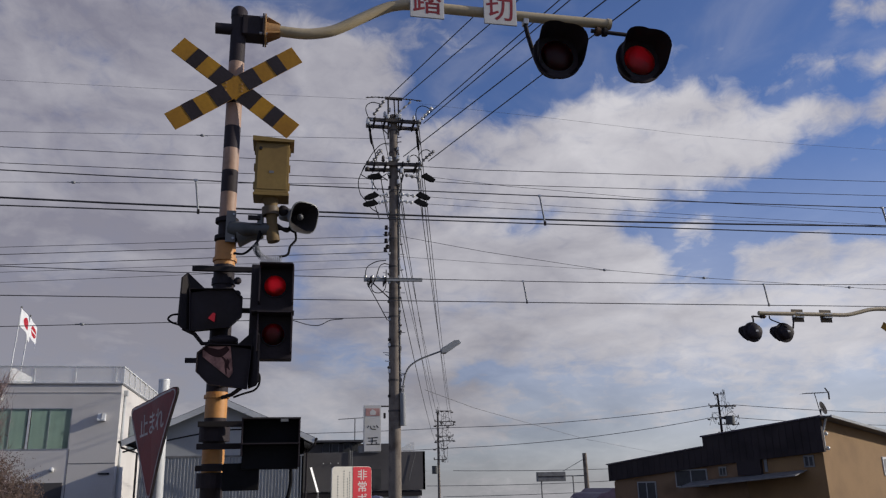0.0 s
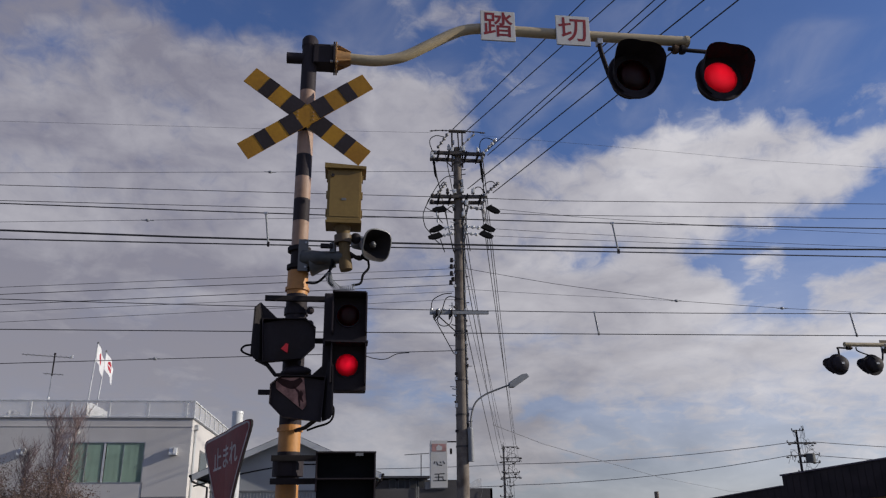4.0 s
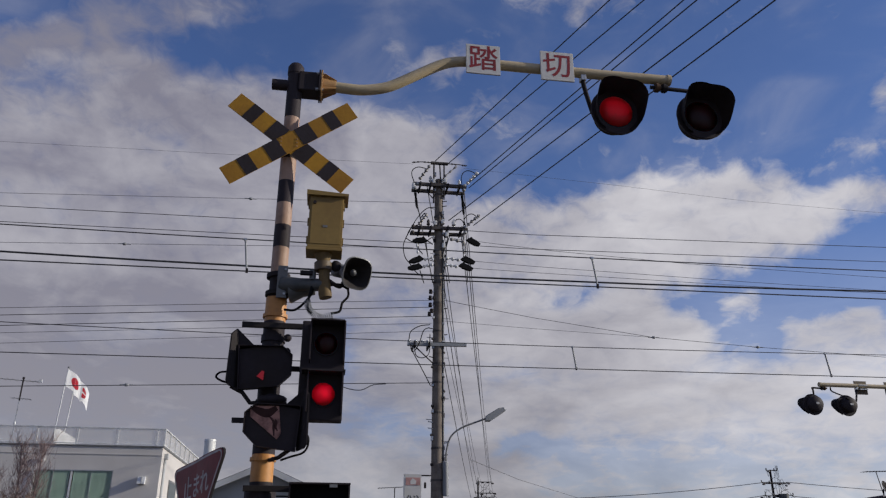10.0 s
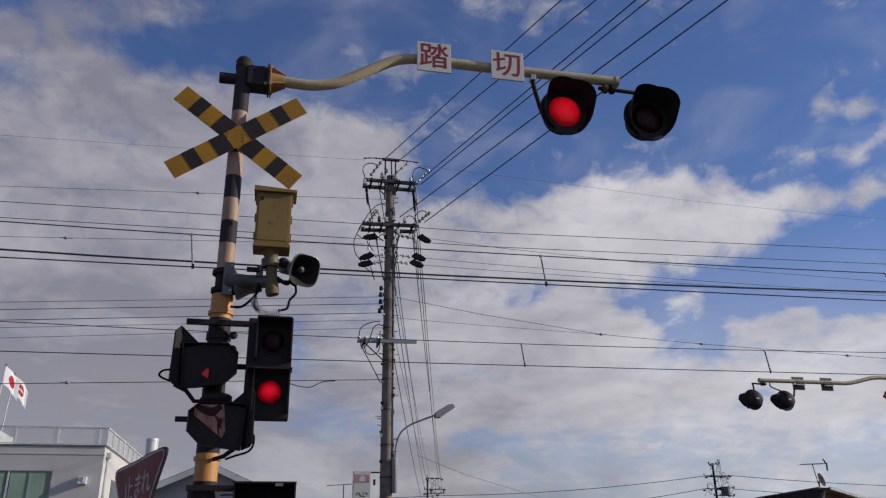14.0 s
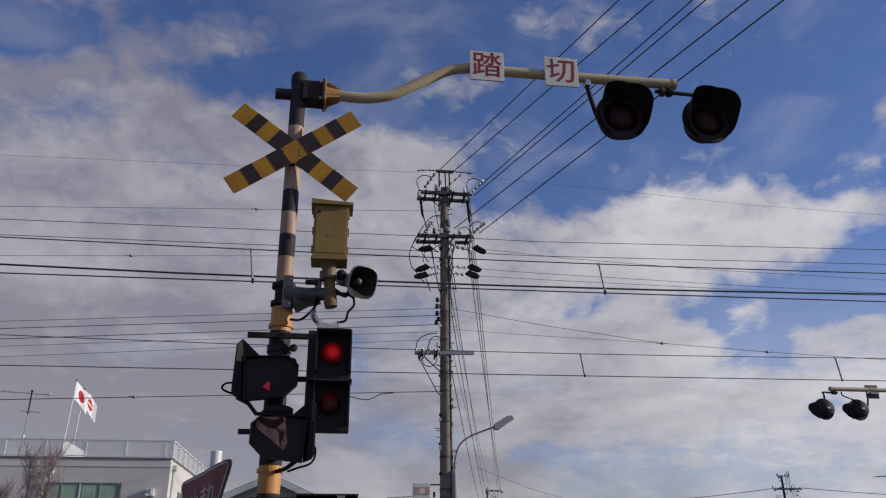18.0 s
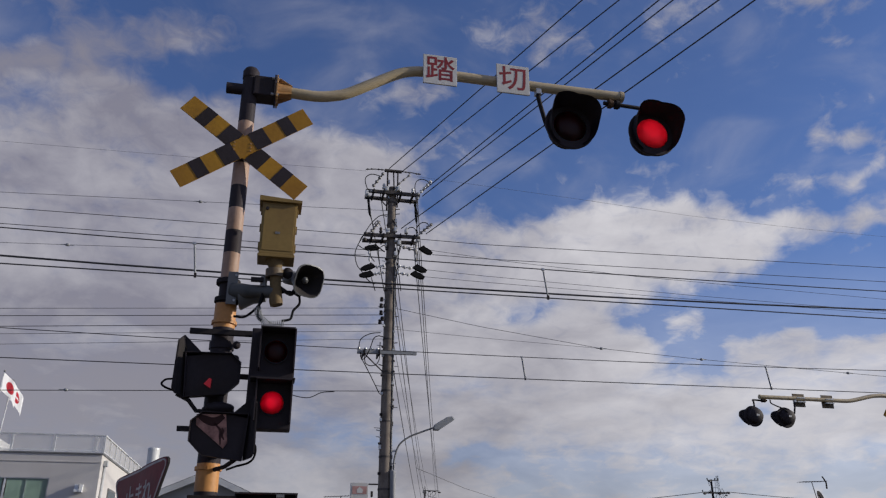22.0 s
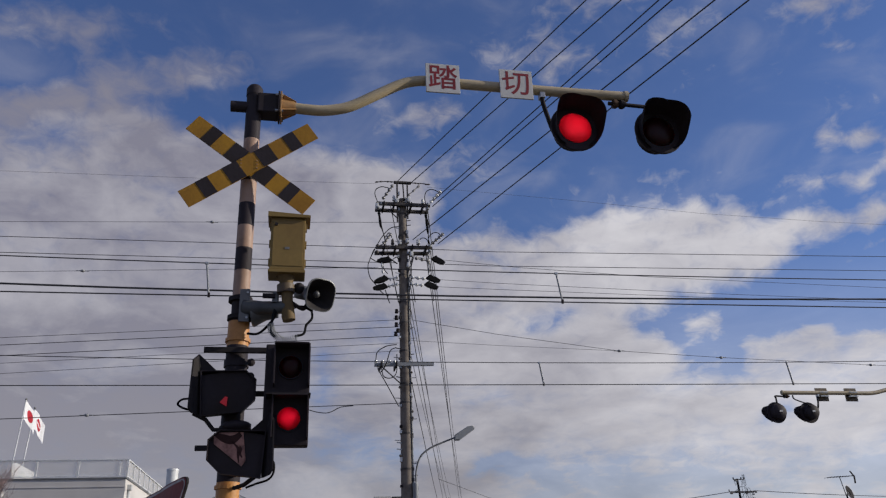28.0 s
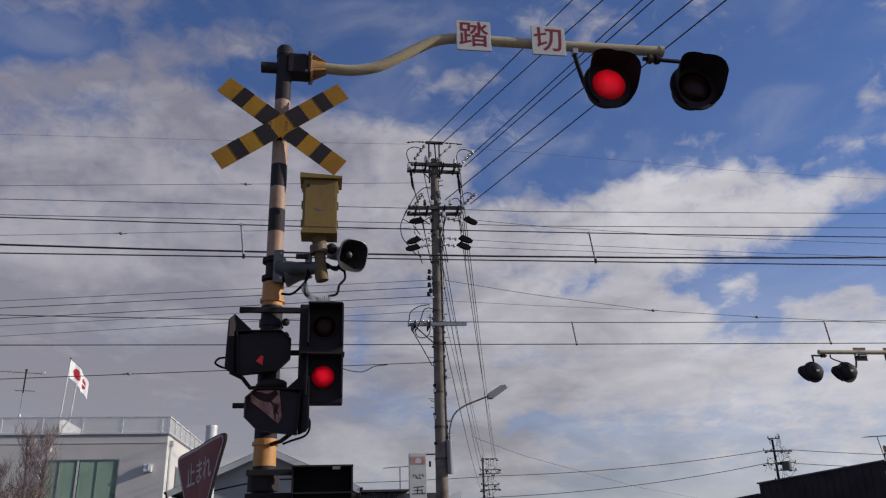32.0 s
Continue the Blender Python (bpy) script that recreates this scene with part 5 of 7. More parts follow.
for x, z in ((2.72, 8.42), (2.72, 8.22), (2.70, 7.96), (2.73, 8.6), (2.76, 8.05)):
    bm = B()
    lathe(bm, (x, PY - 0.16, z - 0.05), (0, 0, 1), [(0, 0.02), (0.01, 0.05), (0.06, 0.05), (0.07, 0.03), (0.09, 0.05), (0.12, 0.04), (0.13, 0.0)], 10)
    part("spool_insulator", bm, DARK, up, "", 40)
for x in (2.16, 2.34, 2.52, 2.66):
    bm = B()
    lathe(bm, (x, PY - 0.12, 7.16), (0, 0, 1), [(0, 0.02), (0.02, 0.04), (0.07, 0.04), (0.09, 0.0)], 10)
    part("spool_insulator", bm, PORCELAIN, up)
loops = [[(2.21, 11.94), (2.14, 12.15), (2.17, 12.32), (2.32, 12.41), (2.51, 12.4), (2.62, 12.35)], [(3.62, 11.94), (3.6, 12.16), (3.66, 12.34), (3.8, 12.41), (3.98, 12.37), (4.06, 12.26)], [(2.83, 11.17), (2.59, 11.1), (2.38, 10.88), (2.22, 10.6), (2.09, 10.33), (2.0, 10.14)], [(2.0, 10.14), (1.94, 9.89), (2.0, 9.58), (2.15, 9.37), (2.32, 9.15), (2.51, 9.03)], [(2.32, 11.11), (2.39, 10.88), (2.45, 10.65)], [(3.68, 10.98), (3.67, 10.81), (3.72, 10.64)], [(3.66, 10.6), (3.68, 10.84), (3.8, 11.0), (3.95, 11.01), (4.08, 10.89)], [(3.38, 10.72), (3.47, 10.82), (3.6, 10.82), (3.69, 10.66)], [(2.02, 10.15), (2.18, 10.05), (2.32, 10.06)], [(2.02, 10.18), (2.14, 10.45), (2.41, 10.62)], [(2.58, 10.08), (2.62, 9.74), (2.67, 9.46), (2.77, 8.91)], [(2.42, 9.22), (2.48, 9.0), (2.54, 8.84)], [(3.13, 9.72), (3.18, 9.39), (3.25, 8.89)], [(3.26, 10.31), (3.16, 9.95), (3.09, 9.55)], [(2.41, 10.79), (2.54, 10.95), (2.62, 10.81)], [(2.64, 10.14), (2.75, 10.21), (2.8, 10.13)], [(3.7, 10.11), (3.72, 9.77), (3.7, 9.65)], [(3.75, 9.26), (3.76, 8.93)], [(2.49, 9.7), (2.38, 9.84), (2.36, 10.01)], [(3.72, 11.17), (3.65, 11.47), (3.64, 11.68)],
         [(2.15, 7.2), (2.2, 7.45), (2.45, 7.62), (2.72, 7.66)], [(2.2, 7.1), (2.24, 6.9), (2.35, 6.98), (2.45, 7.2), (2.55, 7.5), (2.7, 7.58)], [(2.3, 7.1), (2.35, 6.8), (2.55, 6.75), (2.7, 6.9), (2.72, 7.4)], [(2.2, 7.0), (2.45, 6.55), (2.75, 6.0)], [(3.1, 10.3), (3.16, 9.8), (3.1, 9.2), (3.12, 8.4)]]
for lp in loops:
    bm = B()
    pipe(bm, smooth_path([(x, PY - 0.17 - 0.02 * (i % 2), z) for i, (x, z) in enumerate(lp)], 5), 0.013, 6)
    part("jumper_cable", bm, RUBBER, up)
bm = B()
pipe(bm, [(PX + 0.15, PY - 0.1, 3.3), (PX + 0.14, PY - 0.1, 7.0), (PX + 0.13, PY - 0.09, 10.2)], 0.022, 8)
part("riser_conduit", bm, GREY, up, "", 40)
for x, z in [(3.37, 10.7), (3.17, 10.32), (2.84, 10.66), (3.06, 10.72), (2.78, 11.98), (3.12, 12.02), (3.08, 9.98), (2.2, 11.8)]:
    bm = B()
    box(bm, (x - 0.05, PY - 0.24, z - 0.07), (x + 0.05, PY - 0.1, z + 0.07), 0.03)
    part("white_fitting", bm, PORCELAIN, up)
# Random small fittings; the pale ones also stand in for sunlit spots.
rnd = random.Random(11)
for k in range(64):
    z = 3.4 + k * 0.14 + rnd.uniform(-0.06, 0.06)
    sg = rnd.choice((-1, 1))
    bm = B()
    kind = rnd.random()
    r0 = 0.172 - 0.0047 * z
    if kind < 0.45:
        box(bm, (PX + sg * r0 - 0.03, PY - 0.12, z), (PX + sg * r0 + 0.03, PY - 0.04, z + rnd.uniform(0.05, 0.12)), 0.006)
    elif kind < 0.8:
        rod(bm, (PX + sg * (r0 - 0.02), PY - 0.08, z), (PX + sg * (r0 + 0.11), PY - 0.09, z + 0.02), 0.014, seg=6)
    else:
        ball(bm, (PX + sg * (r0 + 0.02), PY - 0.1, z), 0.035, seg=8)
    part("pole_fitting", bm, rnd.choice((TIMBER, DARK, GALV, PORCELAIN)), up)
for x0, x1, z in ((2.4, 2.7, 11.87), (3.2, 3.55, 11.87), (2.4, 2.72, 10.5), (3.2, 3.6, 10.53), (2.3, 2.7, 7.12)):
    for x in (x0, x1):
        bm = B()
        box(bm, (x - 0.017, PY - 0.26, z - 0.07), (x + 0.017, PY + 0.32, z + 0.06), 0.005)
        part("crossarm_clamp", bm, DARK, up)
# street lamp on the pole
bm = B()
pipe(bm, smooth_path([(3.17, PY - 0.12, 3.35), (3.17, PY - 0.12, 4.1), (3.19, PY - 0.12, 4.4), (3.30, PY - 0.12, 4.72), (3.55, PY - 0.12, 4.93), (3.9, PY - 0.12, 5.08), (4.28, PY - 0.12, 5.22)], 5), 0.023, 12)
part("lamp_arm", bm, GREY, up, "", 40)
bm = B()
slab(bm, [(4.20, PY - 0.2, 5.13), (4.34, PY - 0.2, 5.13), (4.75, PY - 0.2, 5.41), (4.70, PY - 0.2, 5.50), (4.56, PY - 0.2, 5.48), (4.22, PY - 0.2, 5.27)], (0, 0.17, 0))
bmesh.ops.bevel(bm, geom=bm.edges[:], offset=0.012, segments=1, affect="EDGES")
part("lamp_head", bm, RIBBED, up)
bm = B()
slab(bm, [(4.60, PY - 0.19, 5.318), (4.755, PY - 0.19, 5.425), (4.76, PY - 0.19, 5.46), (4.70, PY - 0.19, 5.41)], (0, 0.15, 0))
part("lamp_glass", bm, PORCELAIN, up)
bm = B()
rod(bm, (3.16, PY - 0.14, 3.24), (3.15, PY - 0.14, 4.05), 0.075, seg=16)
ball(bm, (3.15, PY - 0.14, 4.05), 0.075, (1, 1, 0.6), 14)
part("ballast_box", bm, RIBBED, up, "", 40)
bm = B()
rod(bm, (3.06, PY - 0.1, 3.26), (3.06, PY - 0.1, 4.6), 0.012, seg=8)
part("lamp_bracket", bm, DARK, up)


def far_pole(x, y, top, label, arms, xf=None, seed=1):
    rnd = random.Random(seed)
    p = thing("utility_pole", (x, y, 0), label, "utility pole", "utility poles")
    bm = B()
    rod(bm, (x, y, -2.5), (x, y, top), 0.21, 0.12, 12)
    part("pole_shaft", bm, CONCRETE if top < 11.8 else DARK, p, "", 40)
    for x0, x1, z in arms:
        bm = B()
        box(bm, (x0, y - 0.2, z - 0.05), (x1, y - 0.12, z + 0.05))
        part("crossarm", bm, TIMBER, p)
        for e in (x0, x1, x0 + (x1 - x0) * 0.3, x0 + (x1 - x0) * 0.72):
            bm = B()
            if rnd.random() < 0.5:
                lathe(bm, (e, y - 0.16, z - 0.05), (0, 0, 1), [(0, 0.0), (0, 0.05), (0.12, 0.05), (0.16, 0.08), (0.26, 0.08), (0.34, 0.0)], 8)
            else:
                ball(bm, (e + rnd.uniform(-0.15, 0.15), y - 0.2, z - rnd.uniform(0.05, 0.22)), 0.13, (1.7, 0.8, 0.8), 8)
            part("insulator", bm, rnd.choice((TIMBER, DARK, GREY)), p)
        for k in range(3):
            a, b = rnd.uniform(x0, x1), rnd.uniform(x0 - 0.2, x1 + 0.2)
            bm = B()
            pipe(bm, smooth_path([(a, y - 0.22, z), ((a + b) / 2, y - 0.25, z + rnd.choice((-0.7, 0.55))), (b, y - 0.22, z + rnd.uniform(-0.9, 0.3))], 5), 0.022, 5)
            part("jumper_cable", bm, RUBBER, p)
    if xf:
        bm = B()
        rod(bm, (xf[0], y - 0.5, xf[1]), (xf[0], y - 0.5, xf[1] + 1.0), xf[2], seg=14)
        part("transformer", bm, SLATE, p, "", 40)
    lo = min(a[2] for a in arms)
    for k in range(3):
        e = x + rnd.uniform(0.2, 1.2)
        bm = B()
        pipe(bm, smooth_path([(e, y - 0.2, arms[0][2]), (e + rnd.uniform(-0.2, 0.2), y - 0.25, (arms[0][2] + lo) / 2), (x + rnd.uniform(0.1, 1.5), y - 0.2, lo - 0.4)], 5), 0.02, 5)
        part("drop_cable", bm, RUBBER, p)
    return p


far_pole(20.6, 105, 11.5, "distant utility pole down the street", [(20.4, 22.5, 11.5), (20.2, 22.9, 10.1), (20.3, 22.7, 9.6), (20.3, 22.6, 8.2), (20.2, 22.8, 7.6), (20.2, 21.8, 6.6), (20.0, 21.6, 5.2)], (20.0, 3.4, 0.4), 5)
far_pole(19.9, 118, 4.9, "distant short utility pole beside another", [(19.4, 20.8, 4.4)], None, 6)
far_pole(53.2, 90, 12.1, "distant dark utility pole behind the tan house", [(52.6, 54.0, 12.0), (51.8, 55.1, 10.6), (51.9, 55.0, 10.48), (51.7, 54.0, 9.1), (53.0, 55.6, 9.2), (52.8, 55.5, 8.3), (52.7, 53.6, 7.2)], (54.2, 8.3, 0.55), 9)
for x0, z0, x1, z1, s in ((2.2, 12.0, 20.5, 11.5, 0.8), (2.6, 12.0, 21.0, 11.5, 0.8), (3.7, 12.0, 22.4, 11.5, 0.8), (3.0, 10.6, 20.7, 10.1, 0.9), (3.6, 10.6, 22.6, 10.1, 0.9), (3.75, 10.6, 22.2, 10.1, 0.9), (3.1, 8.6, 20.8, 8.2, 1.0), (3.05, 7.1, 20.6, 7.0, 1.0)):
    cable("power_line", [(x0, PY, z0), (x1, 105, z1)], 0.014, "power line running down the street", WIREGREY, sag=s, n=14)
for a, b, s in (((52.0, 90, 10.6), (21, 97, 8.75), 0.5), ((51.7, 90, 9.1), (21, 97, 6.3), 0.6), ((55.1, 90, 10.7), (95, 90, 9.4), 0.4), ((55.6, 90, 9.1), (95, 90, 7.8), 0.4), ((21, 97, 8.75), (-20, 97, 8.4), 0.4), ((20.8, 97, 3.6), (70, 97, 4.4), 0.5), ((19.5, 97, 0.6), (70, 97, 1.9), 0.4), ((17.5, 97, 1.9), (62, 97, 3.0), 0.5), ((17.5, 97, -0.3), (45, 97, 0.3), 0.3), ((21, 97, 6.3), (-20, 97, 6.0), 0.4)):
    cable("power_line", [a, b], 0.04, "distant power line between far poles", WIREGREY, sag=s, n=14)
cable("service_wire", [(3.77, PY, 4.18), (6.94, 28, 4.42), (17.9, 45, 4.2), (29.24, 60, 4.01), (34, 62, 3.9)], 0.008, "thin service wire running to the houses", WIREGREY, n=6)


# ---- white building ----
wb = thing("white_building", (-18, 48, 0), "white two-storey building with roof railing", "building")
X1, Y0, Y1, ZT = -7.46, 40.0, 58.0, 6.75
wx0, wx1, wz0, wz1 = -13.0, -9.6, 3.82, 5.62
# front wall with its window opening
for lo, hi in (((-40, Y0, 0), (wx0, Y0 + 0.25, ZT)), ((wx0, Y0, 0), (wx1, Y0 + 0.25, wz0)), ((wx0, Y0, wz1), (wx1, Y0 + 0.25, ZT)), ((wx1, Y0, 0), (X1, Y0 + 0.25, ZT))):
    bm = B()
    box(bm, lo, hi)
    part("wall_panel", bm, STUCCO, wb)
bm = B()
box(bm, (X1 - 0.25, Y0 + 0.25, 0), (X1, Y1, ZT))
part("side_wall", bm, STUCCO, wb)
bm = B()
box(bm, (-40, Y1, 0), (X1, Y1 + 0.25, ZT))
part("back_wall", bm, STUCCO, wb)
bm = B()
box(bm, (-40, Y0 + 0.25, ZT - 0.45), (X1 - 0.25, Y1, ZT - 0.25))
part("roof", bm, STUCCO, wb)
bm = B()
box(bm, (-40, Y0 - 0.05, ZT), (X1 + 0.05, Y0 + 0.3, ZT + 0.07), 0.01)
box(bm, (X1 - 0.3, Y0 + 0.3, ZT), (X1 + 0.05, Y1, ZT + 0.07), 0.01)
part("parapet_cap", bm, GREY, wb)
bm = B()
box(bm, (-40, Y0 - 0.025, 6.38), (X1 + 0.02, Y0 - 0.002, 6.42))
part("wall_groove", bm, STUCCO, wb)
for lo, hi in (((-9.52, Y0 - 0.012, 3.12), (X1, Y0 - 0.002, 3.15)), ((-9.54, Y0 - 0.012, 0), (-9.51, Y0 - 0.002, 3.8))):
    bm = B()
    box(bm, lo, hi)
    part("wall_joint", bm, GREY, wb)
bm = B()
for lo, hi in (((wx0, Y0 - 0.012, wz0 - 0.06), (wx1, Y0 + 0.12, wz0)), ((wx0, Y0 - 0.012, wz1), (wx1 + 0.05, Y0 + 0.12, wz1 + 0.05)), ((wx1, Y0 - 0.012, wz0 - 0.06), (wx1 + 0.05, Y0 + 0.12, wz1))):
    box(bm, lo, hi)
win = part("window", bm, GALV, wb, "wide window with green curtains")
bm = B()
box(bm, (wx0 - 0.13, Y0 - 0.07, wz0 - 0.06), (wx0, Y0 + 0.12, wz1 + 0.05), 0.008)
part("window_jamb", bm, POSTWHITE, win, "white jamb catching the sun")
for x, w in ((-11.4, 0.045), (-10.52, 0.010), (-12.2, 0.010)):
    bm = B()
    box(bm, (x - w, Y0 + 0.006, wz0), (x + w, Y0 + 0.028, wz1))
    part("mullion", bm, POSTWHITE if w > 0.03 else GALV, win)
for a, b in ((wx0, -11.49), (-11.31, wx1)):
    bm = B()
    box(bm, (a, Y0 + 0.015, wz0), (b, Y0 + 0.019, wz1))
    g = part("pane", bm, PANE, win)
    g.visible_shadow = False
    bm = B()
    pts = []
    n = int((b - a) / 0.06)
    for i in range(n + 1):
        pts.append((a + (b - a) * i / n, Y0 + 0.034 + 0.0015 * math.sin(i * 1.3), 0))
    for p, q in zip(pts, pts[1:]):
        vs = [bm.verts.new((p[0], p[1], wz0)), bm.verts.new((q[0], q[1], wz0)), bm.verts.new((q[0], q[1], wz1)), bm.verts.new((p[0], p[1], wz1))]
        bm.faces.new(vs)
    bmesh.ops.remove_doubles(bm, verts=bm.verts, dist=0.001)
    part("curtain", bm, CURTAIN, win, "pale green curtain", 60)
for x, z in ((-8.22, 5.22), (-15.1, 5.19)):
    bm = B()
    slab(bm, [(x - 0.17, Y0, z - 0.17), (x - 0.17, Y0, z + 0.17), (x - 0.17, Y0 - 0.14, z + 0.17), (x - 0.17, Y0 - 0.26, z - 0.1), (x - 0.17, Y0 - 0.26, z - 0.17)], (0.34, 0, 0))
    v = part("vent_hood", bm, POSTWHITE, wb, "white wall vent hood")
    bm = B()
    box(bm, (x + 0.02, Y0 - 0.265, z - 0.17), (x + 0.032, Y0 - 0.01, z + 0.174))
    part("vent_seam", bm, GREY, v)
bm = B()
box(bm, (-12.88, Y0 - 0.16, 6.02), (-12.66, Y0, 6.22), 0.02)
part("vent_cap", bm, POSTWHITE, wb, "small white wall vent")
bm = B()
ball(bm, (-10.15, Y0 - 0.1, 2.87), 0.12)
part("vent_cap", bm, POSTWHITE, wb, "", 60)
bm = B()
box(bm, (-11.2, Y0 - 0.05, 0), (-9.65, Y0 - 0.01, 2.3))
part("service_door", bm, DARKWALL, wb)
bm = B()
box(bm, (X1 - 0.2, Y0 - 0.06, 2.62), (X1 - 0.7, Y0 - 0.01, 2.7))
part("wall_lamp", bm, DARK, wb)
bm = B()
pipe(bm, [(X1 + 0.06, Y0 + 0.7, 6.4), (X1 + 0.06, Y0 + 0.7, 0)], 0.06, 8)
box(bm, (X1 + 0.0, Y0 + 0.55, 6.3), (X1 + 0.18, Y0 + 0.85, 6.55), 0.02)
part("drainpipe", bm, FASCIA, wb)
for y in (42.6, 46.5, 50.4):
    bm = B()
    box(bm, (X1 - 0.02, y, 3.8), (X1 + 0.04, y + 2.2, 5.5))
    sw = part("side_window", bm, GREY, wb)
    bm = B()
    box(bm, (X1 + 0.041, y + 0.08, 3.9), (X1 + 0.05, y + 2.1, 5.4))
    part("pane", bm, SIDEPANE, sw)

# roof railing
rl = thing("roof_railing", (-18, 40.1, ZT), "pale steel roof railing with mesh panels", "railing")
ZR = 7.6
posts = [X1 - 0.36 - 1.815 * k for k in range(14)]
for x in posts + [X1]:
    bm = B()
    box(bm, (x - 0.045, 40.06, 6.82), (x + 0.045, 40.13, ZR))
    part("post", bm, POSTWHITE, rl)
bm = B()
box(bm, (-34, 40.05, ZR), (X1 + 0.05, 40.14, ZR + 0.06), 0.01)
part("top_rail", bm, POSTWHITE, rl)
bm = B()
box(bm, (-34, 40.07, 6.86), (X1, 40.12, 6.91))
part("bottom_rail", bm, POSTWHITE, rl)
for a, b in zip([X1] + posts, posts):
    bm = B()
    box(bm, (b + 0.05, 40.09, 6.92), (a - 0.05, 40.095, ZR))
    part("mesh_panel", bm, MESHWIRE, rl)
for k in range(9):
    y = 40.1 + 1.6 * (k + 1)
    bm = B()
    box(bm, (X1 - 0.045, y - 0.045, 6.82), (X1 + 0.045, y + 0.045, ZR))
    part("post", bm, POSTWHITE, rl)
    bm = B()
    box(bm, (X1 - 0.003, y - 1.55, 6.92), (X1 + 0.003, y - 0.05, ZR))
    part("mesh_panel", bm, MESHWIRE, rl)
bm = B()
box(bm, (X1 - 0.045, 40.14, ZR), (X1 + 0.045, 55, ZR + 0.06), 0.01)
part("top_rail", bm, POSTWHITE, rl)
bm = B()
box(bm, (X1 - 0.03, 40.14, 6.86), (X1 + 0.03, 55, 6.91))
part("bottom_rail", bm, POSTWHITE, rl)

hutch = thing("roof_hutch", (-12, 41.6, ZT), "white slanted housing on the flat roof", "roof housing")
bm = B()
slab(bm, [(-12.62, 40.6, 6.5), (-12.66, 40.56, 7.55), (-12.5, 40.72, 7.62), (-11.8, 41.42, 7.22), (-11.72, 41.5, 6.5)], (-0.18, 0.55, 0))
part("housing_shell", bm, POSTWHITE, hutch)
dish = thing("roof_dish", (-16.3, 41.5, 6.5), "small white satellite dish on the roof", "satellite dish")
bm = B()
lathe(bm, (-16.3, 41.3, 7.0), (0.4, -1, 0.3), [(-0.12, 0.02), (-0.1, 0.16), (-0.03, 0.3), (0.0, 0.36), (0.004, 0.36), (-0.08, 0.16)], 18)
part("reflector", bm, POSTWHITE, dish, "", 50)
bm = B()
rod(bm, (-16.3, 41.5, 6.5), (-16.3, 41.42, 6.95), 0.03, seg=8)
part("mast", bm, GALV, dish)


def tv_antenna(x, y, z0, z1, x0, x1, label, low=True, bent=0.0):
    t = thing("tv_antenna", (x, y, z0), label, "antenna", "roof antennas")
    bm = B()
    rod(bm, (x + bent, y, z0), (x, y, z1), 0.022, seg=8)
    part("mast", bm, GALV if low else DARK, t)
    bm = B()
    rod(bm, (x0, y, z1 - 0.02), (x1, y, z1 - 0.16 if low else z1 + 0.05), 0.015, seg=6)
    part("boom", bm, GREY, t)
    for k in range(9):
        f = (k + 0.5) / 9
        px, pz = x0 + (x1 - x0) * f, z1 - 0.02 + (-0.14 if low else 0.07) * f
        bm = B()
        rod(bm, (px, y - 0.35, pz), (px, y + 0.35, pz), 0.010, seg=5)
        part("element", bm, GREY, t)
    return t


a1 = tv_antenna(-14.63, 40.9, 6.6, 10.04, -16.2, -13.85, "grey roof antenna with two booms")
bm = B()
rod(bm, (-15.03, 40.9, 9.07), (-14.1, 40.9, 9.02), 0.014, seg=6)
part("boom", bm, GREY, a1)
for k in range(5):
    bm = B()
    rod(bm, (-14.98 + 0.2 * k, 40.62, 9.06 - 0.01 * k), (-14.98 + 0.2 * k, 41.18, 9.06 - 0.01 * k), 0.008, seg=5)
    part("element", bm, GREY, a1)
for z0, z1, r, mt in ((8.95, 10.1, 0.034, DARK), (7.78, 7.92, 0.06, POSTWHITE), (10.0, 10.1, 0.055, DARK)):
    bm = B()
    rod(bm, (-14.63, 40.9, z0), (-14.63, 40.9, z1), r, seg=10)
    part("mast_sleeve", bm, mt, a1)
bm = B()
box(bm, (-13.9, 40.82, 9.86), (-13.74, 40.98, 9.98), 0.01)
part("balun_box", bm, POSTWHITE, a1)

# flags: each flies as a row of rigid strips hung one from the other
FLAGS = []
SW, SH, SN = 0.155, 0.86, 7


def fold(i):
    """Width and fall of a strip: the cloth droops more towards its fly end."""
    a = radians(24 + 5 * i)
    return SW * math.cos(a), SW * math.sin(a)


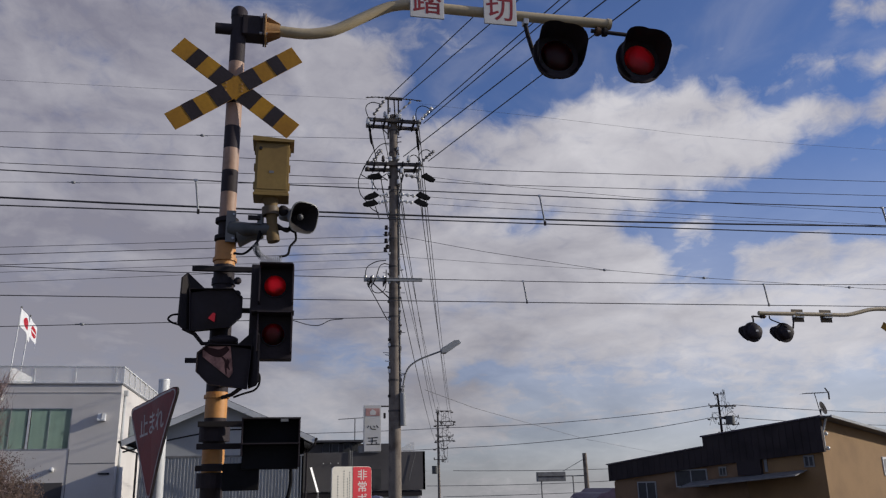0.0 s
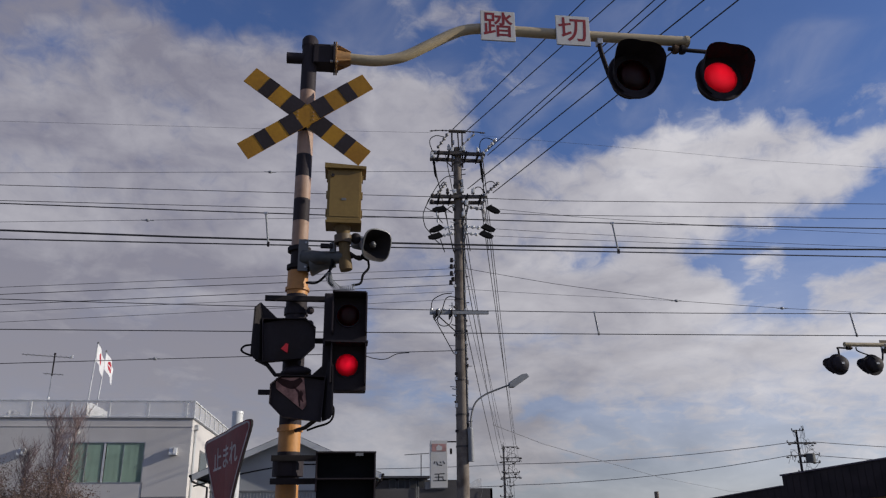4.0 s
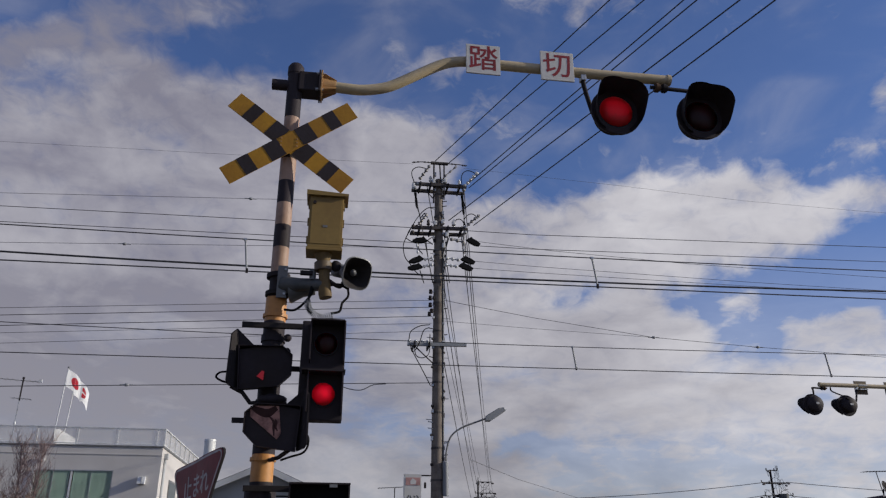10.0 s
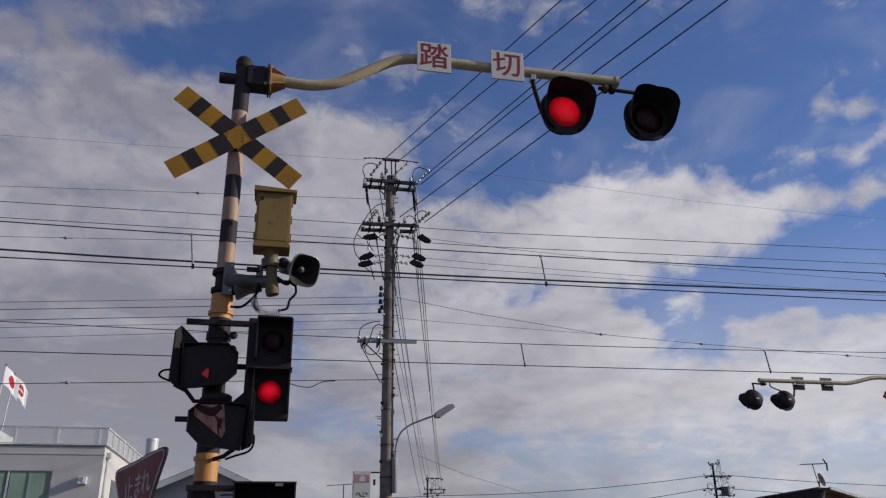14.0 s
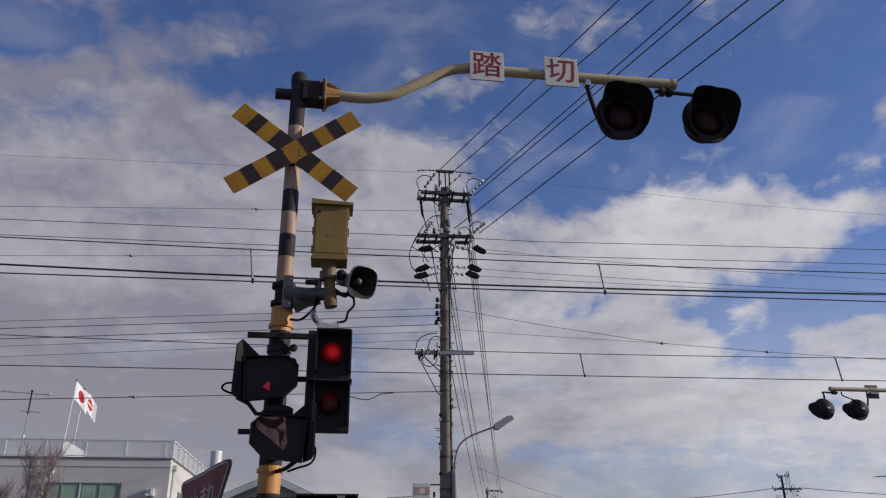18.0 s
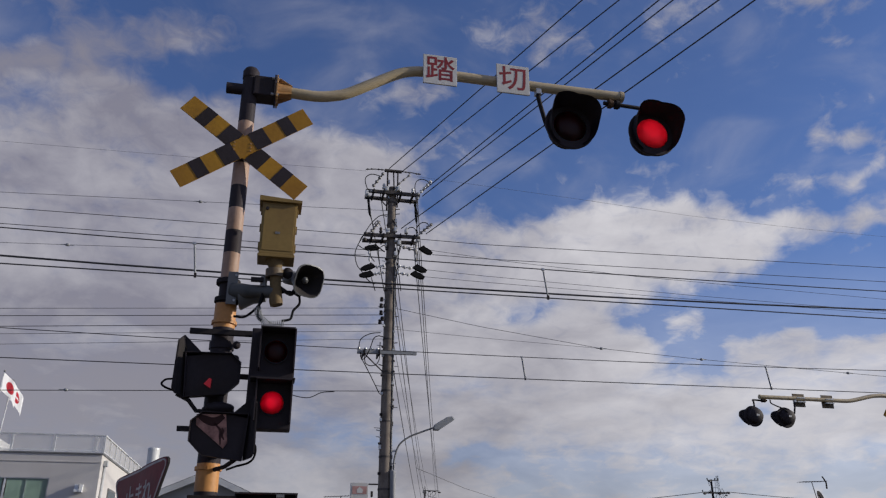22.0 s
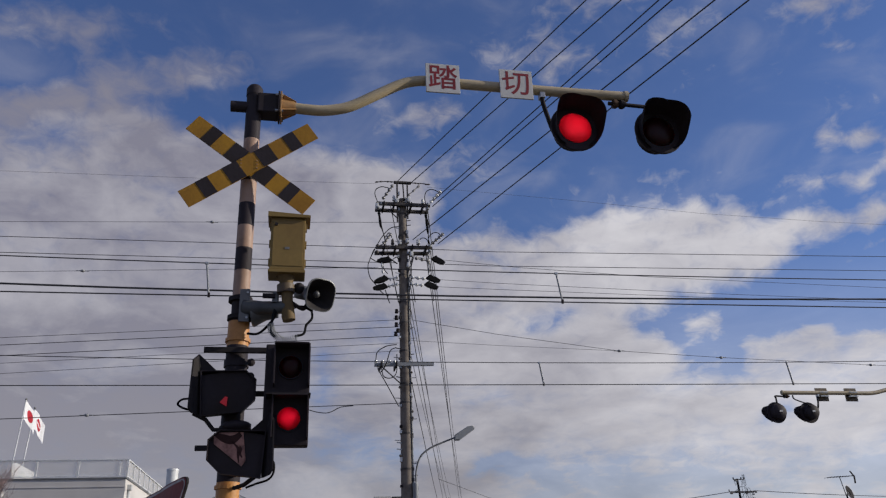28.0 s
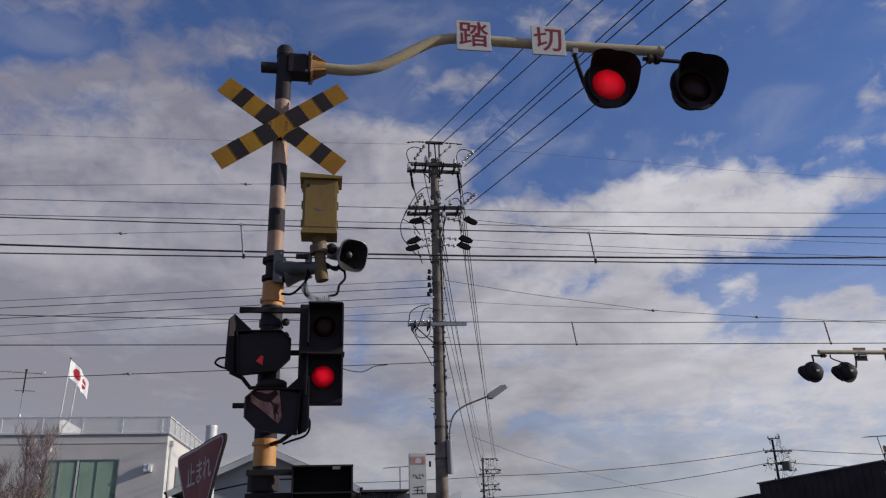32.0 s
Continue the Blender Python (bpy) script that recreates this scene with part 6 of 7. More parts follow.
def flag(x, y, top, emblem, label):
    t = local(thing("flag", (x, y, 6.5), label, "flag", "roof flags"))
    h = top - 6.5
    bm = B()
    rod(bm, (-0.14, 0, 0), (0.03, 0, h), 0.035, 0.025, 10)
    part("flagpole", bm, POSTWHITE, t, "", 40)
    bm = B()
    ball(bm, (0.03, 0, h + 0.03), 0.055)
    part("finial", bm, GREY, t, "", 60)
    strips = []
    for i in range(SN):
        w, fall = fold(i)
        n = 4
        bm = B()
        vs = [[bm.verts.new((w * 1.04 * k / n, 0.004 * s, z - fall * k / n)) for k in range(n + 1)] for s in (-1, 1) for z in (0, -SH)]
        for a, b in ((0, 1), (3, 2), (2, 0), (1, 3)):
            for k in range(n):
                bm.faces.new((vs[a][k], vs[b][k], vs[b][k + 1], vs[a][k + 1]))
        bm.faces.new((vs[0][0], vs[2][0], vs[3][0], vs[1][0]))
        bm.faces.new((vs[0][n], vs[1][n], vs[3][n], vs[2][n]))
        st = part("cloth_strip", bm, CLOTH, t)
        # the strip's share of the red emblem
        cx, r = SN * SW * 0.46, 0.25
        m, pts = 6, []
        for k in range(m + 1):
            gx = i * SW + SW * k / m
            d = r * r - (gx - cx) ** 2
            pts.append((w * k / m, math.sqrt(d) if d > 0 else 0.0, fall * k / m))
        for lo, hi in ((-1, -0.16), (0.16, 1)) if emblem == "ring" else ((-1, 1),):
            bm = B()
            for (xa, ha, da), (xb, hb, db) in zip(pts, pts[1:]):
                if ha + hb <= 0.001:
                    continue
                for s in (-1, 1):
                    bm.faces.new([bm.verts.new((xx, 0.0065 * s, -SH / 2 - dd + hh * f)) for xx, hh, dd, f in ((xa, ha, da, lo), (xb, hb, db, lo), (xb, hb, db, hi), (xa, ha, da, hi))])
            if len(bm.faces):
                part("emblem_piece", bm, CLOTHRED, st, "red emblem")
            else:
                bm.free()
        strips.append(st)
    FLAGS.append((strips, (0.04, 0.0, h - 0.05), 0.0 if emblem == "disc" else 1.7))


flag(-12.6, 40.7, 10.58, "disc", "white flag with a red disc flying on a roof pole")
flag(-12.42, 41.6, 10.34, "ring", "white flag with a red ring emblem on a roof pole")


# ---- trees and shrub before the white building ----
def bare_tree(x, y, h, seed, label):
    rnd = random.Random(seed)
    t = thing("bare_tree", (x, y, 0), label, "tree", "bare trees")
    bm = B()
    trunk = [Vector((x, y, 0))]
    for k in range(9):
        trunk.append(trunk[-1] + Vector((rnd.uniform(-0.06, 0.06), rnd.uniform(-0.05, 0.05), h / 9)))
    pipe(bm, trunk, [0.07 * (1 - 0.1 * k) + 0.006 for k in range(10)], 7)
    part("trunk", bm, BARK, t, "", 40)
    bm = B()
    for k in range(190):
        f = rnd.uniform(0.25, 0.98)
        p = trunk[0].lerp(trunk[-1], f)
        i = min(8, int(f * 9))
        p = trunk[i].lerp(trunk[i + 1], f * 9 - i)
        a, ln = rnd.uniform(0, 6.28), rnd.uniform(0.5, 1.3) * (1.15 - 0.6 * f)
        pts = [p]
        for q in range(4):
            pts.append(pts[-1] + Vector((math.cos(a) * 0.16 + rnd.uniform(-0.05, 0.05), math.sin(a) * 0.16 + rnd.uniform(-0.05, 0.05), 0.22 + rnd.uniform(-0.04, 0.08))) * ln)
        pipe(bm, pts, [0.009, 0.007, 0.0055, 0.004, 0.0025], 4)
        for q in range(5):
            s = pts[rnd.randint(1, 4)]
            d = Vector((rnd.uniform(-0.2, 0.2), rnd.uniform(-0.2, 0.2), rnd.uniform(0.1, 0.35)))
            pipe(bm, [s, s + d * 0.6, s + d + Vector((0, 0, 0.05))], [0.006, 0.004, 0.0025], 3)
    tagged(part("twig_tangle", bm, BARK, t), kind="stuff")
    return t


def shrub(x, y, r, h, seed, label):
    rnd = random.Random(seed)
    t = thing("shrub", (x, y, 0), label, "shrub", "dry shrubs")
    tips = []
    bm = B()
    for k in range(34):
        a, up, far = rnd.uniform(0, 6.28), rnd.uniform(0.55, 1.0), rnd.uniform(0.25, 1.0)
        mid = Vector((x + 0.45 * r * far * math.cos(a), y + 0.45 * r * far * math.sin(a), h * up * 0.5))
        tip = Vector((x + r * far * math.cos(a + 0.2), y + r * far * math.sin(a + 0.2), h * up * (1.1 - 0.35 * far)))
        pipe(bm, [(x, y, 0), mid, tip], [0.035, 0.02, 0.005], 5)
        tips.append((mid, tip))
        for q in range(5):
            p = mid.lerp(tip, rnd.uniform(0.3, 1.0))
            d = Vector((rnd.gauss(0, 0.22), rnd.gauss(0, 0.22), rnd.uniform(0.1, 0.5)))
            pipe(bm, [p, p + d * 0.5, p + d], [0.009, 0.006, 0.003], 3)
    tagged(part("stem_tangle", bm, BARK, t), kind="stuff")
    vs, fs = [], []
    for k in range(24000):
        mid, tip = tips[k % len(tips)]
        c = mid.lerp(tip, rnd.uniform(-0.4, 1.05)) + Vector((rnd.gauss(0, 0.19), rnd.gauss(0, 0.19), rnd.gauss(0, 0.17)))
        c.z = max(c.z, 0.05)
        u = Vector((rnd.gauss(0, 1), rnd.gauss(0, 1), rnd.gauss(0, 1))).normalized()
        w = u.orthogonal().normalized()
        s = rnd.uniform(0.018, 0.045)
        i = len(vs)
        vs += [c - u * s, c + w * s * 0.5, c + u * s, c - w * s * 0.5]
        fs.append((i, i + 1, i + 2, i + 3))
    me = bpy.data.meshes.new("leaves")
    me.from_pydata([tuple(v - Vector((x, y, 0))) for v in vs], [], fs)
    me.materials.append(DRYLEAF)
    ob = new("leaves", me)
    ob.parent = t
    return tagged(ob, kind="stuff")


bare_tree(-9.75, 30.5, 5.6, 3, "slender bare tree with reddish twigs")
bare_tree(-10.5, 31.0, 5.75, 8, "slender bare tree with thin upright twigs")
bare_tree(-11.6, 31.5, 4.5, 14, "small bare tree before the white wall")
shrub(-10.1, 29.6, 1.5, 3.9, 4, "dry brown shrub before the white wall")
shrub(-8.9, 29.2, 1.1, 2.9, 7, "low dark brown shrub")
shrub(-12.4, 30.0, 1.9, 3.9, 9, "dry brown shrub beside bare trees")

# ---- gabled building ----
gb = thing("gabled_building", (-2, 34, 0), "grey ribbed building with a pale gabled roof", "building")
AX, AZ = -2.07, 4.98
EL, ER = (-5.45, 3.50), (1.31, 3.53)
bm = B()
slab(bm, [(-4.85, 30.45, 0), (0.93, 30.45, 0), (0.93, 30.45, 3.62), (AX, 30.45, AZ - 0.12), (-4.85, 30.45, 3.62)], (0, 0.15, 0))
part("gable_wall", bm, GABLEGREY, gb)
x = -4.82
while x < 0.9:
    top = 3.55 if (x < -4.0 or x > 0.3) else 2.9
    bm = B()
    slab(bm, [(x, 30.45, 0), (x + 0.012, 30.415, 0), (x + 0.045, 30.415, 0), (x + 0.057, 30.45, 0)], (0, 0, min(top, 2.95)))
    part("rib", bm, RIBBED, gb)
    x += 0.115
bm = B()
box(bm, (-4.86, 30.405, 2.93), (0.94, 30.452, 3.0))
part("flashing", bm, GREY, gb)
for (ex_, ez_) in (EL, ER):
    s = 1 if ex_ > AX else -1
    bm = B()
    slab(bm, [(AX, 30.0, AZ), (ex_, 30.0, ez_), (ex_, 30.0, ez_ + 0.05), (AX, 30.0, AZ + 0.05)], (0, 11, 0))
    part("roof_sheet", bm, ROOFDARK, gb)
    bm = B()
    slab(bm, [(AX, 29.97, AZ + 0.03), (ex_, 29.97, ez_ + 0.03), (ex_ - s * 0.03, 29.97, ez_ - 0.17), (AX, 29.97, AZ - 0.19)], (0, 0.05, 0))
    part("barge_board", bm, FASCIA, gb)
    bm = B()
    slab(bm, [(AX, 30.02, AZ - 0.10), (ex_, 30.02, ez_ - 0.10), (ex_, 30.45, ez_ - 0.10), (AX, 30.45, AZ - 0.10)], (0, 0, 0.03))
    part("soffit", bm, FASCIA, gb)
    bm = B()
    pipe(bm, [(ex_ + s * 0.05, 29.95, ez_ - 0.02), (ex_ + s * 0.05, 41, ez_ - 0.02)], 0.055, 8)
    part("gutter", bm, DARK, gb)
for sx, pts in ((1, [(1.33, 30.0, 3.5), (1.30, 30.1, 3.3), (1.05, 30.42, 3.05), (1.0, 30.42, 0.0)]), (-1, [(-5.47, 30.0, 3.48), (-5.44, 30.1, 3.3), (-4.95, 30.4, 3.12), (-4.92, 30.4, 0)])):
    bm = B()
    pipe(bm, pts, 0.04, 8)
    part("downpipe", bm, DARK, gb)
bm = B()
box(bm, (0.78, 30.45, 0), (0.93, 41, 3.6))
part("side_wall", bm, RIBBED, gb)
bm = B()
box(bm, (-4.85, 30.6, 0), (-4.7, 41, 3.6))
part("side_wall", bm, RIBBED, gb)
bm = B()
pipe(bm, smooth_path([(-5.3, 29.6, 3.12), (-3.6, 29.6, 3.55), (-1.6, 29.6, 3.85), (0.3, 29.6, 3.72), (1.2, 29.6, 3.3)], 5), 0.03, 6)
part("dark_cable", bm, RUBBER, gb)

# ---- charcoal building with its sign tower ----
db = thing("charcoal_building", (4, 40, 0), "charcoal flat-roofed shop with a pale base", "building")
bm = B()
box(bm, (0.95, 36.0, 1.62), (6.5, 36.3, 3.28))
part("parapet", bm, DARKWALL, db)
bm = B()
slab(bm, [(6.5, 36.0, 3.28), (6.5, 36.0, 1.62), (6.28, 36.9, 1.62), (6.6, 40, 1.62), (6.6, 40, 3.28)], (-0.1, 0, 0))
part("parapet_return", bm, DARKWALL, db)
bm = B()
box(bm, (1.0, 36.15, 0), (6.3, 36.4, 1.62))
part("base_wall", bm, FASCIA, db)
bm = B()
box(bm, (1.0, 36.05, 1.36), (6.35, 36.12, 1.6))
part("awning", bm, DARK, db)
bm = B()
box(bm, (0.7, 38.0, 1.0), (5.5, 44, 3.75))
part("upper_storey", bm, DARKWALL, db)
bm = B()
box(bm, (0.9, 37.7, 3.82), (3.9, 44, 3.92), 0.01)
part("roof_edge", bm, ROOFDARK, db)
for x in (2.0, 2.42, 2.95, 3.35):
    bm = B()
    box(bm, (x, 37.93, 3.36), (x + 0.34, 37.99, 3.78))
    w = part("window", bm, GREY, db)
    bm = B()
    box(bm, (x + 0.03, 37.91, 3.39), (x + 0.31, 37.935, 3.75))
    part("pane", bm, ROOMDARK, w)
for x in (3.12, 3.2):
    bm = B()
    rod(bm, (x, 35.95, 1.62), (x, 35.95, 3.35), 0.02, seg=8)
    part("conduit", bm, GREY, db)
for x in (1.95, 2.27, 2.6, 5.35):
    bm = B()
    rod(bm, (x, 35.99, 2.83), (x, 35.93, 2.81), 0.022, seg=10)
    part("spot_lamp", bm, PORCELAIN, db)
bm = B()
box(bm, (3.9, 35.96, 1.7), (4.5, 36.0, 2.55))
part("dark_panel", bm, ROOMDARK, db)
bm = B()
rod(bm, (5.75, 35.95, 2.0), (6.05, 35.95, 3.2), 0.012, seg=6)
part("stay_wire", bm, GREY, db)
bm = B()
slab(bm, [(5.3, 36.8, 3.3), (6.15, 36.8, 3.3), (6.15, 36.8, 3.75), (5.95, 36.8, 3.72), (5.5, 36.8, 3.45)], (0, 0.06, 0))
part("roof_screen", bm, MESHWIRE, db)
# Bright slanted rod; its glow is added to raise the brightness.
tube_ = thing("bright_rod", (1.4, 35.6, 0), "slanted white rod made to glow", "lamp")
bm = B()
rod(bm, (1.72, 35.6, 1.62), (1.4, 35.6, 2.65), 0.04, seg=8)
part("lamp_tube", bm, glow("added_white_glow", (1.0, 0.98, 0.95), 1.1), tube_)
bm = B()
rod(bm, (1.72, 35.62, 0), (1.72, 35.62, 1.7), 0.04, seg=8)
part("lamp_post", bm, GREY, tube_)
st = thing("sign_tower", (4.1, 36.1, 3.28), "white upright shop sign with dark brush characters", "sign")
bm = B()
box(bm, (3.5, 35.95, 3.24), (4.47, 36.35, 3.56), 0.01)
part("sign_base", bm, GREY, st)
bm = B()
box(bm, (3.73, 35.9, 3.3), (4.49, 36.3, 5.34), 0.015)
panel = part("sign_panel", bm, WHITE, st)
bm = B()
box(bm, (3.79, 35.885, 4.86), (4.43, 35.899, 5.19))
part("printed_crest", bm, PINK, panel)
bm = B()
slab(bm, [(4.0, 35.88, 4.9), (4.24, 35.88, 4.9), (4.26, 35.88, 5.05), (4.1, 35.88, 5.16), (3.99, 35.88, 5.04)], (0, 0.004, 0))
part("crest_shape", bm, WHITE, panel)
strokes = [((3.88, 4.32), (3.93, 4.42)), ((4.0, 4.42), (4.05, 4.28)), ((4.05, 4.28), (4.24, 4.26)), ((4.15, 4.42), (4.2, 4.36)), ((4.28, 4.44), (4.36, 4.34)), ((3.9, 3.88), (4.34, 3.9)), ((3.92, 3.75), (4.3, 3.76)),
           ((3.84, 3.60), (4.42, 3.61)), ((4.1, 3.88), (4.08, 3.61)), ((4.26, 3.71), (4.3, 3.65))]
for (xa, za), (xb, zb) in strokes:
    bm = B()
    d = Vector((xb - xa, 0, zb - za)).normalized()
    nn = Vector((-d.z, 0, d.x)) * 0.024
    a, b = Vector((xa, 35.893, za)), Vector((xb, 35.893, zb))
    slab(bm, [a - nn * 0.7, b - nn, b + d * 0.02, b + nn, a + nn * 0.7], (0, 0.006, 0))
    part("brush_stroke", bm, INK, panel)
bm = B()
box(bm, (4.49, 36.05, 5.27), (5.1, 36.1, 5.33))
part("sign_stay", bm, DARK, st)
bm = B()
box(bm, (4.62, 35.98, 4.75), (4.72, 36.06, 5.0), 0.02)
part("bell_lamp", bm, DARK, st)
tv_antenna(3.55, 38.5, 3.9, 4.95, 2.75, 3.95, "thin roof antenna beside a sign", False)

# ---- small street pole with a flat panel ----
sp = thing("panel_post", (27.35, 70, 0), "grey street post carrying a long flat panel", "street post")
bm = B()
rod(bm, (27.4, 70, -0.8), (27.35, 70, 4.4), 0.24, 0.19, 12)
part("post_shaft", bm, CONCRETE, sp, "", 40)
bm = B()
box(bm, (22.7, 69.8, 1.98), (25.35, 70.2, 2.8), 0.03)
part("panel", bm, GREY, sp)
bm = B()
box(bm, (22.7, 69.75, 2.4), (25.35, 69.8, 2.44))
part("panel_seam", bm, DARK, sp)
bm = B()
rod(bm, (25.3, 70, 2.42), (27.35, 70, 2.42), 0.05, seg=8)
part("panel_arm", bm, GREY, sp)
bm = B()
rod(bm, (25.2, 70, 2.85), (27.3, 70, 3.9), 0.025, seg=6)
part("stay", bm, GREY, sp)
for x in (23.1, 26.1):
    bm = B()
    rod(bm, (x, 70, -0.8), (x, 70, 2.4), 0.06, seg=8)
    part("leg", bm, GREY, sp)

# ---- tan house ----
th = thing("tan_house", (31, 47, 0), "tan house with dark brown roof band", "house")
C, Lf, Rt = Vector((29.75, 40.0, 0)), Vector((22.15, 52.0, 0)), Vector((39.4, 46.2, 0))
dl, dr = (Lf - C).normalized(), (Rt - C).normalized()
nl, nr = Vector((-dl.y, dl.x, 0)), Vector((dr.y, -dr.x, 0))
if nl.y > 0:
    nl = -nl
if nr.y > 0:
    nr = -nr


def on(base, d, s, z, n=None, out=0.0):
    p = base + d * s
    return Vector((p.x, p.y, z)) + (n * out if n is not None else Vector((0, 0, 0)))


LL, LR = (Lf - C).length, (Rt - C).length
bm = B()
slab(bm, [on(C, dl, 0, 0), on(C, dl, LL - 0.3, 0), on(C, dl, LL - 0.3, 1.95), on(C, dl, 7.1, 2.7), on(C, dl, 0, 3.3)], -nl * 0.25)
part("front_wall", bm, TAN, th)
bm = B()
slab(bm, [on(C, dr, 0, 0), on(C, dr, LR, 0), on(C, dr, LR, 4.16), on(C, dr, 0, 4.94)], -nr * 0.25)
part("side_wall", bm, TAN, th)
# Added panel over the tan wall; its darker colour paints the shade.
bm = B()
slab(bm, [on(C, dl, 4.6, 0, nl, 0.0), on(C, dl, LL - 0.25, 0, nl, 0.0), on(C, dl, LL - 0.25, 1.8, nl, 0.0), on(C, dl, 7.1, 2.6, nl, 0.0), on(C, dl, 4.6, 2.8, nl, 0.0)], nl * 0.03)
part("wood_siding", bm, DULLTAN, th)
# dark band: tall part and lower part
bm = B()
slab(bm, [on(C, dl, -0.2, 3.1, nl, 0.28), on(C, dl, 7.05, 2.56, nl, 0.28), on(C, dl, 7.05, 4.30, nl, 0.28), on(C, dl, -0.2, 5.0, nl, 0.28)], -nl * 0.28)
band = part("roof_band", bm, BROWNSIDING, th)
bm = B()
slab(bm, [on(C, dl, 7.05, 2.56, nl, 0.28), on(C, dl, LL, 1.83, nl, 0.28), on(C, dl, LL, 2.88, nl, 0.28), on(C, dl, 7.05, 3.70, nl, 0.28)], -nl * 0.28)
part("roof_band", bm, BROWNSIDING, th)
s = 0.1
while s < LL - 0.1:
    if s < 7.0:
        z0, z1 = 3.1 - 0.0766 * s, 4.93 - 0.099 * s
    else:
        z0, z1 = 2.56 - 0.102 * (s - 7.05), 3.63 - 0.115 * (s - 7.05)
    bm = B()
    slab(bm, [on(C, dl, s, z0, nl, 0.283), on(C, dl, s + 0.035, z0, nl, 0.283), on(C, dl, s + 0.035, z1, nl, 0.283), on(C, dl, s, z1, nl, 0.283)], nl * 0.02)
    part("siding_rib", bm, BROWNSIDING, band)
    s += 0.42
bm = B()
slab(bm, [on(C, dl, -0.3, 5.0, nl, 0.36), on(C, dl, 7.15, 4.30, nl, 0.36), on(C, dl, 7.15, 4.38, nl, 0.36), on(C, dl, -0.3, 5.08, nl, 0.36)], -nl * 2.0)
slab(bm, [on(C, dl, 7.16, 3.70, nl, 0.36), on(C, dl, LL + 0.1, 2.88, nl, 0.36), on(C, dl, LL + 0.1, 2.95, nl, 0.36), on(C, dl, 7.16, 3.77, nl, 0.36)], -nl * 2.0)
part("roof_capping", bm, paint("purple_brown_capping", (0.07, 0.05, 0.075), 0.45, vary=0.2), th)
bm = B()
slab(bm, [on(C, dr, -0.3, 4.92, nr, 0.9), on(C, dr, LR + 0.3, 4.08, nr, 0.9), on(C, dr, LR + 0.3, 4.26, nr, 0.9), on(C, dr, -0.3, 5.06, nr, 0.9)], -nr * 0.06)
part("rake_board", bm, RIBBED, th)
bm = B()
slab(bm, [on(C, dr, -0.3, 4.94, nr, 0.84), on(C, dr, LR + 0.3, 4.12, nr, 0.84), on(C, dr, LR + 0.3, 4.2, nr, 0.84), on(C, dr, -0.3, 5.02, nr, 0.84)], -nr * 0.83)
BK = dr * LR
slab(bm, [on(C, dl, 0.05, 4.75), on(C, dl, 7.0, 4.1), on(C, dl, 7.0, 3.3) + BK, on(C, dl, 0.05, 3.9) + BK], (0, 0, 0.08))
slab(bm, [on(C, dl, 7.05, 3.5), on(C, dl, LL - 0.05, 2.7), on(C, dl, LL - 0.05, 2.4) + BK, on(C, dl, 7.05, 3.1) + BK], (0, 0, 0.08))
part("roof_sheet", bm, ROOFDARK, th)
bm = B()
pipe(bm, [on(C, dr, 0.15, 4.9, nr, 0.4), on(C, dr, 0.2, 4.2, nr, 0.1), on(C, dr, 0.22, 3.32, nr, 0.08)], 0.06, 8)
part("downpipe", bm, FASCIA, th, "", 40)
for s_, z in ((0.55, 4.1), (0.5, 3.3)):
    bm = B()
    p = on(C, dr, s_, z, nr, 0.12)
    ball(bm, p, 0.12)
    part("wall_fitting", bm, POSTWHITE, th)
bm = B()
slab(bm, [on(C, dr, 9.3, 1.75, nr, 0.01), on(C, dr, 10.6, 1.75, nr, 0.01), on(C, dr, 10.6, 2.9, nr, 0.01), on(C, dr, 9.3, 2.9, nr, 0.01)], nr * 0.06)
w = part("window", bm, POSTWHITE, th)
bm = B()
slab(bm, [on(C, dr, 9.42, 1.87, nr, 0.072), on(C, dr, 10.48, 1.87, nr, 0.072), on(C, dr, 10.48, 2.78, nr, 0.072), on(C, dr, 9.42, 2.78, nr, 0.072)], nr * 0.004)
part("pane", bm, GREY, w)
for s0, s1, z0, z1 in ((7.1, 9.3, 1.35, 2.42), (10.75, 12.15, 0.6, 1.75), (5.8, 6.3, 1.95, 2.5), (0.52, 1.1, 2.3, 2.95)):
    bm = B()
    slab(bm, [on(C, dl, s0, z0, nl, 0.035), on(C, dl, s1, z0, nl, 0.035), on(C, dl, s1, z1, nl, 0.035), on(C, dl, s0, z1, nl, 0.035)], nl * 0.05)
    w = part("window", bm, RIBBED if s1 - s0 > 1 else GREY, th)
    for a, b in ((s0 + 0.08, (s0 + s1) / 2 - 0.04), ((s0 + s1) / 2 + 0.04, s1 - 0.08)):
        bm = B()
        slab(bm, [on(C, dl, a, z0 + 0.08, nl, 0.087), on(C, dl, b, z0 + 0.08, nl, 0.087), on(C, dl, b, z1 - 0.08, nl, 0.087), on(C, dl, a, z1 - 0.08, nl, 0.087)], nl * 0.004)
        part("pane", bm, ROOMDARK, w)
bm = B()
slab(bm, [on(C, dl, 1.0, 2.12, nl, 0.05), on(C, dl, 8.2, 1.62, nl, 0.05), on(C, dl, 8.2, 1.30, nl, 1.7), on(C, dl, 1.0, 1.83, nl, 1.7)], (0, 0, 0.06))
part("canopy", bm, GREY, th)
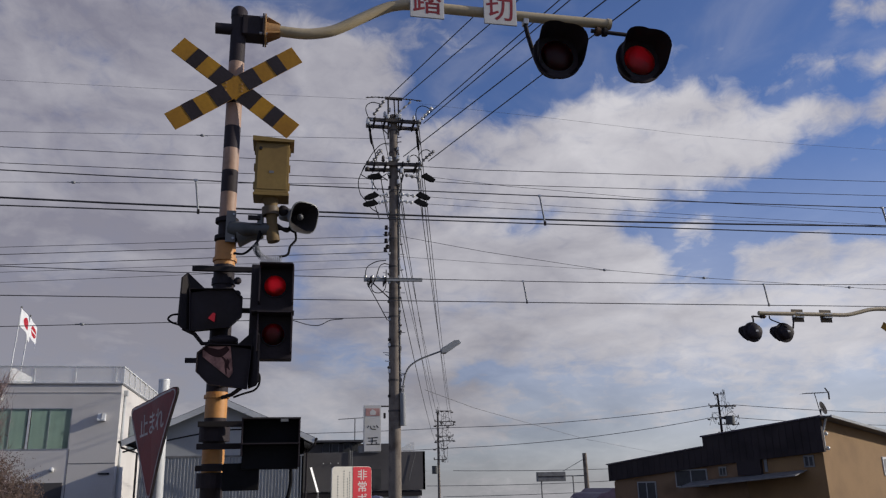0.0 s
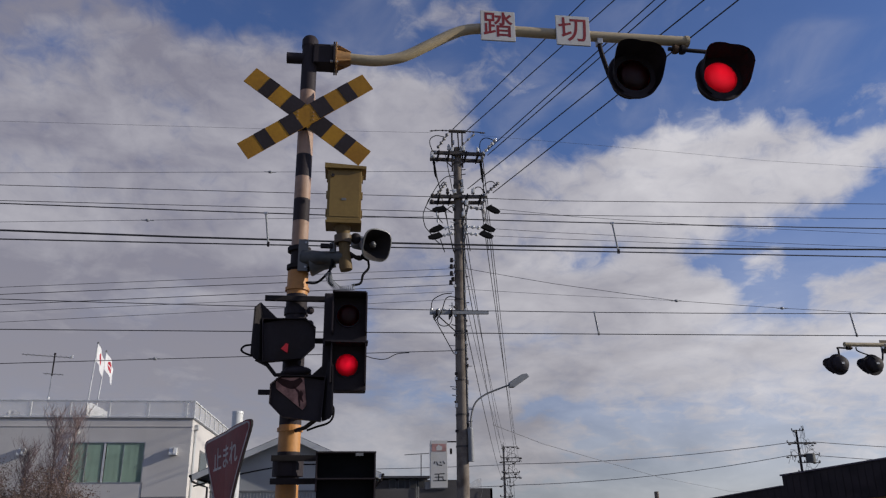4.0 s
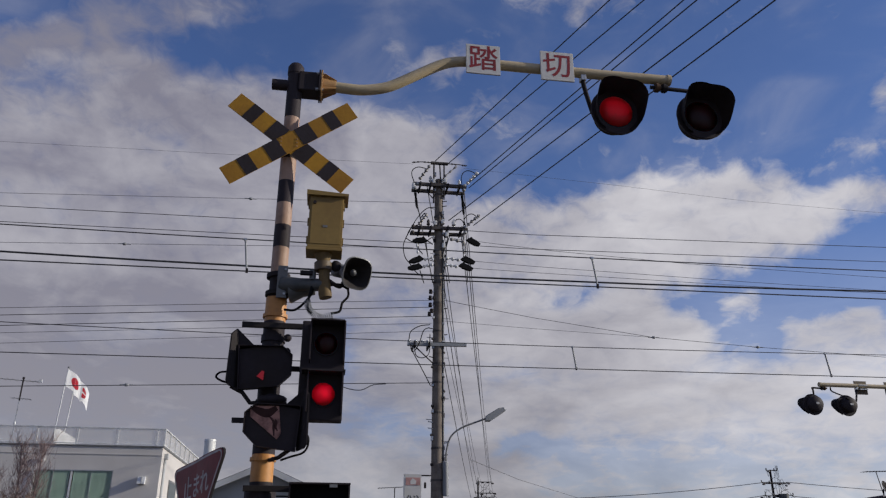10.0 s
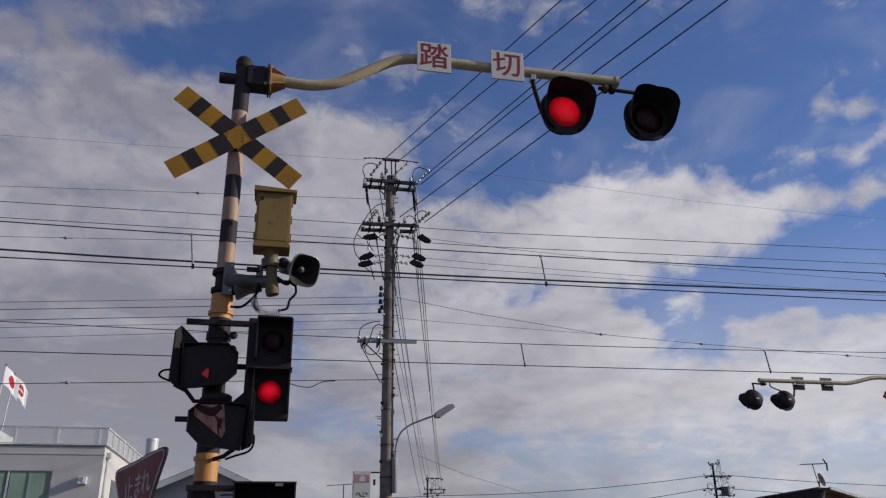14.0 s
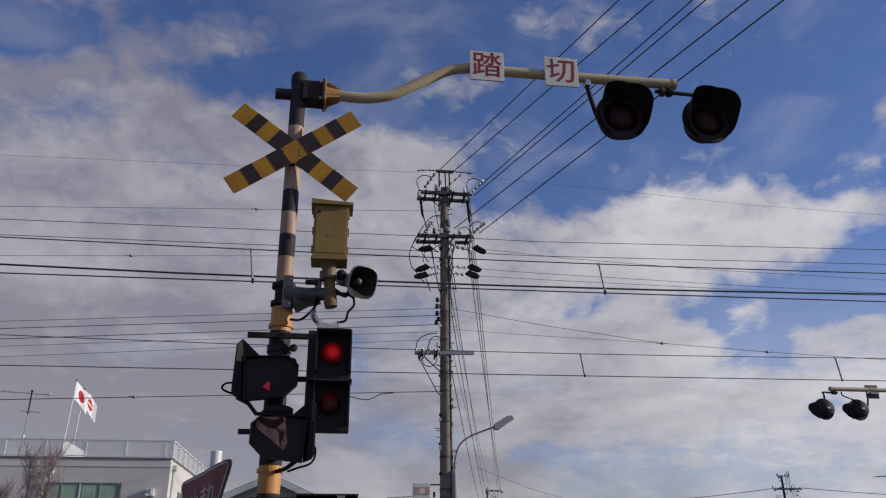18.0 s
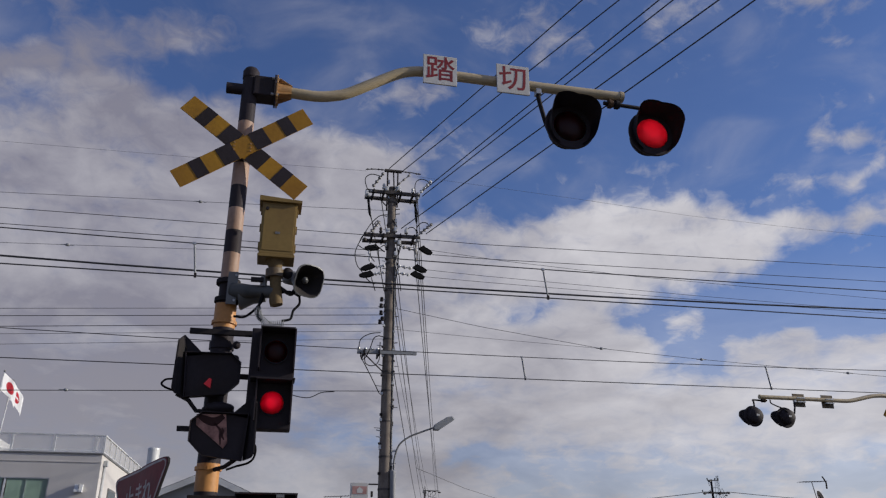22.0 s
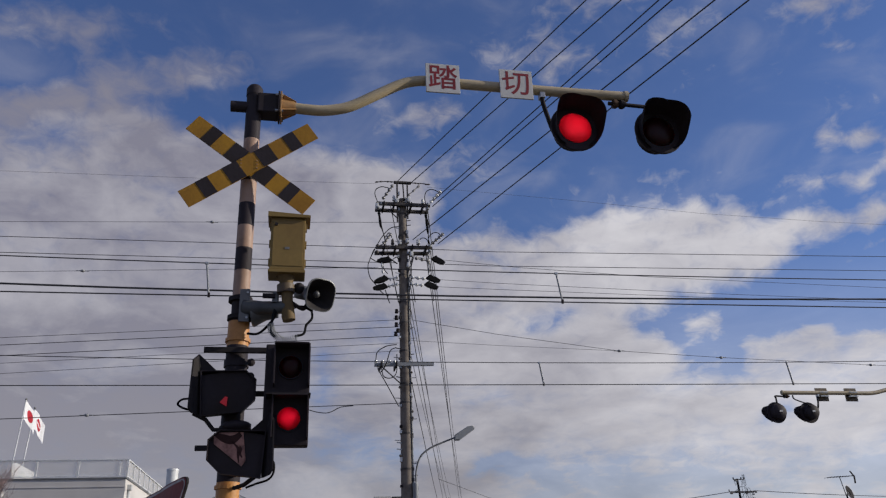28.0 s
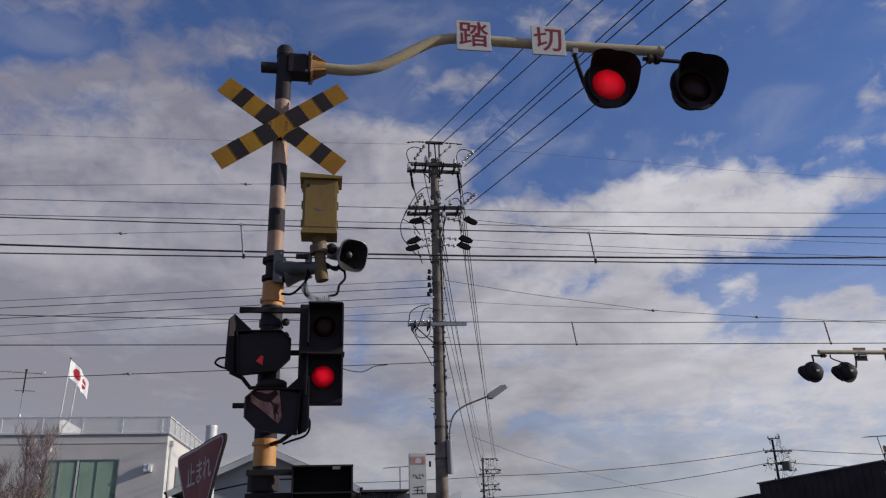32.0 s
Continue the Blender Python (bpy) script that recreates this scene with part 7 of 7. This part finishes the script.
for k in range(2):
    bm = B()
    slab(bm, [on(C, dl, 1.8 + 3.1 * k, 1.99 - 0.22 * k, nl, 0.25), on(C, dl, 4.4 + 3.1 * k, 1.80 - 0.22 * k, nl, 0.25), on(C, dl, 4.4 + 3.1 * k, 1.66 - 0.22 * k, nl, 1.0), on(C, dl, 1.8 + 3.1 * k, 1.86 - 0.22 * k, nl, 1.0)], (0, 0, -0.03))
    part("canopy_soffit", bm, RIBBED, th)
bm = B()
slab(bm, [on(C, dl, 3.55, 1.95, nl, 0.0), on(C, dl, 5.0, 1.95, nl, 0.0), on(C, dl, 5.0, 2.78, nl, 0.0), on(C, dl, 3.55, 2.88, nl, 0.0)], nl * 0.3)
part("shutter_box", bm, BROWNSIDING, th)
for a, b, z0, z1, mt in ((3.26, 3.42, 2.12, 2.84, RIBBED), (5.02, 5.46, 1.86, 2.6, DULLTAN)):
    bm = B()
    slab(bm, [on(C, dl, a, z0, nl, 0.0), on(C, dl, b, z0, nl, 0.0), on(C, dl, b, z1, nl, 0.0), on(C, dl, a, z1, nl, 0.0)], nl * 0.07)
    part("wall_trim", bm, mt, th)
ha = tv_antenna(30.25, 40.6, 4.9, 6.4, 29.45, 31.1, "thin roof antenna on the tan house", False, 0.25)
bm = B()
slab(bm, [(30.95, 40.58, 6.72), (31.02, 40.58, 6.72), (31.22, 40.58, 6.42), (31.2, 40.58, 6.05), (31.12, 40.58, 6.05), (31.14, 40.58, 6.4)], (0, 0.04, 0))
part("reflector_bar", bm, DARK, ha)
hd = thing("satellite_dish", (30.45, 40.5, 5.0), "satellite dish on the antenna mast, painted dark as in shade", "satellite dish")
# Reflector in dark steel: the dish's shade is put into its colour.
bm = B()
lathe(bm, (30.52, 40.4, 5.55), (0.5, -0.85, 0.25), [(-0.1, 0.02), (-0.08, 0.15), (-0.03, 0.3), (0.0, 0.38), (0.01, 0.38), (-0.06, 0.16)], 20)
part("reflector", bm, DARK, hd, "", 50)
bm = B()
rod(bm, (30.4, 40.55, 5.0), (30.42, 40.5, 5.5), 0.035, seg=8)
part("mount", bm, DARK, hd)
pr = thing("purple_roof", (23.5, 60, 0), "small house with a purple tiled roof", "house")
bm = B()
slab(bm, [(24.2, 60, 0.6), (26.8, 60, 0.6), (26.6, 60, 1.25), (25.6, 60, 1.35), (25.2, 60, 1.05), (24.6, 60, 0.95)], (0, 6, 0))
part("roof", bm, paint("purple_tile", (0.09, 0.06, 0.12), 0.5), pr)
bm = B()
box(bm, (24.4, 60.2, 0), (26.7, 65.8, 0.6))
part("wall", bm, DARKWALL, pr)


# ---- what moves ----
BEAT = [(0, 0.45), (0.5, 0.15), (1.3, 0.0), (1.8, 0.45), (2.4, 0.85), (3.0, 1.0), (4.7, 1.0), (6.5, 0.7), (7.0, 0.4), (7.5, 0.1), (9.4, 0.05), (10.0, 0.55), (10.6, 0.9), (13.6, 0.95), (15.5, 0.45), (16.2, 0.05), (18.5, 0.05),
        (19.0, 0.7), (20.0, 0.95), (22.5, 0.85), (23.0, 0.5), (23.6, 0.05), (24.5, 0.1), (25.0, 0.7), (26, 0.95), (28.9, 1.0), (29.4, 0.6), (29.8, 0.1), (31.3, 0.05), (31.7, 0.5), (32, 0.85)]


def beat(t):
    return float(np.interp(t, [b[0] for b in BEAT], [b[1] for b in BEAT])) ** 2


def slide_rows(at, half, level):
    """Slides the lit slats out from behind their grille as far as level says."""
    return [(k / FPS, pose(at[0], at[1], at[2] + half * level(k / FPS))) for k in range(0, 32 * FPS + 1, 2)]


def motions():
    def arm_right(t):
        return ((t - 0.78) / 1.0515) % 1 < 0.52

    def top_lamp(t):
        """Share of light in the upper lamp, which fades over as filaments do; the lower one starts at these times."""
        return sum(np.interp(t - k * 0.02, (-1.06, 1.36, 2.57, 12.27, 16.99, 20.72, 31.45, 33.83), (-2, 0, 1, 9, 13, 16, 25, 27)) % 1 >= 0.49 for k in range(3)) / 3

    for key, level in (("right", lambda t: 0.12 + 0.76 * beat(t) if arm_right(t) else 0.045), ("left", lambda t: 0.045 if arm_right(t) else 0.12 + 0.76 * beat(t)),
                       ("top", lambda t: 0.05 + 0.535 * top_lamp(t)), ("bottom", lambda t: 0.8 - 0.61 * top_lamp(t)), ("arrow", lambda t: 1.0 if t > 0.45 and abs((t - 0.6 + 0.2546) % 0.5092 - 0.2546) < 0.125 else 0.0)):
        ob, at, half = LIGHTS[key]
        walk(ob, slide_rows(at, half, level))
    walk(clouds, [(t, Matrix.Translation(CLOUD_FLOW * (t - 25))) for t in (0, 8, 16, 24, 32)])
    for strips, top, ph in FLAGS:
        times = [k * 0.15 for k in range(214)]
        for i, st in enumerate(strips):
            rows = []
            for t in times:
                p = Vector(top)
                calm = np.interp(t, (0, 2, 4, 7, 9, 10, 11, 12, 13, 16, 18, 19, 22, 24, 28, 29, 30, 31, 32), (55, 62, 62, 30, 45, 5, 0, 30, 0, 58, 35, 12, 40, 66, 52, 60, 52, 45, 45))
                gust = 20 + 0.72 * calm + 8 * math.sin(1.9 * t + ph) + 6 * math.sin(3.1 * t + 2 * ph)
                for j in range(i + 1):
                    head = radians(10 + gust + 34 * math.sin(7.5 * t - 1.15 * j + ph) * (0.25 + j / 8))
                    if j < i:
                        w, fall = fold(j)
                        p = p + Vector((w * math.cos(head), w * math.sin(head), -fall))
                p = Matrix.Translation(p) @ Matrix.Rotation(head, 4, "Z")
                rows.append((t, p))
            walk(st, rows)


motions()
